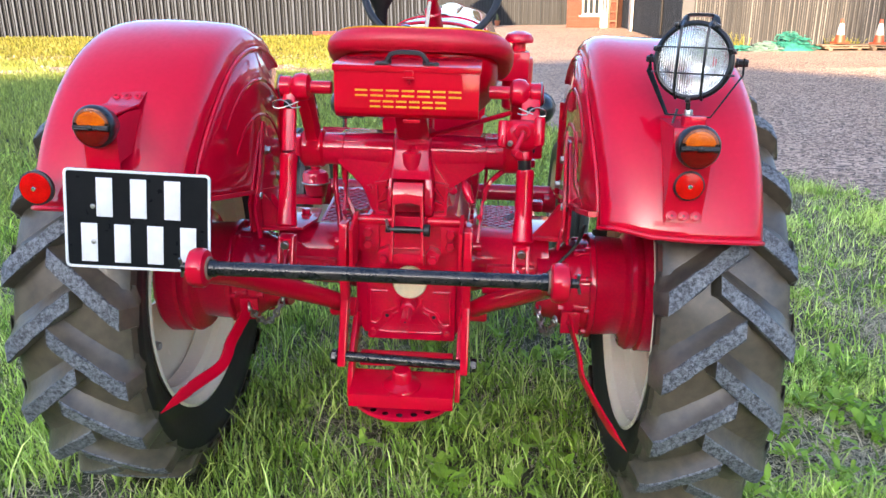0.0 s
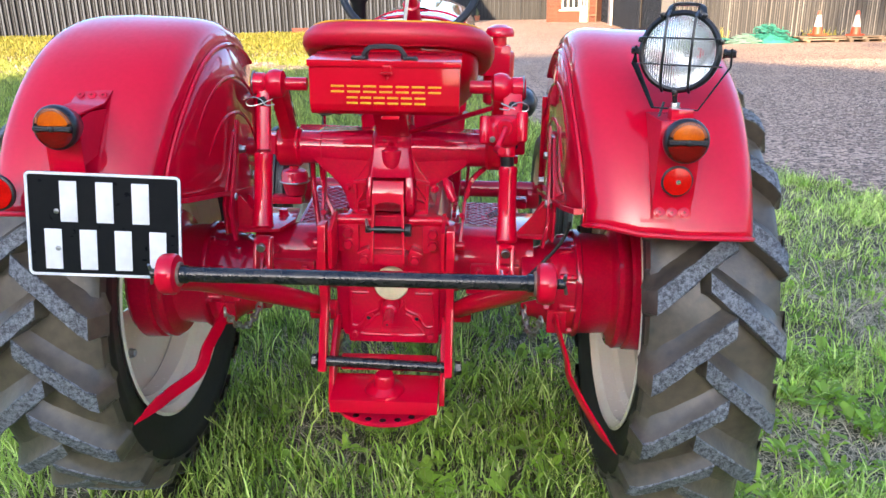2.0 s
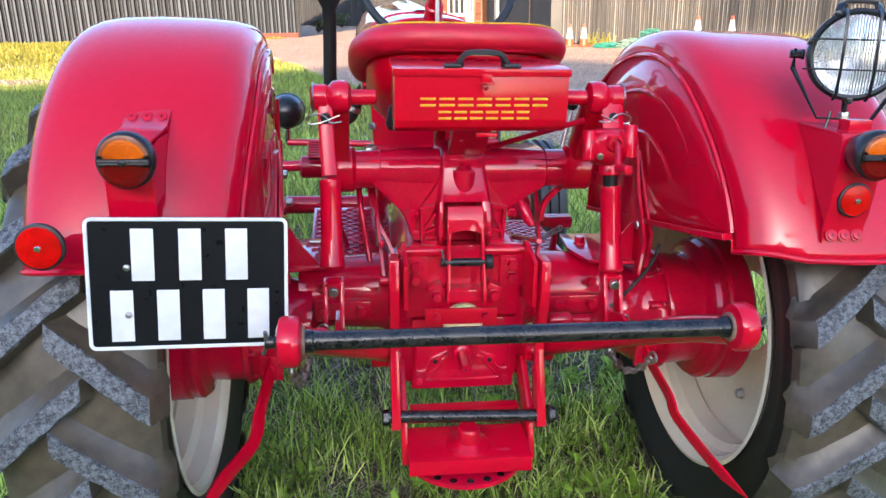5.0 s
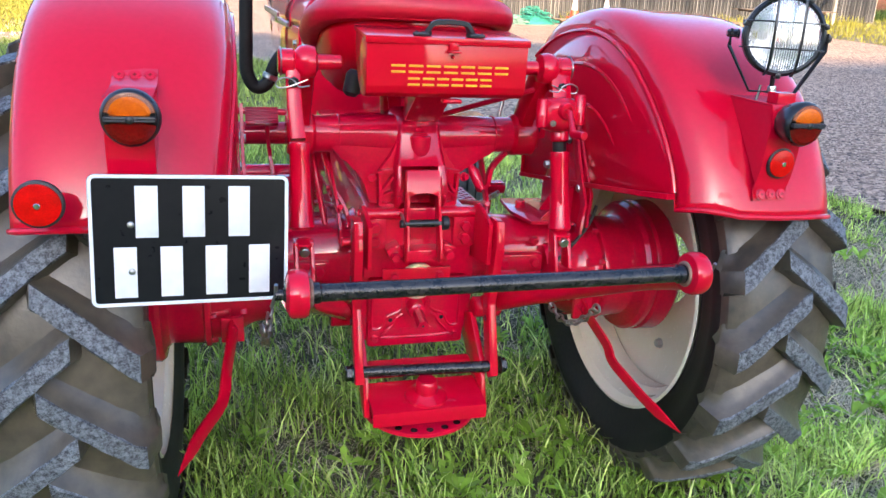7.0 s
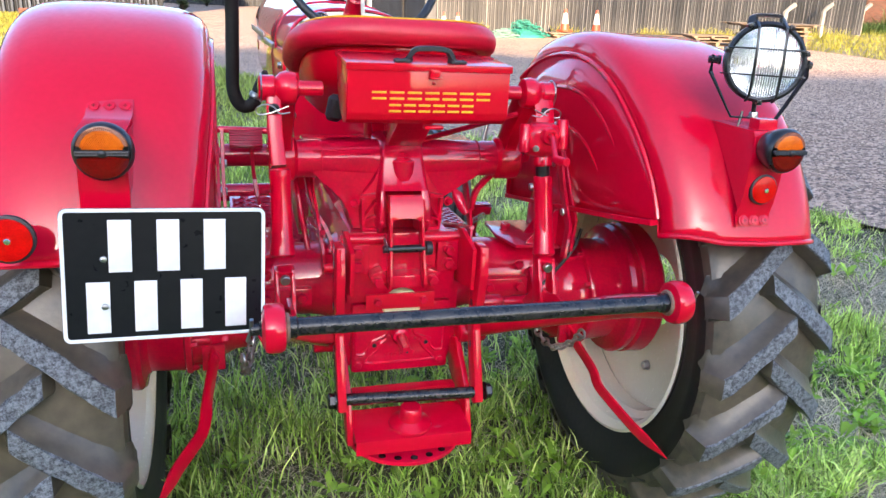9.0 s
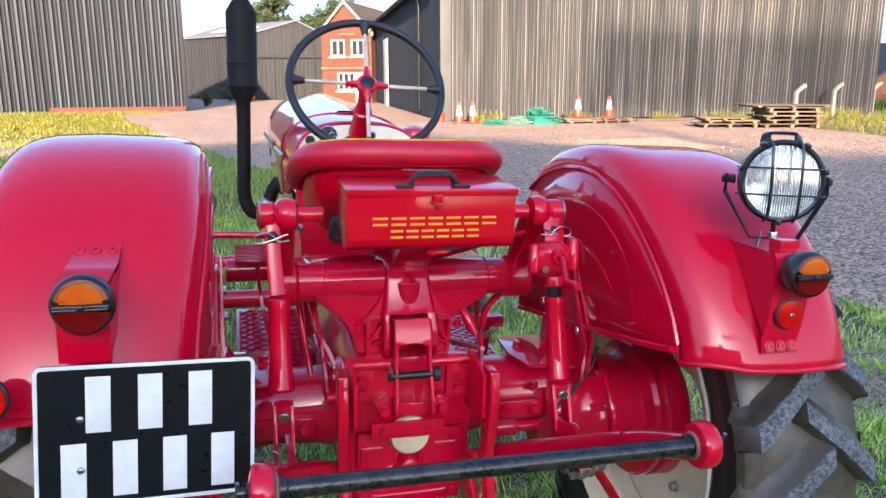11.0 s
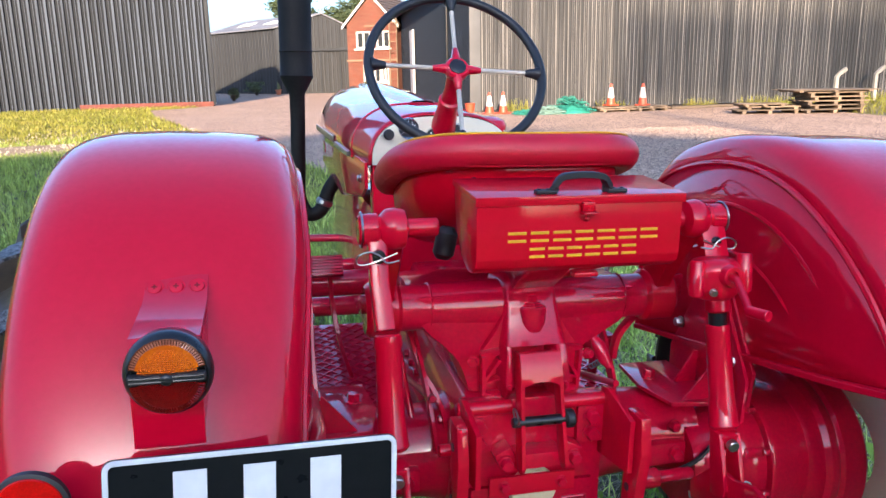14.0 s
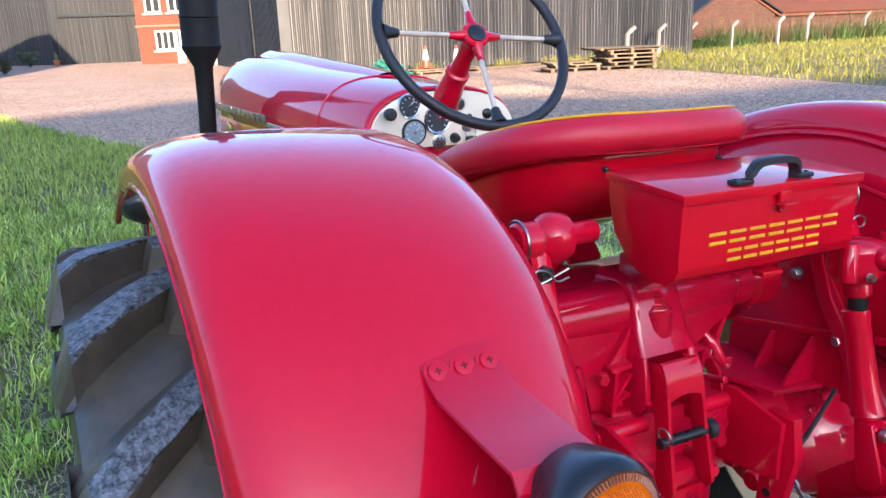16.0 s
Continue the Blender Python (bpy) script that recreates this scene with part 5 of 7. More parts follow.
bm.faces.new(rows[-1])
bonnet = part("bonnet", bm, RED, tractor, "long glossy red bonnet with a raised centre ridge", sharp=50)
so = bonnet.modifiers.new("thick", "SOLIDIFY"); so.thickness = 0.004
bm = B()
rows = []
for y, top in ((3.13, 1.187), (3.3, 1.198), (3.9, 1.229), (4.2, 1.238), (4.36, 1.212)):
    rows.append([bm.verts.new((x, y, top + h)) for x, h in ((-0.062, -0.006), (-0.05, 0.004), (-0.024, 0.015), (-0.012, 0.017), (0.012, 0.017), (0.024, 0.015), (0.05, 0.004), (0.062, -0.006))])
for a, b in zip(rows, rows[1:]):
    for k in range(7):
        bm.faces.new((a[k], a[k + 1], b[k + 1], b[k]))
part("ridge", bm, RED, bonnet, sharp=60)
part("panel_seam", sweep(B(), bonnet_row(3.135, 0.2085, 1.036, 1.1958), 0.0026, 6), RED_CAST, bonnet)
for s in (-1, 1):
    part("side_panel", prism(B(), [(2.86, 1.05), (4.3, 1.03), (4.33, 0.90), (3.5, 0.87), (2.95, 0.945), (2.86, 0.98)], "x", s * 0.196, s * 0.206, bevel=0.003), RED, bonnet)
    part("trim_strip", sweep(B(), [(s * (0.212 + 0.02 * (y - 3.2)), y, z) for y, z in ((3.2, 1.040), (3.4, 1.040), (3.56, 1.042))], 0, flat=(0.007, 0.004), up=(0, 0, 1)), ALU, bonnet, "bright metal trim strip")
    for k in range(12):
        part("badge_bar", box(B(), (s * (0.222 + 0.012 * (k / 11)), 3.60 + 0.058 * k, 1.056), (0.005, 0.042, 0.024), bevel=0.002), STEEL, bonnet)
    part("badge", box(B(), (s * 0.2155, 4.1, 0.985), (0.006, 0.07, 0.035), (8, 0, 0), bevel=0.003), CHROME, bonnet)
    part("bolt", hexbolt(B(), (s * 0.207, 2.93, 1.0), (s, 0, 0), 0.010, 0.008), STEEL, bonnet)
    part("bolt", hexbolt(B(), (s * 0.18, 2.84, 0.86), (s * 0.5, -1, 0), 0.010, 0.008), STEEL, bonnet)
part("bulkhead", prism(B(), [(-0.186, 1.044), (0.186, 1.044), (0.186, 0.95), (0.165, 0.62), (-0.165, 0.62), (-0.186, 0.95)], "y", 2.845, 2.90, bevel=0.006), RED, tractor, "smooth red steel bulkhead under the dash")
dash = part("dash", prism(B(), [(x, z) for x, _, z in bonnet_row(0, 0.189, 1.046, 1.172)], "y", 2.826, 2.84, bevel=0.002), CREAM, tractor, "cream dash panel with round gauges")
def gauge(x, z, r, face, rim_mat, name="gauge"):
    g = part(name, lathe(B(), (x, 2.827, z), (0, -1, 0), [(r * 1.02, 0), (r * 1.05, 0.006), (r * 0.98, 0.010), (r * 0.88, 0.0075)], 32, cap=False), rim_mat, dash)
    part("dial", lathe(B(), (x, 2.8205, z), (0, -1, 0), [(r * 0.88, 0), (r * 0.86, 0.0008)], 28), face, g)
    for k in range(9):
        a = radians(-40 + 260 * k / 8)
        part("tick", box(B(), (x + r * 0.68 * math.cos(a), 2.819, z + r * 0.68 * math.sin(a)), (r * 0.16, 0.001, r * 0.05), (0, -math.degrees(a), 0)), PLATE_WHITE, g)
    part("needle", box(B(), (x + r * 0.2, 2.8185, z + r * 0.18), (r * 0.75, 0.001, r * 0.07), (0, -42, 0)), PLATE_WHITE, g)
    part("centre", rod(B(), (x, 2.819, z), (x, 2.8165, z), r * 0.13), CHROME, g)
gauge(-0.095, 1.141, 0.027, DIAL, CHROME)
gauge(-0.023, 1.109, 0.033, DIAL, CHROME)
gauge(-0.083, 1.082, 0.029, DIAL_BLUE, BLACK)
GD = dash
part("pull_knob", lathe(B(), (-0.150, 2.826, 1.127), (0, -1, 0), [(0.006, 0), (0.006, 0.014), (0.013, 0.017), (0.014, 0.03), (0.010, 0.034)], 18), RUBBER_BLACK, GD)
horn = part("horn_grille", lathe(B(), (-0.019, 2.826, 1.058), (0, -1, 0), [(0.017, 0), (0.017, 0.004), (0.013, 0.006)], 20), STEEL, GD)
for k in range(7):
    hx, hz = (0, 0) if k == 6 else (0.0075 * math.cos(radians(60 * k)), 0.0075 * math.sin(radians(60 * k)))
    part("hole", rod(B(), (-0.019 + hx, 2.8205, 1.058 + hz), (-0.019 + hx, 2.8192, 1.058 + hz), 0.0024, n=10), BLACK, horn)
part("ignition", lathe(B(), (0.022, 2.826, 1.063), (0, -1, 0), [(0.012, 0), (0.012, 0.008), (0.008, 0.016), (0.006, 0.022)], 16), RUBBER_BLACK, GD)
part("key_ring", ring(B(), (0.06, 2.815, 1.075), (0.2, 1, 0), 0.013, 0.0012, 16, 5), STEEL, GD)
light = part("switch", lathe(B(), (0.036, 2.826, 1.141), (0, -1, 0), [(0.0135, 0), (0.0135, 0.005), (0.0105, 0.006)], 20), STEEL, GD)
part("lens", rod(B(), (0.036, 2.8205, 1.141), (0.036, 2.8185, 1.141), 0.0098, n=20), DIAL, light)
part("lever", rod(B(), (0.05, 2.82, 1.10), (0.05, 2.80, 1.115), 0.006), RUBBER_BLACK, GD)
part("switch", lathe(B(), (0.055, 2.826, 1.088), (0, -1, 0), [(0.013, 0), (0.013, 0.006), (0.006, 0.012)], 20), STEEL, GD)
part("switch", lathe(B(), (0.11, 2.826, 1.115), (0, -1, 0), [(0.012, 0), (0.012, 0.005), (0.008, 0.008)], 20), BLACK, GD)
part("button", lathe(B(), (0.150, 2.826, 1.070), (0, -1, 0), [(0.013, 0), (0.013, 0.005), (0.009, 0.006)], 20), STEEL, GD)
part("flap", box(B(), (0.064, 2.818, 1.056), (0.028, 0.012, 0.02), bevel=0.004), RUBBER_BLACK, GD)

# steering wheel
SC = Vector((0.0, 2.695, 1.29))
SU, SX = Vector((0, 0.574, 0.819)), Vector((1, 0, 0))
SN = SX.cross(SU)               # points back and up, towards the driver
SR = 0.214
wheel_rim = part("steering_wheel", sweep(B(), [SC + (SX * math.cos(2 * math.pi * k / 64) + SU * math.sin(2 * math.pi * k / 64)) * SR for k in range(64)], 0.0115, 12, closed=True), RUBBER_BLACK, tractor, "four-spoked steering wheel with a black rim")
part("hub", lathe(B(), SC - SN * 0.02, SN, [(0.014, 0), (0.026, 0.006), (0.03, 0.014), (0.03, 0.026), (0.026, 0.031)], 28), RED, wheel_rim, "red hub with a black centre")
part("hub_button", lathe(B(), SC + SN * 0.010, SN, [(0.02, 0), (0.02, 0.004), (0.012, 0.007)], 24), BLACK, wheel_rim)
for a in (87, 177, 267, 357):
    d = SX * math.cos(radians(a)) + SU * math.sin(radians(a))
    part("spoke_root", rod(B(), SC + d * 0.02, SC + d * 0.06, 0.013, 0.007, 14), RED, wheel_rim)
    part("spoke", rod(B(), SC + d * 0.055, SC + d * 0.185, 0.0055, n=10), IVORY, wheel_rim, "cream spoke")
    part("spoke_end", lathe(B(), SC + d * 0.172, d, [(0.006, 0), (0.009, 0.003), (0.012, 0.02), (0.018, 0.036)], 14), RUBBER_BLACK, wheel_rim)
base = Vector((0, 2.855, 1.120))
column = part("steering_column", lathe(B(), base, SC - base, [(0.018, -0.008), (0.030, 0.0), (0.035, 0.015), (0.034, 0.035), (0.029, 0.08), (0.025, 0.118), (0.0275, 0.121), (0.0275, 0.131), (0.022, 0.135), (0.0185, 0.17), (0.021, 0.215)], 24), RED, tractor, "red steering column")

# exhaust on the left
EX, EY = -0.33, 3.9
ex = part("exhaust", lathe(B(), (EX, EY, 1.205), (0, 0, 1), [(0.028, -0.12), (0.03, 0.0), (0.062, 0.06), (0.064, 0.068), (0.061, 0.072), (0.061, 0.155), (0.064, 0.158), (0.061, 0.165), (0.062, 0.36), (0.06, 0.37), (0.024, 0.43), (0.022, 0.44), (0.021, 0.55), (0.018, 0.562), (0.008, 0.568)], 36), EXHAUST, tractor, "matt black upright exhaust silencer")
part("down_pipe", sweep(B(), curve_pts([(EX, EY, 1.1), (EX - 0.004, EY, 0.92), (EX - 0.004, EY, 0.80), (EX + 0.03, EY, 0.735), (EX + 0.08, EY, 0.75), (EX + 0.115, EY, 0.83), (EX + 0.15, EY, 0.88)], 5), 0.0285, 16), EXHAUST, ex)
part("clamp", rod(B(), (EX + 0.09, EY, 0.768), (EX + 0.10, EY, 0.792), 0.034), STEEL, ex)

# engine, air cleaner, front axle
engine = part("engine", prism(B(), [(-0.15, 0.42), (0.15, 0.42), (0.17, 0.6), (0.15, 0.88), (-0.15, 0.88), (-0.17, 0.6)], "y", 2.95, 4.25, bevel=0.02), RED_CAST, tractor, "red engine block under the bonnet")
cleaner = part("air_cleaner", lathe(B(), (0.31, 3.45, 0.82), (0, 0, 1), [(0.05, 0), (0.062, 0.01), (0.064, 0.20), (0.06, 0.215), (0.03, 0.225), (0.028, 0.27), (0.058, 0.275), (0.06, 0.29), (0.05, 0.308), (0.02, 0.32)], 28), RED, tractor, "red mushroom-capped air cleaner")
part("cleaner_box", box(B(), (0.29, 3.45, 1.0), (0.13, 0.14, 0.12), bevel=0.01), RED, cleaner)
part("cleaner_stay", box(B(), (0.24, 3.45, 0.9), (0.08, 0.04, 0.02), bevel=0.004), RED, cleaner)
FX = -0.045           # the front end stands a little aside
part("front_axle", rod(B(), (-0.60, 3.85, 0.36), (0.52, 3.85, 0.36), 0.04), RED_CAST, tractor)
for s in (-1, 1):
    head = part("headlamp", lathe(B(), (FX + s * 0.50, 4.02, 0.742), (0, 1, 0), [(0.01, 0), (0.04, 0.008), (0.065, 0.035), (0.078, 0.085), (0.08, 0.12), (0.084, 0.125), (0.084, 0.135)], 32), BLACK, tractor, "black headlamp shell")
    part("glass", lathe(B(), (FX + s * 0.50, 4.15, 0.742), (0, 1, 0), [(0.08, 0), (0.06, 0.012), (0.01, 0.018)], 28), PANE, head)
    part("stem", rod(B(), (FX + s * 0.50, 4.08, 0.67), (FX + s * 0.50, 4.08, 0.60), 0.014), CHROME, head)
    part("arm", rod(B(), (FX + s * 0.50, 4.08, 0.605), (s * 0.16, 4.05, 0.60), 0.016), RED_CAST, head)
    fw = part("front_wheel", lathe(B(), (FX + s * 0.605, 3.85, 0.325), (s, 0, 0), [(0.06, 0.0), (0.08, 0.01), (0.17, 0.0), (0.185, -0.02), (0.2, -0.03), (0.205, -0.03), (0.205, 0.13), (0.19, 0.13), (0.17, 0.05), (0.08, 0.03)], 40, cap=False), CREAM, tractor, "cream front wheel with a ribbed tyre")
    bm = lathe(B(), (FX + s * 0.645, 3.85, 0.325), (s, 0, 0), [(0.205, -0.065), (0.24, -0.078), (0.28, -0.075), (0.305, -0.058), (0.318, -0.05), (0.318, -0.03), (0.306, -0.026), (0.306, -0.012), (0.322, -0.009), (0.322, 0.009), (0.306, 0.012), (0.306, 0.026), (0.318, 0.03), (0.318, 0.05), (0.305, 0.058), (0.28, 0.075), (0.24, 0.078), (0.205, 0.065)], 56, cap=False)
    part("tyre", bm, RUBBER_FRONT, fw, "black ribbed front tyre", sharp=30)
    part("stub_axle", rod(B(), (FX + s * 0.52, 3.85, 0.325), (FX + s * 0.645, 3.85, 0.325), 0.06), RED_CAST, fw)
    # footboard with raised diamond bars
    tilt, fy = (8, 2.80) if s < 0 else (0, 2.72)
    foot = part("footboard", box(B(), (s * 0.275, fy, 0.52), (0.20, 0.46, 0.006), (tilt, 0, 0), bevel=0.002), RED_CAST, tractor, "red chequered footboard")
    for q in (-1, 1):
        for k in range(-6, 13):
            a = Vector((-0.09, -0.2 + 0.035 * k, 0.0045)); b = a + Vector((0.18, 0.18 * 0.9, 0))
            lo, hi = max(0, (-0.215 - a.y) / (b.y - a.y)), min(1, (0.215 - a.y) / (b.y - a.y))
            if hi - lo < 0.05:
                continue
            p, r2 = a.lerp(b, lo), a.lerp(b, hi)
            p.x *= q; r2.x *= q
            part("tread_bar", placed(sweep(B(), [p, r2], 0, flat=(0.002, 0.0022), up=(0, 0, 1)), pose(s * 0.275, fy, 0.52, tilt, 0, 0)), RED_CAST, foot)
    part("board_bracket", box(B(), (s * 0.2, 2.75, 0.47), (0.16, 0.05, 0.05), bevel=0.005), RED_CAST, foot)
# pedals and levers
PM2 = pose(-0.325, 2.755, 0.80, 58, 0, 0)
ped = part("clutch_pedal", placed(box(B(), (0, 0, 0), (0.096, 0.056, 0.014), bevel=0.004), PM2), RED_CAST, tractor, "ribbed red clutch pedal")
for k in range(7):
    part("pedal_rib", placed(box(B(), (0, -0.024 + 0.008 * k, 0.0085), (0.094, 0.0035, 0.005), bevel=0.001), PM2), RED_CAST, ped)
part("pedal_arm", sweep(B(), curve_pts([(-0.31, 2.765, 0.79), (-0.305, 2.78, 0.70), (-0.29, 2.74, 0.60), (-0.26, 2.72, 0.5)], 5), 0, flat=(0.006, 0.012), up=(1, 0, 0)), RED_CAST, ped)
part("pedal_shaft", rod(B(), (-0.40, 2.80, 0.742), (-0.17, 2.80, 0.742), 0.034, n=20), RED_CAST, ped)
brk = part("brake_pedal", prism(B(), [(-0.043, -0.014), (0.043, -0.014), (0.045, 0.012), (-0.045, 0.012)], "y", -0.02, 0.02, bevel=0.004), RED_CAST, tractor, "ribbed red brake pedal")
brk.data.transform(pose(0.333, 2.54, 0.632, 10, 3, 0))
for k in range(6):
    part("pedal_rib", box(B(), (0.333, 2.524 + 0.0065 * k, 0.6445), (0.084, 0.003, 0.004)), RED_CAST, brk)
part("pedal_arm", sweep(B(), curve_pts([(0.335, 2.55, 0.62), (0.335, 2.56, 0.55), (0.33, 2.6, 0.45)], 4), 0, flat=(0.006, 0.016), up=(1, 0, 0)), RED_CAST, brk)
part("brake_rod", sweep(B(), curve_pts([(0.30, 2.19, 0.832), (0.262, 2.185, 0.828), (0.228, 2.178, 0.806), (0.200, 2.170, 0.776), (0.190, 2.165, 0.735)], 5), 0, flat=(0.009, 0.006), up=(0, 1, 0)), RED_CAST, tractor)
part("rod_head", box(B(), (0.292, 2.19, 0.836), (0.06, 0.03, 0.022), bevel=0.006), RED_CAST, tractor)
part("turnbuckle", sweep(B(), [(0.118, 2.15, 0.812), (0.136, 2.135, 0.788), (0.142, 2.13, 0.778), (0.152, 2.118, 0.752), (0.160, 2.11, 0.738)], [0.007, 0.008, 0.014, 0.012, 0.007], 10), RED_CAST, tractor)
holed = part("holed_bar", placed(box(B(), (0, 0, 0), (0.11, 0.012, 0.046), bevel=0.005), pose(0.288, 2.158, 0.873, 0, 0, 28)), RED_CAST, tractor, "flat red bar with two holes")
for q in (-0.03, 0.025):
    part("bar_hole", placed(rod(B(), (q, -0.0068, 0), (q, 0.0068, 0), 0.0075, n=14), pose(0.288, 2.158, 0.873, 0, 0, 28)), BLACK, holed)
part("linkage_lever", sweep(B(), curve_pts([(-0.229, 2.25, 0.80), (-0.222, 2.22, 0.735), (-0.21, 2.20, 0.659), (-0.196, 2.15, 0.568)], 5), 0.007, 10), RED_CAST, tractor)
part("linkage_lever", sweep(B(), curve_pts([(-0.205, 2.24, 0.80), (-0.188, 2.2, 0.728), (-0.166, 2.18, 0.688), (-0.150, 2.16, 0.637), (-0.144, 2.14, 0.535)], 5), 0, flat=(0.005, 0.012), up=(1, 0, 0)), RED_CAST, tractor)
part("pivot_stub", lathe(B(), (0.195, 2.06, 0.527), (1, 0, 0.02), [(0.016, 0), (0.019, 0.004), (0.019, 0.05), (0.012, 0.055), (0.012, 0.12), (0.009, 0.125)], 20), RED_CAST, tractor)
part("spring", sweep(B(), [(0.255 + 0.055 * k / 60 + 0.007 * math.cos(k * 0.9), 2.40, 0.62 + 0.03 * k / 60 + 0.007 * math.sin(k * 0.9)) for k in range(61)], 0.0018, 5), STEEL, tractor, "coil return spring")
lev = part("lift_lever", rod(B(), (0.30, 2.45, 0.80), (0.343, 2.485, 0.955), 0.006), STEEL, tractor, "slim lever with a black knob")
part("knob", ball(B(), (0.344, 2.486, 0.967), 0.0165), BLACK, lev)
canister = part("oil_filter", lathe(B(), (-0.572, 3.5, 0.395), (0, 0, 1), [(0.03, 0), (0.044, 0.006), (0.055, 0.058), (0.061, 0.060), (0.062, 0.070), (0.059, 0.074), (0.059, 0.098), (0.052, 0.113), (0.030, 0.122), (0.022, 0.124), (0.022, 0.19)], 28), RED_CAST, tractor, "red filter bowl with a clamp band")
part("band", ring(B(), (-0.572, 3.5, 0.460), (0, 0, 1), 0.061, 0.0035, 28, 6), STEEL, canister)
part("tray", box(B(), (-0.606, 3.5, 0.378), (0.136, 0.07, 0.034), bevel=0.006), RED_CAST, canister)
part("filter_head", box(B(), (-0.62, 3.52, 0.625), (0.14, 0.10, 0.09), bevel=0.012), RED_CAST, canister)
part("filter_arm", rod(B(), (-0.55, 3.52, 0.60), (-0.15, 3.5, 0.62), 0.022), RED_CAST, canister)
part("hub_cable", sweep(B(), curve_pts([(0.455, 2.085, 0.70), (0.437, 2.08, 0.651), (0.393, 2.08, 0.594), (0.345, 2.08, 0.544), (0.31, 2.09, 0.52)], 6), 0.0045, 8), RUBBER_BLACK, tractor, "black cable")
part("gearstick_rod", sweep(B(), [(0.02, 2.15, 0.90), (0.12, 2.12, 0.935), (0.25, 2.06, 0.985)], 0.006, 8), RED_CAST, tractor)
tractor.location = (-(0.8 - GROUND_Z) * math.sin(LEAN), AXLE_Y, GROUND_Z)
tractor.rotation_euler = (0, LEAN, 0)

# ---- ground ----
YARD = [(0.85, 8.0), (1.4, 7.2), (2.1, 6.3), (2.55, 5.5), (3.05, 4.2), (3.4, 3.2), (4.2, 1.5), (5.5, 0.3), (11.6, 0.6), (12.2, 4.0), (12.9, 10.0), (14.3, 15.5), (14.9, 19.0), (15.4, 24.6),
        (6.0, 24.9), (8.6, 50.0), (9.0, 57.0), (1.0, 58.5), (-4.0, 66.0), (-5.0, 55.0), (-3.0, 38.0), (-3.4, 36.0), (-5.0, 34.0), (-4.0, 28.0), (-2.2, 20.5), (-1.6, 18.5), (-0.7, 14.2), (0.0, 12.2), (0.5, 10.4)]


def wobble(poly, step=0.35, amount=0.12, seed=1):
    """The outline with points every step metres, moved a little to be ragged."""
    out = []
    for (x0, y0), (x1, y1) in zip(poly, poly[1:] + poly[:1]):
        L = math.hypot(x1 - x0, y1 - y0)
        for k in range(max(int(L / step), 1)):
            t = k * step / L
            x, y = x0 + (x1 - x0) * t, y0 + (y1 - y0) * t
            v = noise.noise_vector((x * 1.3, y * 1.3, seed)) * amount + noise.noise_vector((x * 5, y * 5, seed)) * amount * 0.4
            out.append((x + v.x, y + v.y))
    return out


def inside(poly, x, y):
    """Which of the places x, y lie inside the outline."""
    hit = np.zeros(len(x), bool)
    px, py = np.array(poly).T
    j = len(poly) - 1
    for i in range(len(poly)):
        c = ((py[i] > y) != (py[j] > y)) & (x < (px[j] - px[i]) * (y - py[i]) / (py[j] - py[i] + 1e-12) + px[i])
        hit ^= c
        j = i
    return hit


def flat_patch(name, outline, z, mat, label):
    bm = B()
    f = bm.faces.new([bm.verts.new((x, y, z)) for x, y in outline])
    bmesh.ops.triangulate(bm, faces=[f])
    return tagged(part(name, bm, mat), label, "ground", "", "structure")


def dip(x, y):
    """Height of the ground: a shallow dip round the tractor."""
    t = np.clip((np.hypot(x, np.asarray(y) - 2.4) - 1.9) / 1.9, 0, 1)
    return GROUND_Z * (1 - t * t * (3 - 2 * t))


axis_x = np.concatenate([np.linspace(-600, -40, 12), np.linspace(-36, -6, 16), np.linspace(-5, 7, 49), np.linspace(9, 40, 14), np.linspace(60, 600, 12)])
axis_y = np.concatenate([np.linspace(-600, -30, 10), np.linspace(-24, -1, 8), np.linspace(0, 10, 41), np.linspace(11, 80, 36), np.linspace(100, 900, 12)])
gv = []
for y in axis_y:
    for x in axis_x:
        near = max(0.0, 1 - max(abs(x - 0.5) / 7, abs(y - 3) / 9))
        gv.append((x, y, near * 0.009 * noise.noise((x * 1.7, y * 1.7, 0.3)) - 0.004 + float(dip(x, y))))
nx = len(axis_x)
gf = [(j * nx + i, j * nx + i + 1, (j + 1) * nx + i + 1, (j + 1) * nx + i) for j in range(len(axis_y) - 1) for i in range(nx - 1)]
sheet("ground", gv, gf, SOIL, "rough grassy ground with thatch and bare soil", "ground")
yard_edge = wobble(YARD)
flat_patch("yard", yard_edge, 0.02, GRAVEL, "pinkish grey gravel yard")
EARTH = [(-18, 14.0), (-10, 14.5), (-5.4, 14.7), (-3.0, 15.2), (-2.2, 16.5), (-3.0, 17.8), (-6.5, 17.4), (-11, 17.2), (-18, 17.0)]
earth_edge = wobble(EARTH, 0.5, 0.5, 4)
DIRT = material("dry_trodden_earth", (0.24, 0.175, 0.10), 0.95, second=(0.19, 0.14, 0.08), scale=1.5, fine=20, bump=0.8, bump_scale=20, depth=0.03)
flat_patch("bare_earth", earth_edge, 0.022, DIRT, "dry bare earth with straw")


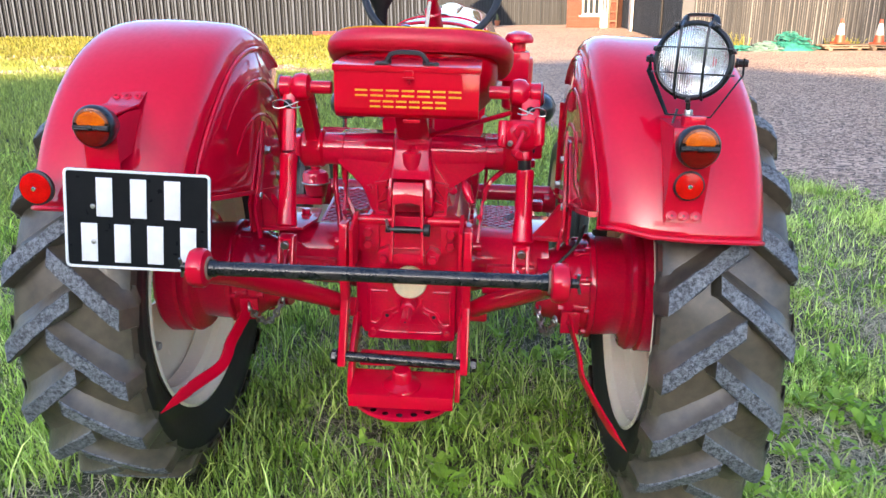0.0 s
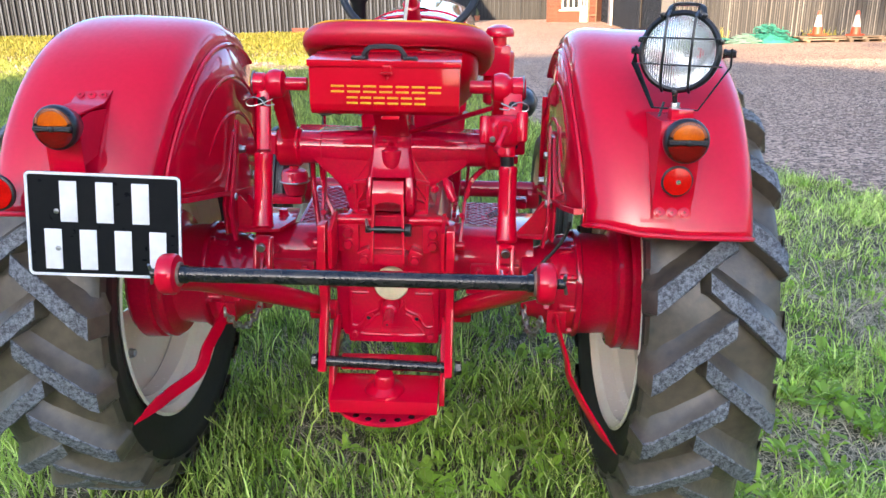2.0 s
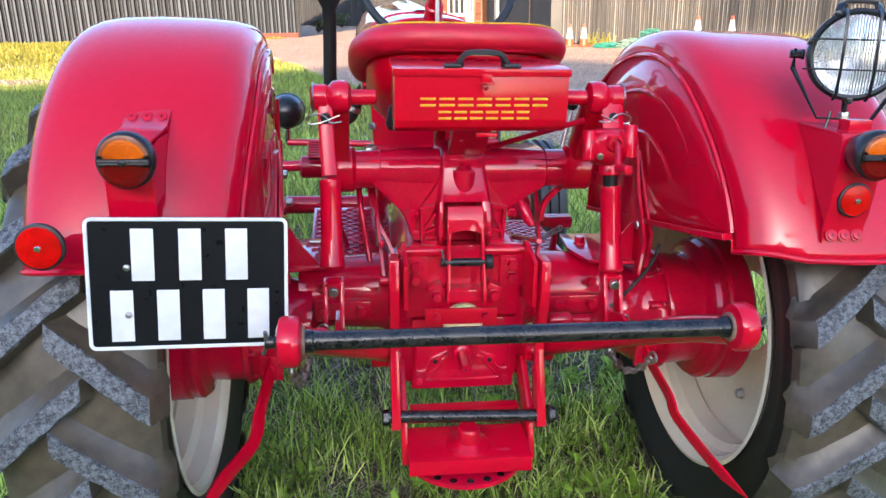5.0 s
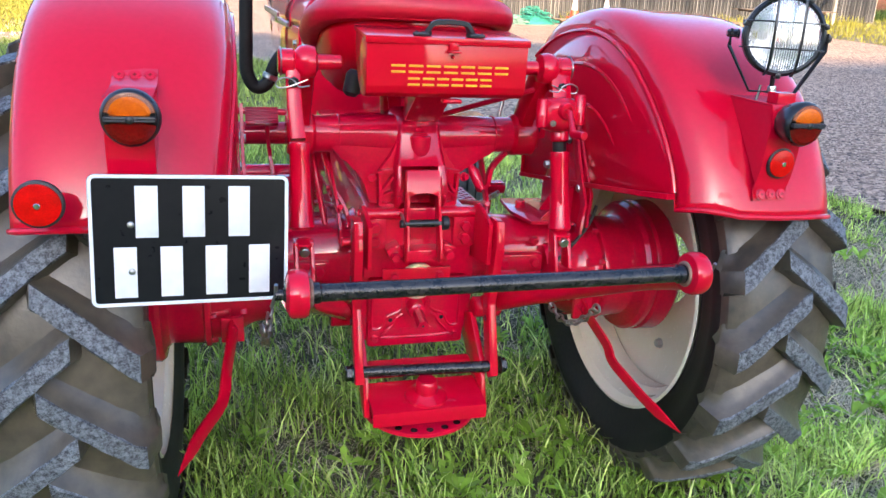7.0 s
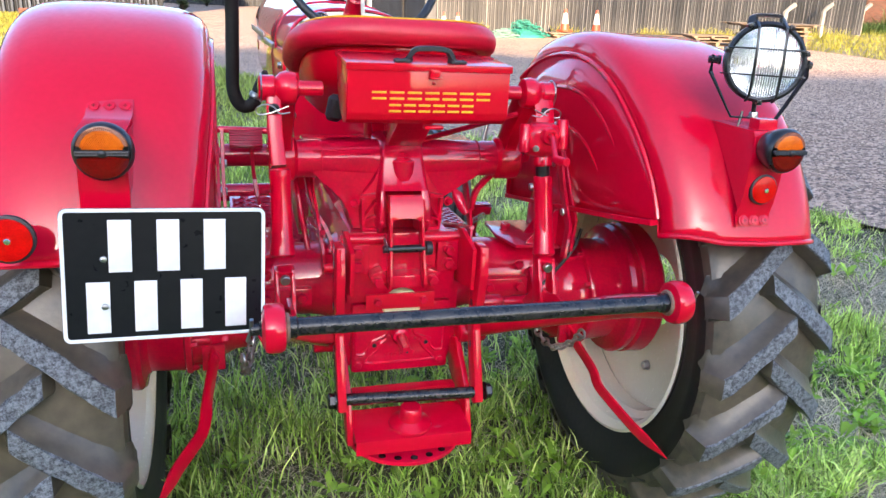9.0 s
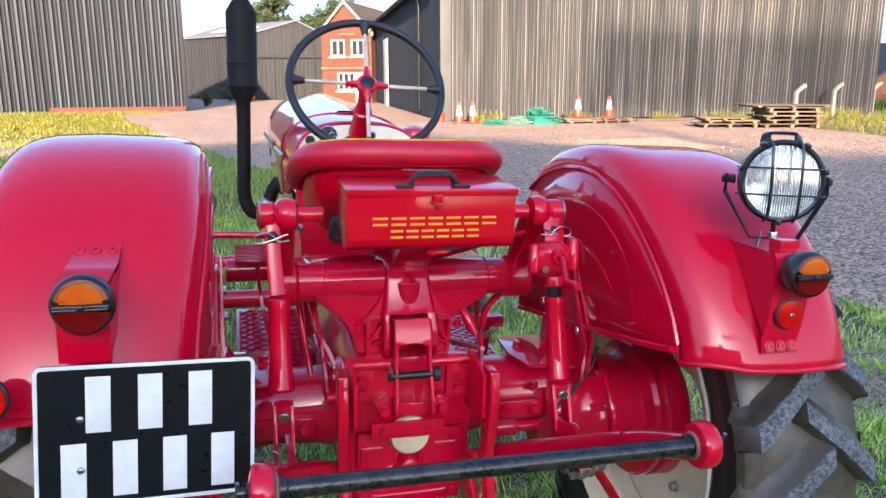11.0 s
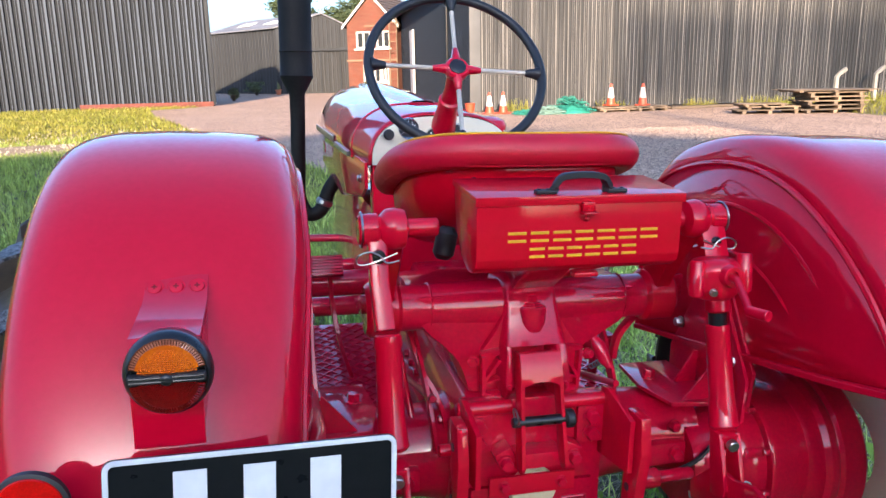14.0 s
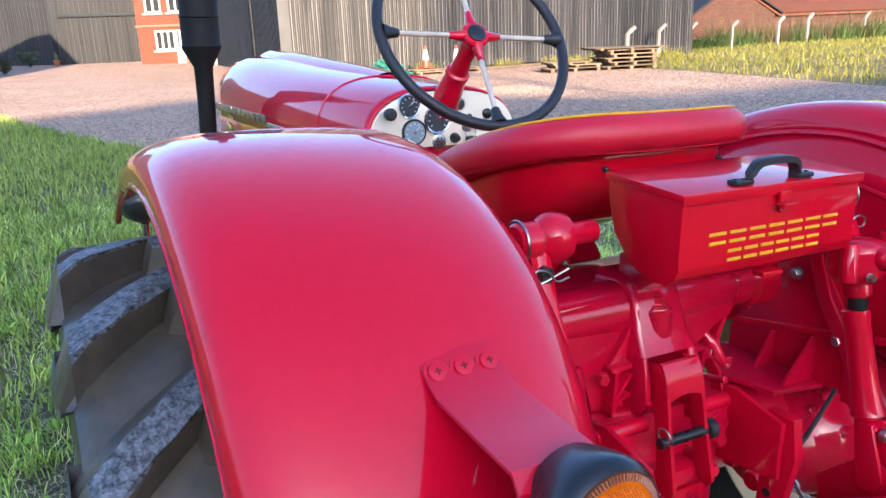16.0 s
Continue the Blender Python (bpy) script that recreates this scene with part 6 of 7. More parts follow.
def blades(name, n, xr, yr, h, w, mat, label, seed, keep=None, lean=0.5, bias=1.0, clump=0.0):
    """One mesh of n bent grass blades on a stretch of ground."""
    rng = np.random.default_rng(seed)
    x = rng.uniform(*xr, n)
    y = yr[0] + (yr[1] - yr[0]) * rng.uniform(0, 1, n) ** bias
    if clump:
        cx, cy = rng.uniform(*xr, n // 14 + 1), yr[0] + (yr[1] - yr[0]) * rng.uniform(0, 1, n // 14 + 1) ** bias
        k = rng.integers(0, len(cx), n)
        pick = rng.uniform(0, 1, n) < clump
        x = np.where(pick, cx[k] + rng.normal(0, 0.028, n), x)
        y = np.where(pick, cy[k] + rng.normal(0, 0.028, n), y)
    if keep is not None:
        ok = keep(x, y)
        x, y = x[ok], y[ok]
    n = len(x)
    patch = 0.5 + 0.5 * np.sin(x * 1.9 + 1.3 * np.sin(y * 1.4)) * np.cos(y * 1.6 + np.sin(x * 2.3))
    hh = (h[0] + (h[1] - h[0]) * rng.uniform(0, 1, n) ** 1.6) * (0.6 + 0.55 * patch)
    a = rng.uniform(0, 2 * np.pi, n)
    ln = hh * lean * rng.uniform(0.2, 1.6, n)
    b = rng.uniform(0, 2 * np.pi, n)
    ww = w * rng.uniform(0.6, 1.3, n)
    dx, dy, sx, sy = np.cos(a) * ln, np.sin(a) * ln, np.cos(b) * ww / 2, np.sin(b) * ww / 2
    z0 = dip(x, y) - 0.001
    v = np.empty((n, 7, 3))
    for j, (f, g, t) in enumerate(((0, -1, 0), (0, 1, 0), (0.18, -0.95, 0.4), (0.18, 0.95, 0.4), (0.55, -0.65, 0.78), (0.55, 0.65, 0.78), (1, 0, 1))):
        drop = 1 - 0.18 * f * f * np.minimum(ln / hh, 1.5)
        v[:, j] = np.stack([x + dx * f + sx * g, y + dy * f + sy * g, z0 + hh * t * drop], 1)
    faces = np.arange(n)[:, None] * 7
    quads = np.concatenate([faces + [0, 1, 3, 2], faces + [2, 3, 5, 4]]).tolist()
    tris = (faces + [4, 5, 6]).tolist()
    me = bpy.data.meshes.new(name)
    me.from_pydata(v.reshape(-1, 3).tolist(), [], quads + tris)
    me.materials.append(mat)
    me.shade_smooth()
    return tagged(new(name, me), label, "grass", "", "stuff")


def off_yard(x, y):
    ok = ~inside(YARD, x, y)
    for s in (-1, 1):                       # not inside the tyres' footprint
        ok &= ~((np.abs(x - s * 0.70) < 0.10) & (np.abs(y - AXLE_Y) < 0.22))
    return ok


def off_bare(x, y):
    return ~inside(YARD, x, y) & ~(inside(EARTH, x, y) & (np.sin(x * 1.7 + np.sin(y * 2.3)) * np.sin(y * 1.6) < 0.25)) & ~((y > 36.9) & (x < -2.7))


def straw_patch(x, y):
    """How far inside the worn dry patches a place lies (below 1: inside)."""
    a = np.hypot((x - 1.30) / 0.34, (y - 2.22) / 0.26)
    c = np.hypot((x - 1.02) / 0.14, (y - 2.55) / 0.45)
    d = np.hypot((x - 2.35) / 0.6, (y - 3.2) / 0.4)
    e = np.hypot((x - 1.28) / 0.26, (y - 1.74) / 0.14)
    return np.minimum(np.minimum(np.minimum(a, c), d), e) + 0.4 * np.sin(9 * x) * np.cos(8 * y) + 0.15 * np.sin(23 * x + 17 * y)


def worn(x, y):
    """Uneven thin places in the turf, above 0 where the thatch shows."""
    v = np.sin(4.1 * x + 1.7 * np.sin(3.3 * y)) * np.cos(3.7 * y + 1.9 * np.sin(2.9 * x)) + 0.5 * np.sin(11 * x + 2 * np.sin(9 * y)) * np.cos(10 * y + x)
    return v - 0.38 + 0.5 * np.clip((x - 0.8) / 0.6, 0, 1)


def lush(x, y):
    pick = np.sin(x * 173.0 + y * 91.0)
    return off_yard(x, y) & ((straw_patch(x, y) > 1) | (pick > 0.992)) & ((worn(x, y) < 0) | (pick > 0.84))


NEAR = ((-2.7, 3.6), (1.3, 8.0))
blades("grass", 115000, *NEAR, (0.035, 0.15), 0.0056, GRASS, "lush green grass round the tractor", 1, lush, 0.55, 1.9, 0.8)
blades("young_grass", 42000, *NEAR, (0.05, 0.17), 0.0050, GRASS_GOLD, "bright young grass among the rest", 2, lush, 0.6, 1.9, 0.85)
blades("sunny_tufts", 60000, (0.85, 3.6), (1.3, 5.5), (0.03, 0.11), 0.0048, GRASS_GOLD, "yellow-green tufts beside the tyre", 17, lush, 1.2, 1.5, 0.8)
blades("short_grass", 40000, *NEAR, (0.015, 0.05), 0.0048, GRASS, "short green grass between the tufts", 16, lush, 0.9, 1.7, 0.4)
blades("dry_patch", 42000, (0.75, 2.9), (1.3, 4.4), (0.018, 0.045), 0.0030, GRASS_DRY, "dry thatch patch beside the tyre", 13, lambda x, y: off_yard(x, y) & (straw_patch(x, y) < 1.15), 3.4)
blades("dry_grass", 140000, *NEAR, (0.014, 0.042), 0.0026, GRASS_DRY, "dry thatch between the blades", 3, lambda x, y: off_yard(x, y) & (worn(x, y) > -0.9), 3.0, 1.6)
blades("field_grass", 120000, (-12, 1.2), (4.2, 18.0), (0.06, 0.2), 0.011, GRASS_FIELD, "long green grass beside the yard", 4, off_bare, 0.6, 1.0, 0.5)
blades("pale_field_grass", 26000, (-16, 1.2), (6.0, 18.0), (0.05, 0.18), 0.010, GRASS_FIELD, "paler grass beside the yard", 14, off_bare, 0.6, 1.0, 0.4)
blades("sunny_grass", 80000, (-30, -1.5), (16.5, 36.8), (0.05, 0.18), 0.03, GRASS_FAR, "sunlit yellow-green grass before the shed", 5, off_bare, 0.6)
blades("straw", 14000, (-18, -2.2), (14.4, 21.5), (0.02, 0.10), 0.02, GRASS_DRY, "straw on bare earth", 6, None, 1.2)
blades("verge_grass", 44000, (12.4, 44), (1, 29.5), (0.06, 0.26), 0.02, GRASS_FAR, "sunlit grass verge beyond the gravel", 7, lambda x, y: off_bare(x, y) & ~((y > 24.2) & (x < 23.6)), 0.6)
blades("tall_weeds", 7000, (29.5, 47), (28.0, 30.6), (0.3, 1.15), 0.035, WEED_FAR, "tall green weeds along the fence", 8, lambda x, y: np.sin(x * 1.7) + np.sin(x * 4.1) * 0.5 + 0.12 * (x - 31) > 0, 0.5)
blades("low_weeds", 2600, (24.4, 30), (27.6, 30.4), (0.2, 0.6), 0.03, WEED_FAR, "low green weeds at the foot of the brick wall", 15, None, 0.6)
blades("dead_stalks", 2600, (29.5, 47), (28.2, 30.6), (0.8, 2.0), 0.014, STALK, "tall dead stalks along the fence", 9, None, 0.25)
blades("yard_edge_grass", 2500, (6.1, 22.2), (24.2, 24.8), (0.1, 0.5), 0.015, GRASS_FAR, "stray grass at the foot of the shed", 10, lambda x, y: (np.sin(x * 1.9) > 0.55) | (x > 15.5), 0.4)
blades("back_grass", 90000, (-9, 6), (-7, 1.5), (0.05, 0.14), 0.014, GRASS, "grass behind the tractor", 12, lambda x, y: ~inside(YARD, x, y), 0.8, 1.0, 0.5)
blades("side_grass", 40000, (-9, -2.4), (1.0, 6.5), (0.05, 0.15), 0.012, GRASS, "grass beside the tractor", 18, None, 0.8, 1.0, 0.5)


def weeds(n, seed):
    """Rosettes of broad leaves, all one mesh."""
    rng = random.Random(seed)
    verts, faces = [], []
    spots = [(rng.uniform(-0.1, 1.9), rng.uniform(1.5, 2.9)) for _ in range(n // 2)] + [(rng.uniform(-2.2, 3.0), rng.uniform(1.5, 5.5)) for _ in range(n // 2)]
    for x, y in spots:
        if 0.57 < abs(x) < 0.84 and 1.95 < y < 2.45:
            continue
        z0 = rng.uniform(0.0, 0.03) + float(dip(x, y))
        grown = rng.choice((0.5, 0.65, 0.8, 1.0))
        for k in range(rng.randint(5, 9)):
            a, L, w = rng.uniform(0, 6.28), grown * rng.uniform(0.05, 0.09), grown * rng.uniform(0.008, 0.015)
            rise = rng.uniform(0.2, 1.4)
            d, sd = Vector((math.cos(a), math.sin(a), rise)).normalized(), Vector((-math.sin(a), math.cos(a), 0))
            p = Vector((x + rng.gauss(0, 0.008), y + rng.gauss(0, 0.008), z0))
            row = [p, p + d * L * 0.35 + sd * w * 0.7 + Vector((0, 0, 0.004)), p + d * L * 0.35 - sd * w * 0.7 + Vector((0, 0, 0.004)), p + d * L * 0.4,
                   p + d * L * 0.7 + sd * w, p + d * L * 0.7 - sd * w, p + d * L * 0.72 - Vector((0, 0, 0.003)), p + d * L - Vector((0, 0, 0.012))]
            i = len(verts)
            verts.extend(tuple(q) for q in row)
            faces += [(i, i + 1, i + 3), (i, i + 3, i + 2), (i + 1, i + 4, i + 6, i + 3), (i + 3, i + 6, i + 5, i + 2), (i + 4, i + 7, i + 6), (i + 6, i + 7, i + 5)]
    me = bpy.data.meshes.new("weeds")
    me.from_pydata(verts, [], faces)
    me.materials.append(WEED); me.shade_smooth()
    tagged(new("weeds", me), "broad-leaved weeds and dandelions in the grass", "weeds", "", "stuff")


weeds(1000, 5)


def stones(n, seed):
    rng = np.random.default_rng(seed)
    x, y = rng.uniform(-0.5, 9, n * 3), 3.2 + rng.uniform(0, 1, n * 3) ** 1.6 * 13
    ok = inside(YARD, x, y)
    x, y = x[ok][:n], y[ok][:n]
    base = np.array([(1, 0, 0), (-1, 0, 0), (0, 1, 0), (0, -1, 0), (0, 0, 1), (0, 0, -0.6)])
    tri = np.array([(0, 2, 4), (2, 1, 4), (1, 3, 4), (3, 0, 4), (2, 0, 5), (1, 2, 5), (3, 1, 5), (0, 3, 5)])
    m = len(x)
    size = rng.uniform(0.007, 0.018, m)[:, None, None] * rng.uniform(0.7, 1.2, (m, 6, 1))
    v = base[None] * size * np.array([1, 1, 0.7])
    a = rng.uniform(0, 6.28, m)
    c, s_ = np.cos(a)[:, None], np.sin(a)[:, None]
    v = np.stack([v[..., 0] * c - v[..., 1] * s_ + x[:, None], v[..., 0] * s_ + v[..., 1] * c + y[:, None], v[..., 2] + 0.022], -1)
    faces = (np.arange(m)[:, None, None] * 6 + tri[None]).reshape(-1, 3)
    me = bpy.data.meshes.new("loose_stones")
    me.from_pydata(v.reshape(-1, 3).tolist(), [], faces.tolist())
    me.materials.append(STONE)
    tagged(new("loose_stones", me), "loose gravel stones lying on the yard", "gravel", "", "stuff")


stones(30000, 8)

# ---- buildings ----
def ribbed_wall(name, p, q, z0, top, mat, parent, pitch=0.25, depth=0.035, crown=None, label="", thick=0.12, uneven=0.0):
    """Upright profiled steel cladding from p to q, outside to the right of that line; top(t) gives its height; crown is
    the lighter colour that paints the light onto the ribs.
    """
    p, q = Vector((*p, 0)), Vector((*q, 0))
    d = (q - p).normalized()
    out = Vector((d.y, -d.x, 0))
    L = (q - p).length
    rng = random.Random(int(L * 100))
    verts, faces, tone = [], [], []
    def upright(s_, o):
        b = p + d * s_ + out * o
        verts.extend([(b.x, b.y, z0), (b.x, b.y, top(min(max(s_ / L, 0), 1)))])
        return len(verts) - 2
    last, s0 = upright(0, 0), 0.0
    while s0 + pitch < L:
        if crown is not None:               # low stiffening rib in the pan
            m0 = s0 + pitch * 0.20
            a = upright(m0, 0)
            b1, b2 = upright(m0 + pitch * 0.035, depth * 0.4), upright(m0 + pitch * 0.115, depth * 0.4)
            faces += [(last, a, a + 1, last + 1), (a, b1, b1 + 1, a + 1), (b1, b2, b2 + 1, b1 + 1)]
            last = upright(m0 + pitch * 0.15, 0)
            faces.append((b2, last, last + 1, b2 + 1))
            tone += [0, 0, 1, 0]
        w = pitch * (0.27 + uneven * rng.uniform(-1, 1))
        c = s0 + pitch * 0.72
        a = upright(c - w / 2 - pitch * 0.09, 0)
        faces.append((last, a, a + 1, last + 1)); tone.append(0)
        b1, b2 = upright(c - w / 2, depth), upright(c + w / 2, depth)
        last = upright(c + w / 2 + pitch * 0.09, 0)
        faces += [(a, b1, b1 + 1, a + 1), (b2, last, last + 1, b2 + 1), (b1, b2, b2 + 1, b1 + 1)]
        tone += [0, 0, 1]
        s0 += pitch
    end = upright(L, 0)
    faces.append((last, end, end + 1, last + 1)); tone.append(0)
    i0 = len(verts)
    for t in (0, 0.5, 1):
        b = p + d * L * t - out * thick
        verts += [(b.x, b.y, z0), (b.x, b.y, top(t))]
    faces += [(i0, i0 + 1, i0 + 3, i0 + 2), (i0 + 2, i0 + 3, i0 + 5, i0 + 4), (0, 1, i0 + 1, i0), (end, i0 + 4, i0 + 5, end + 1)]
    tone += [0] * 4
    me = bpy.data.meshes.new(name)
    me.from_pydata(verts, [], faces)
    # pans get the dark sheet colour, rib faces the painted-in light tone
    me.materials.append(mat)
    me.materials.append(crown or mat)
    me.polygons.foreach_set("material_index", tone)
    ob = new(name, me)
    if parent:
        ob.parent = parent
        ob.matrix_parent_inverse = Matrix.Translation(parent.location).inverted()
    return tagged(ob, label)


def slab(name, corners, thick, mat, parent, label=""):
    """A sloping sheet on four corners with a thickness."""
    bm = B()
    top = [bm.verts.new(c) for c in corners]
    bot = [bm.verts.new((c[0], c[1], c[2] - thick)) for c in corners]
    bm.faces.new(top); bm.faces.new(bot[::-1])
    for k in range(4):
        bm.faces.new((top[k], bot[k], bot[(k + 1) % 4], top[(k + 1) % 4]))
    return part(name, bm, mat, parent, label)


# long dark shed on the left
LS = thing("long_shed", (-30, 41, 0), "long anthracite shed clad in ribbed steel sheets", "shed")
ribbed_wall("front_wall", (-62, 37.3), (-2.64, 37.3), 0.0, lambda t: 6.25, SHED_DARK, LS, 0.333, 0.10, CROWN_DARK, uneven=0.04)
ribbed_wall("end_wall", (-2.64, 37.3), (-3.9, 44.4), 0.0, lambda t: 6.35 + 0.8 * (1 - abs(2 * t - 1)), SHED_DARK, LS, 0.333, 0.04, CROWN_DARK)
ribbed_wall("back_wall", (-3.9, 44.4), (-62, 44.4), 0.0, lambda t: 6.35, SHED_DARK, LS, 1.0, 0.04)
part("plinth", box(B(), (-5.45, 37.24, 0.06), (5.6, 0.22, 0.34), bevel=0.01), PLINTH, LS, "low dull red plinth")
part("eaves_trim", box(B(), (-32.2, 37.22, 6.30), (59.6, 0.16, 0.24), bevel=0.02), TRIM_DARK, LS)
part("corner_trim", box(B(), (-2.63, 37.27, 3.15), (0.18, 0.18, 6.1), bevel=0.01), TRIM_DARK, LS)
slab("roof", [(-62.4, 37.1, 6.5), (-2.6, 37.1, 6.5), (-3.2, 40.85, 7.3), (-62.4, 40.85, 7.3)], 0.1, ROOF_GREY, LS)
slab("roof", [(-62.4, 40.85, 7.3), (-3.2, 40.85, 7.3), (-3.8, 44.6, 6.5), (-62.4, 44.6, 6.5)], 0.1, ROOF_GREY, LS)

# big shed on the right, its gable end to the yard
C0 = Vector((6.07, 24.95))
U, V = Vector((0.9985, 0.02)).normalized(), Vector((0.085, 0.996)).normalized()
E0, E1 = C0 + U * 17.5, C0 + V * 27.0
BS = thing("big_shed", (12, 30, 0), "big grey shed clad in ribbed steel with a dark side wall", "shed")
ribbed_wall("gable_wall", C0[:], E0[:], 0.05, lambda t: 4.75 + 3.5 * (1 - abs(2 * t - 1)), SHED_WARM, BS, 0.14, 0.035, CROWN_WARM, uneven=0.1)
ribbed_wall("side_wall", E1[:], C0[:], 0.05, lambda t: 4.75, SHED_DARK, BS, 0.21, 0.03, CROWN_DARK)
part("corner_trim", box(B(), (C0.x + 0.14, C0.y - 0.035, 2.38), (0.36, 0.06, 4.7), (0, 0, 1), bevel=0.01), TRIM_LIGHT, BS, "pale corner flashing")
m_ = (C0 + E0) / 2
slab("roof", [(C0.x - 0.35, C0.y - 0.2, 4.73), (m_.x, m_.y - 0.2, 8.45), (m_.x + V.x * 27, m_.y + V.y * 27, 8.45), (E1.x - 0.35, E1.y, 4.73)], 0.1, ROOF_GREY, BS)
slab("roof", [(m_.x, m_.y - 0.2, 8.45), (E0.x + 0.3, E0.y - 0.2, 4.73), (E0.x + V.x * 27 + 0.3, E0.y + V.y * 27, 4.73), (m_.x + V.x * 27, m_.y + V.y * 27, 8.45)], 0.1, ROOF_GREY, BS)
g0 = C0 + V * 27
part("gutter", sweep(B(), [(C0.x - 0.3, C0.y - 0.1, 4.66), (g0.x - 0.3, g0.y, 4.66)], 0.075, 8), TRIM_DARK, BS)
dp = C0 + V * 4.2
part("downpipe", sweep(B(), [(dp.x - 0.12, dp.y, 4.65), (dp.x - 0.12, dp.y, 0.25)], 0.05, 10), BLACK, BS, "black downpipe")
d0 = C0 + V * 15.5
part("side_door", box(B(), (d0.x - 0.08, d0.y + 0.8, 1.75), (0.1, 1.5, 3.45), (0, 0, -4.9), bevel=0.02), WHITE_FRAME, BS, "tall white door in the side wall")
part("bucket", lathe(B(), (C0.x - 0.12, C0.y - 0.32, 0.02), (0, 0, 1), [(0.13, 0), (0.16, 0.28), (0.165, 0.3)], 20), CONE_ORANGE, BS)

# shed at the back of the yard
K0 = Vector((0.8, 58.0))
KF, KS = Vector((0.97, -0.20)).normalized(), Vector((-0.55, 0.83)).normalized()
K1, K2 = K0 + KF * 5.0, K0 + KS * 9.5
KA = K0 + KF * 3.2
KB = thing("far_shed", (2, 60, 0), "grey gabled steel shed with a sliding door", "shed")
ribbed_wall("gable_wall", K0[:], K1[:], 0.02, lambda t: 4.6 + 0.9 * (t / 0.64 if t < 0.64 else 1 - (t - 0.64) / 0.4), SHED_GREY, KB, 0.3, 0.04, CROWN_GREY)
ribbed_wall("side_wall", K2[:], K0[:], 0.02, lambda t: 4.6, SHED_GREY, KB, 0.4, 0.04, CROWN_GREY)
slab("roof", [(K0.x - 0.2, K0.y - 0.2, 4.65), (KA.x, KA.y - 0.2, 5.58), (KA.x + KS.x * 9.5, KA.y + KS.y * 9.5, 5.58), (K2.x - 0.2, K2.y, 4.65)], 0.08, ROOF_GREY, KB)
slab("roof", [(KA.x, KA.y - 0.2, 5.58), (K1.x + 0.2, K1.y - 0.2, 4.62), (K1.x + KS.x * 9.5, K1.y + KS.y * 9.5, 4.62), (KA.x + KS.x * 9.5, KA.y + KS.y * 9.5, 5.58)], 0.08, ROOF_GREY, KB)
ka = math.degrees(math.atan2(KF.y, KF.x))
kp = K0 + KF * 2.75
part("door_rail", box(B(), (kp.x, kp.y - 0.12, 3.05), (4.8, 0.1, 0.2), (0, 0, ka), bevel=0.02), TRIM_DARK, KB)
part("corner_trim", box(B(), (K0.x, K0.y - 0.05, 2.3), (0.3, 0.1, 4.55), (0, 0, ka), bevel=0.01), TRIM_DARK, KB)
for t in (1.5, 3.0, 4.4):
    kq = K0 + KF * t
    part("door_seam", box(B(), (kq.x, kq.y - 0.08, 1.52), (0.08, 0.08, 3.0), (0, 0, ka)), TRIM_DARK, KB)
for t in (2.5, 6.0):
    kq = K0 + KS * t + KF * 1.3
    part("roof_light", box(B(), (kq.x, kq.y, 5.12), (0.9, 1.5, 0.03), (0, -18, 35)), PLATE_WHITE, KB)


def brick_wall_material(name, colour, second, joint):
    """Courses of brick with mortar joints, for walls too far off to tell the bricks singly."""
    m = bpy.data.materials.new(name)
    m.use_nodes = True
    n, l = m.node_tree.nodes, m.node_tree.links
    co, mp, br = n.new("ShaderNodeTexCoord"), n.new("ShaderNodeMapping"), n.new("ShaderNodeTexBrick")
    mp.inputs["Rotation"].default_value = (radians(90), 0, 0)
    l.new(co.outputs["Object"], mp.inputs[0]); l.new(mp.outputs[0], br.inputs["Vector"])
    br.inputs["Scale"].default_value = 1.0
    br.inputs["Brick Width"].default_value, br.inputs["Row Height"].default_value = 0.225, 0.075
    br.inputs["Mortar Size"].default_value = 0.008
    br.inputs["Color1"].default_value, br.inputs["Color2"].default_value = (*colour, 1), (*second, 1)
    br.inputs["Mortar"].default_value = (*joint, 1)
    nz = n.new("ShaderNodeTexNoise"); nz.inputs["Scale"].default_value = 1.2
    l.new(co.outputs["Object"], nz.inputs["Vector"])
    hs, mr = n.new("ShaderNodeHueSaturation"), n.new("ShaderNodeMapRange")
    mr.inputs["To Min"].default_value, mr.inputs["To Max"].default_value = 0.7, 1.25
    l.new(nz.outputs["Fac"], mr.inputs[0]); l.new(mr.outputs[0], hs.inputs["Value"]); l.new(br.outputs[0], hs.inputs["Color"])
    b = n["Principled BSDF"]
    l.new(hs.outputs[0], b.inputs["Base Color"]); b.inputs["Roughness"].default_value = 0.9
    return m


WALL_BRICK = brick_wall_material("house_brick", (0.11, 0.023, 0.010), (0.08, 0.016, 0.008), (0.14, 0.085, 0.06))
OLD_BRICK = brick_wall_material("old_brick", (0.07, 0.021, 0.011), (0.035, 0.012, 0.008), (0.05, 0.035, 0.025))

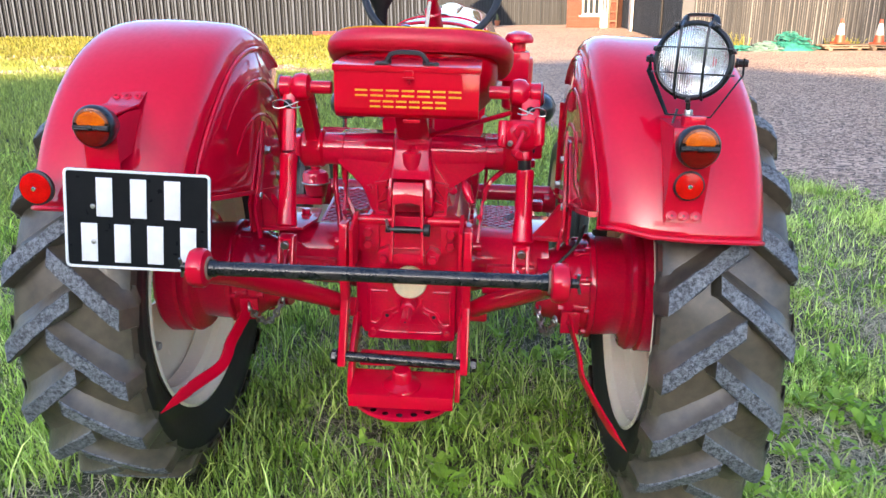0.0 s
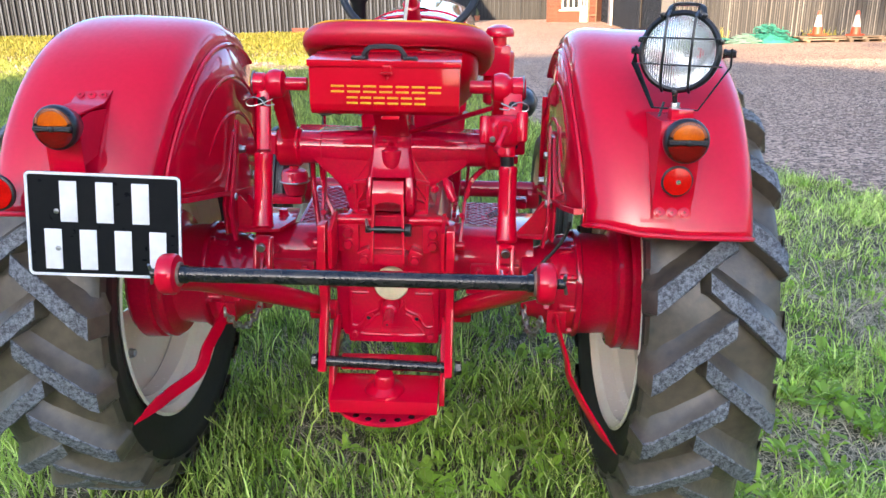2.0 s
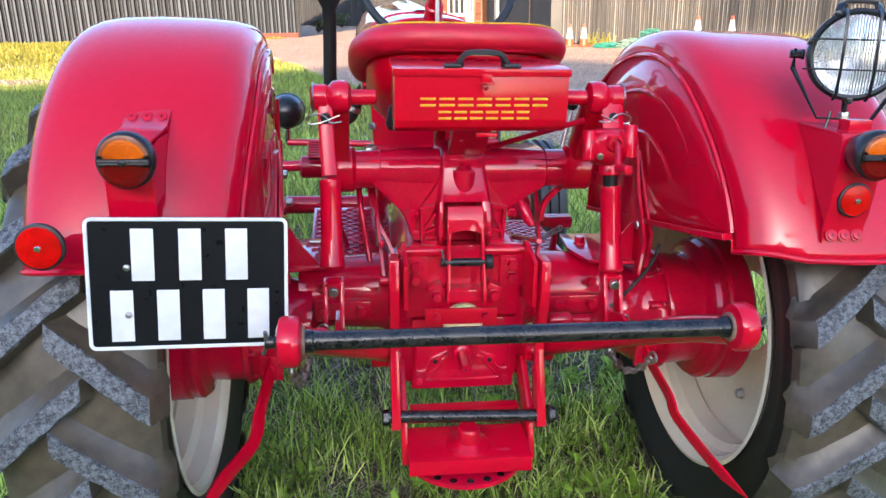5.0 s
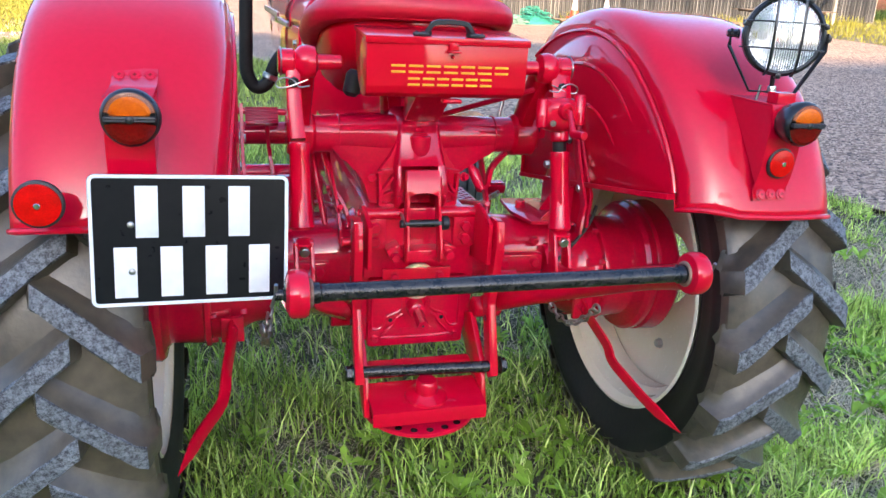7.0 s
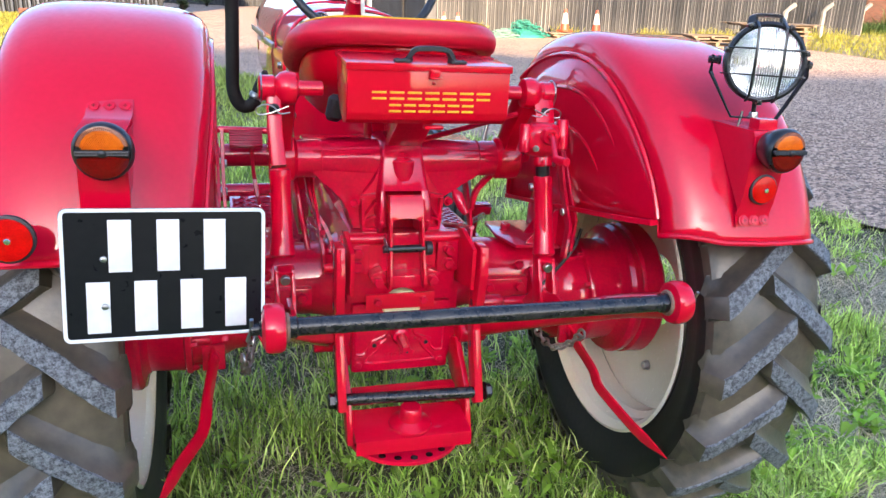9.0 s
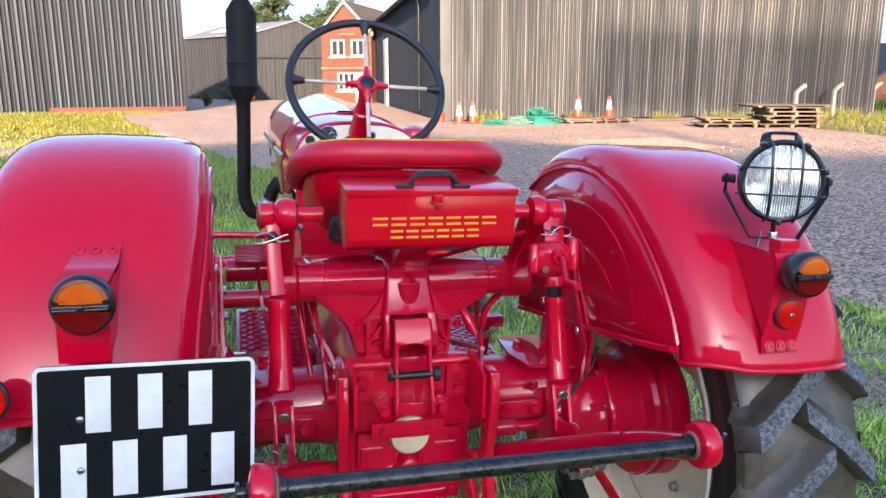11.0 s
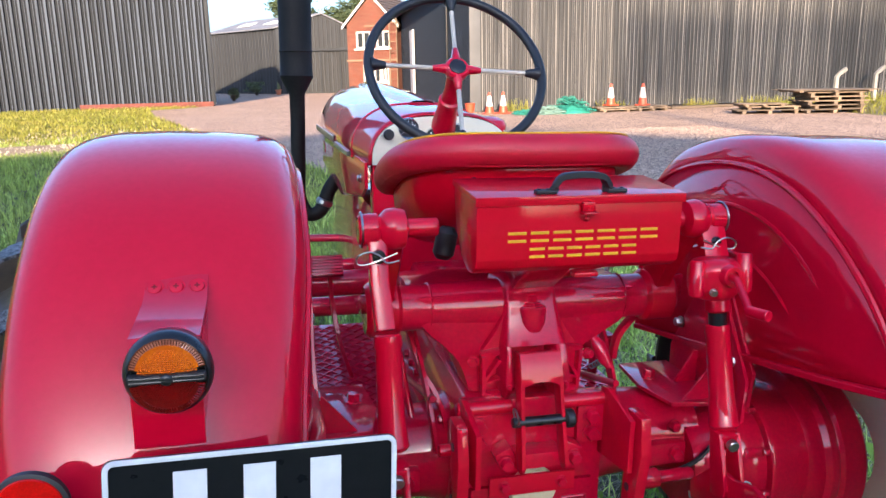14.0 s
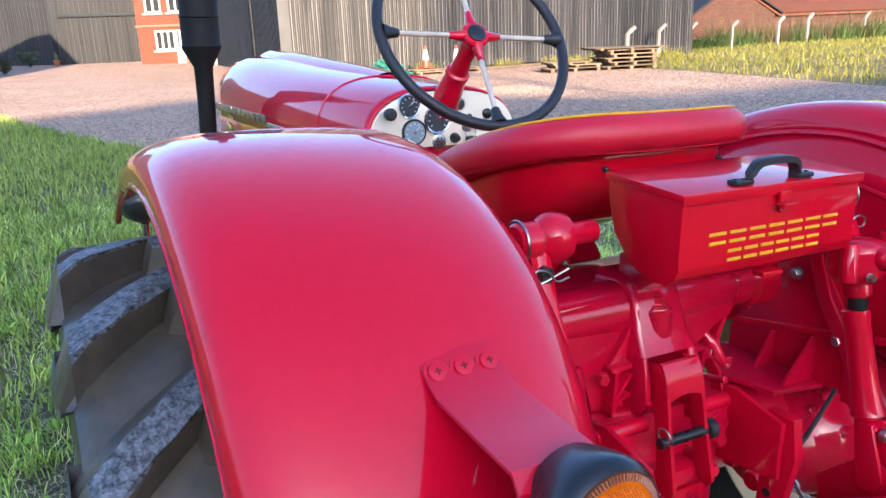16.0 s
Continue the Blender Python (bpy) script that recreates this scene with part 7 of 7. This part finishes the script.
# brick house, gable to the yard
HA = -28.0
HM = pose(4.82, 49.2, -0.08, 0, 0, HA)
house = thing("brick_house", (4.82, 49.2, 0), "two-storey red brick house with white windows and brown tiled roof", "house")
def h_part(name, bm, mat, parent, label=""):
    return part(name, placed(bm, HM), mat, parent, label)
HW, HE, HR, HL = 3.15, 4.3, 5.98, 9.0
def wall_with_holes(w, h, holes, thick):
    """Upright wall along local x with rectangular openings through it."""
    bm = B()
    xs = sorted({0.0, w, *[v for a, b, c, d in holes for v in (a, b)]})
    zs = sorted({0.0, h, *[v for a, b, c, d in holes for v in (c, d)]})
    for x0, x1 in zip(xs, xs[1:]):
        for z0, z1 in zip(zs, zs[1:]):
            if not any(a <= x0 and x1 <= b and c <= z0 and z1 <= d for a, b, c, d in holes):
                prism(bm, [(x0, z0), (x1, z0), (x1, z1), (x0, z1)], "y", 0, thick)
    bmesh.ops.remove_doubles(bm, verts=bm.verts, dist=0.0005)
    return bm
holes = [(0.56, 1.5, 2.9, 3.92), (1.87, 2.75, 2.9, 3.92), (0.95, 2.1, 0.84, 1.95), (2.12, 2.62, 0.0, 1.95)]
front = h_part("wall", wall_with_holes(HW, HE, holes, 0.25), WALL_BRICK, house)
h_part("gable", prism(B(), [(0, HE), (HW, HE), (HW / 2, HR)], "y", 0, 0.25), WALL_BRICK, house)
h_part("wall", box(B(), (HW - 0.125, HL / 2, HE / 2), (0.25, HL - 0.5, HE)), WALL_BRICK, house)
h_part("wall", box(B(), (0.125, HL / 2, HE / 2), (0.25, HL - 0.5, HE)), WALL_BRICK, house)
h_part("wall", box(B(), (HW / 2, HL - 0.125, HE / 2), (HW, 0.25, HE)), WALL_BRICK, house)
for s, xe in ((-1, -0.25), (1, HW + 0.25)):
    roof = h_part("roof", prism(B(), [(HW / 2, HR + 0.12), (xe, HE - 0.16), (xe, HE - 0.06), (HW / 2, HR + 0.22)], "y", -0.2, HL + 0.2), TILE, house)
    for k in range(10):
        t = (k + 0.5) / 10
        x = HW / 2 + (xe - HW / 2) * t
        z = HR + 0.22 + (HE - 0.06 - HR - 0.22) * t
        h_part("tile_course", box(B(), (x, HL / 2, z + 0.012), (0.23, HL + 0.4, 0.03), (0, s * 40, 0)), TILE, roof)
    h_part("bargeboard", prism(B(), [(HW / 2, HR + 0.02), (xe, HE - 0.26), (xe, HE - 0.08), (HW / 2, HR + 0.2)], "y", -0.26, -0.2), WHITE_FRAME, house, "white bargeboard")
for i, (a, b, c, d) in enumerate(holes):
    win = h_part("window" if i < 3 else "door", box(B(), ((a + b) / 2, 0.12, (c + d) / 2), (b - a - 0.1, 0.02, d - c - 0.1)), PANE, house)
    nbar = 3 if i == 2 else 2
    for k in range(nbar + 1):
        h_part("frame_bar", box(B(), (a + 0.05 + (b - a - 0.1) * k / nbar, 0.09, (c + d) / 2), (0.1, 0.08, d - c)), WHITE_FRAME, win)
    for z in (c + 0.05, d - 0.05):
        h_part("frame_bar", box(B(), ((a + b) / 2, 0.088, z), (b - a, 0.08, 0.1)), WHITE_FRAME, win)
    if i < 3:
        h_part("sill", box(B(), ((a + b) / 2, -0.05, c - 0.05), (b - a + 0.2, 0.16, 0.09)), WHITE_FRAME, win)
    else:
        h_part("door_panel", box(B(), ((a + b) / 2, 0.08, 0.5), (b - a - 0.1, 0.05, 1.0)), WHITE_FRAME, win)
h_part("lintel_band", box(B(), (HW / 2, -0.03, 2.2), (HW + 0.1, 0.14, 0.12)), BUFF, house)
h_part("lintel_band", box(B(), (1.65, -0.02, 4.22), (1.0, 0.1, 0.1)), BUFF, house)
ladder = thing("scaffold", (7.7, 47.0, 0), "rusty scaffold poles against the corner of the brick house", "scaffold")
for x in (2.85, 3.3):
    part("pole", placed(rod(B(), (x, -0.4, 0.08), (x, -0.35, 4.6), 0.035), HM), WOOD, ladder)
for k in range(8):
    part("rung", placed(rod(B(), (2.8, -0.38, 0.5 + 0.55 * k), (3.35, -0.38, 0.5 + 0.55 * k), 0.025), HM), WOOD, ladder)
whole("crate", box(B(), (8.35, 46.6, 0.3), (0.6, 0.5, 0.6), (0, 0, 20), bevel=0.02), CONCRETE, "pale block standing by the house corner", "crate")

# brick outbuilding beyond the fence
OB = thing("brick_outbuilding", (32, 31.5, 0), "old brick outbuilding with a low pantile roof", "outbuilding")
part("gable", prism(B(), [(29.5, -0.05), (36.0, -0.05), (36.0, 1.45), (32.6, 3.05), (29.6, 1.5)], "y", 31.5, 31.8), OLD_BRICK, OB)
part("wall", box(B(), (42, 32.6, 0.7), (11.6, 0.3, 1.5)), OLD_BRICK, OB)
part("wall", box(B(), (29.65, 36, 0.75), (0.3, 8.4, 1.5)), OLD_BRICK, OB)
slab("roof", [(29.2, 31.3, 1.4), (32.6, 31.3, 3.2), (32.6, 40, 3.2), (29.2, 40, 1.4)], 0.14, TRIM_DARK, OB)
roof = slab("roof", [(36.5, 32.2, 1.45), (48, 32.2, 1.45), (48, 37, 4.0), (35.6, 37, 4.0)], 0.1, PANTILE, OB)
for k in range(46):
    x = 36.6 + 0.25 * k
    part("pantile_strip", sweep(B(), [(x, 32.15, 1.52), (x - 0.02, 37, 4.06)], 0.07, 6), PANTILE, roof)
slab("roof", [(32.6, 31.45, 3.2), (36.3, 31.45, 1.5), (36.3, 40, 1.5), (32.6, 40, 3.2)], 0.14, PANTILE, OB)
part("verge_flashing", sweep(B(), [(32.6, 31.4, 3.22), (36.4, 31.4, 1.52)], 0, flat=(0.05, 0.12), up=(0, 0, 1)), TRIM_DARK, OB, "dark roof verge")

# unseen blocks added behind the camera, shaped by the shade they must cast
BH = thing("shed_behind", (-12, -61, 0), "plain dark shed, unseen, added to shade the near yard", "shed")
SB = -55.0                     # how far back they stand
def shade_edge(x, y, z=0.0):
    """Where on the shade casters' front stands the point whose shadow falls on (x, y, z)."""
    d = (y - SB) / -toward.y
    return x + toward.x * d, z + toward.z * d
ridge, right, far_right, left_ = shade_edge(3.4, 19.6), shade_edge(8.8, 12.0), shade_edge(24.0, 10.5), shade_edge(-5.5, 14.4)
part("wall", prism(B(), [(-95, 0), (far_right[0], 0), far_right, right, ridge, left_, (-95, left_[1])], "y", SB - 12, SB), SHED_GREY, BH)
# slats added out of view let half the sun onto the big shed's wall
BT = thing("open_barn", (14, -55, 0), "unseen tall slats on posts, added to half-shade the big shed's wall", "barn")
t0, t1 = shade_edge(11.2, 25.0, 0.4), shade_edge(28.0, 25.0, 3.15)
for k in range(int((t1[0] - t0[0]) / 0.5)):
    part("slat", box(B(), (t0[0] + 0.25 + 0.5 * k, SB - 0.3, (t0[1] + t1[1]) / 2), (0.27, 0.05, t1[1] - t0[1])), WOOD, BT)
for x in (t0[0] + 0.2, (t0[0] + t1[0]) / 2, t1[0] - 0.2):
    part("post", box(B(), (x, SB - 0.3, t0[1] / 2), (0.25, 0.25, t0[1])), TRIM_DARK, BT)

# ---- loose things in the yard ----
def cone(x, y, z, turn, h=0.66):
    ob = thing("traffic_cone", (0, 0, 0), "orange and white traffic cone, slightly dirty", "cone", "traffic cones")
    part("base", box(B(), (0, 0, 0.02), (0.36, 0.36, 0.04), bevel=0.012), CONE_ORANGE, ob)
    part("body", lathe(B(), (0, 0, 0.035), (0, 0, 1), [(0.135, 0), (0.13, 0.03), (0.105, 0.2), (0.04, h - 0.06), (0.03, h - 0.04), (0.028, h - 0.036)], 24), CONE_ORANGE, ob)
    part("sleeve", lathe(B(), (0, 0, 0.035), (0, 0, 1), [(0.1085, 0.2), (0.1095, 0.202), (0.056, 0.51), (0.053, 0.512)], 24, cap=False), CONE_WHITE, ob, "white reflective sleeve")
    ob.matrix_basis = pose(x, y, z, 0, 0, turn)
    return ob


first = cone(6.26, 23.5, 0.02, 5)
copy_thing(first, pose(6.7, 23.5, 0.02, 0, 0, 30))
copy_thing(first, pose(9.96, 22.85, 0.19, 0, 0, 12))
copy_thing(first, pose(10.9, 22.6, 0.18, 0, 0, 40))


def net(name, cx, cy, lx_, ly_, h, mat, seed, label):
    """Heaped netting: a crumpled sheet and many loose loops of cord."""
    rng = random.Random(seed)
    bm = B()
    nx_, ny_ = 26, 16
    grid = [[bm.verts.new((cx + (i / nx_ - 0.5) * lx_, cy + (j / ny_ - 0.5) * ly_, 0.01 + h * max(0, math.sin(math.pi * i / nx_)) ** 0.7 * max(0, math.sin(math.pi * j / ny_)) ** 0.7 * (0.55 + 0.5 * noise.noise((i * 0.5, j * 0.5, seed))))) for j in range(ny_ + 1)] for i in range(nx_ + 1)]
    for i in range(nx_):
        for j in range(ny_):
            bm.faces.new((grid[i][j], grid[i + 1][j], grid[i + 1][j + 1], grid[i][j + 1]))
    for k in range(60):
        x, y = cx + rng.uniform(-0.42, 0.42) * lx_, cy + rng.uniform(-0.4, 0.4) * ly_
        zz = h * (1 - (2 * (x - cx) / lx_) ** 2) * (1 - (2 * (y - cy) / ly_) ** 2)
        pts = [(x + rng.uniform(-0.22, 0.22), y + rng.uniform(-0.2, 0.2), max(0.02, zz * rng.uniform(0.7, 1.15))) for _ in range(5)]
        sweep(bm, curve_pts(pts, 4), 0.011, 4)
    return whole(name, bm, mat, label, "netting", sharp=80)


net("netting", 8.5, 22.6, 1.25, 0.9, 0.46, NET, 3, "heap of teal green netting on the gravel")
net("netting", 7.75, 22.4, 0.8, 0.7, 0.24, NET_PALE, 9, "heap of pale netting cord on the gravel")
net("netting", 7.15, 22.5, 0.7, 0.5, 0.16, NET, 5, "small heap of teal green netting on the gravel")


def board_stack(name, c, turn, layers, label, seed):
    """Boards or pallets lying on one another, each a little askew; rows: length, width, thickness, gap."""
    rng = random.Random(seed)
    ob = thing(name, (c[0], c[1], 0.02), label, "boards")
    z = 0.02
    for L, w, t, gap, dx in layers:
        a = turn + rng.uniform(-7, 7)
        for q in (-0.4, 0.0, 0.4) if gap else ():
            part("bearer", placed(box(B(), (q * L, 0, 0), (0.1, w, gap), bevel=0.004), pose(c[0] + dx, c[1], z + gap / 2, 0, 0, a)), WOOD, ob)
        z += gap
        n = 4
        for k in range(n):
            part("board", placed(box(B(), (rng.uniform(-0.04, 0.04), (k - (n - 1) / 2) * w / n, 0), (L, w / n * 0.94, t), (rng.uniform(-1, 1), rng.uniform(-0.6, 0.6), 0), bevel=0.003), pose(c[0] + dx, c[1], z + t / 2, 0, 0, a)), WOOD, ob)
        z += t
    return ob


board_stack("low_board_stack", (10.3, 22.75), 4, [(1.9, 0.9, 0.03, 0.06, 0.0), (1.5, 0.8, 0.03, 0.025, -0.2)], "low stack of weathered boards under the cones", 1)
board_stack("low_board_stack", (11.05, 22.6), -3, [(1.1, 0.8, 0.03, 0.07, 0.0), (1.0, 0.7, 0.03, 0.03, 0.0)], "small pallet under a traffic cone", 2)
board_stack("low_board_stack", (12.95, 19.5), -14, [(1.7, 1.0, 0.025, 0.09, 0.0), (1.5, 0.9, 0.03, 0.06, 0.1), (1.2, 0.9, 0.03, 0.04, -0.2)], "low heap of broken pallets on the gravel", 4)
board_stack("board_stack", (14.5, 19.0), -12, [(1.75, 1.1, 0.03, 0.09, 0.0), (1.6, 1.1, 0.03, 0.08, 0.05), (1.7, 1.1, 0.03, 0.08, 0.0), (1.55, 1.1, 0.03, 0.08, 0.06), (1.6, 1.1, 0.03, 0.08, 0.0), (2.3, 1.3, 0.025, 0.04, -0.1)], "tall stack of weathered pallets and boards", 7)
timber = whole("timber_length", sweep(B(), [(12.0, 22.9, 0.06), (14.5, 23.2, 0.07)], 0, flat=(0.04, 0.12), up=(0, 0, 1)), WOOD, "dark timber lengths at the foot of the shed", "timber")


def fence_post(x, y, h, lean_, label):
    ob = whole("fence_post", sweep(B(), [(0, 0, -0.1), (0, 0, h * 0.78), (0.02 + 0.14 * lean_, 0, h * 0.9), (0.34 * lean_, 0, h)], 0, flat=(0.06, 0.06), up=(0, 1, 0)), CONCRETE, label, "fence post", "fence posts")
    ob.location = (x, y, 0)
    return ob


for x, y, h in ((20.8, 24.3, 1.18), (24.17, 26.0, 1.2), (27.2, 26.5, 1.2), (31.2, 27.3, 1.3), (34.6, 28.3, 1.4), (40.5, 29.2, 1.35)):
    fence_post(x, y, h, 1, "cranked pale concrete fence post in long grass")
fence_post(18.1, 23.0, 1.14, 1, "cranked weathered concrete post behind the boards")

# shrub, pot and trees
def tree(name, x, y, h, r, trunk_h, seed, label, leaf=0.22, n=2600):
    rng = random.Random(seed)
    ob = thing(name, (x, y, 0), label, "tree")
    bm = B()
    sweep(bm, curve_pts([(x, y, -0.1), (x + 0.1, y, trunk_h * 0.6), (x - 0.05, y + 0.1, h * 0.6), (x, y, h * 0.9)], 4), [0.03 * h * (1 - 0.06 * k) for k in range(13)], 8)
    tips = []
    for k in range(14):
        a, z0 = rng.uniform(0, 6.28), trunk_h + (h * 0.8 - trunk_h) * k / 13
        L = r * rng.uniform(0.6, 1.0) * (1.1 - 0.5 * k / 13)
        tip = Vector((x + L * math.cos(a), y + L * math.sin(a), z0 + L * rng.uniform(0.3, 0.8)))
        sweep(bm, [(x, y, z0), Vector((x, y, z0)).lerp(tip, 0.5) + Vector((0, 0, 0.1)), tip], [0.09, 0.05, 0.02], 5)
        tips.append(tip)
    part("trunk", bm, BARK, ob)
    tips.append(Vector((x, y, h * 0.93)))
    verts, faces = [], []
    clumps = [t + Vector((rng.gauss(0, r * 0.22), rng.gauss(0, r * 0.22), rng.gauss(0, r * 0.2))) for t in tips for _ in range(4)]
    for k in range(n):
        c = rng.choice(clumps)
        p = c + Vector((rng.gauss(0, 1), rng.gauss(0, 1), rng.gauss(0, 0.8))) * r * 0.16
        if p.z > h * 1.02:
            p.z = h * rng.uniform(0.9, 1.0)
        u = Vector((rng.gauss(0, 1), rng.gauss(0, 1), rng.gauss(0, 0.6))).normalized()
        w = u.orthogonal().normalized()
        s_ = leaf * rng.uniform(0.6, 1.3)
        i = len(verts)
        verts += [tuple(p - u * s_), tuple(p + w * s_ * 0.45), tuple(p + u * s_), tuple(p - w * s_ * 0.45)]
        faces.append((i, i + 1, i + 2, i + 3))
    me = bpy.data.meshes.new("crown")
    me.from_pydata(verts, [], faces)
    me.materials.append(TREE_LEAF)
    crown = new("crown", me)
    crown.parent = ob
    crown.matrix_parent_inverse = Matrix.Translation(ob.location).inverted()
    return ob


tree("tree", 3.0, 76, 10.0, 2.0, 4.5, 1, "tall leafy green tree behind the far shed", 0.2, 7000)
tree("tree", 9.0, 74, 8.6, 2.8, 2.5, 3, "rounded green tree behind the brick house", 0.22, 9000)
tree("shrub", -2.0, 43, 0.7, 0.28, 0.1, 4, "low dark shrub at the corner of the shed", 0.08, 500)
tree("shrub", -0.9, 55, 0.9, 0.6, 0.1, 6, "low shrub at the foot of the far shed", 0.1, 500)
pot = thing("flower_pot", (0.6, 55.5, 0), "terracotta pot with a small plant", "pot")
part("pot", lathe(B(), (0.6, 55.5, 0.02), (0, 0, 1), [(0.14, 0), (0.2, 0.3), (0.22, 0.3), (0.22, 0.36), (0.18, 0.36)], 20), POT, pot)
part("plant", sweep(B(), curve_pts([(0.6, 55.5, 0.3), (0.62, 55.5, 0.6), (0.55, 55.5, 0.9)], 4), [0.1, 0.12, 0.13, 0.13, 0.12, 0.1, 0.08, 0.05, 0.02], 7), TREE_LEAF, pot)
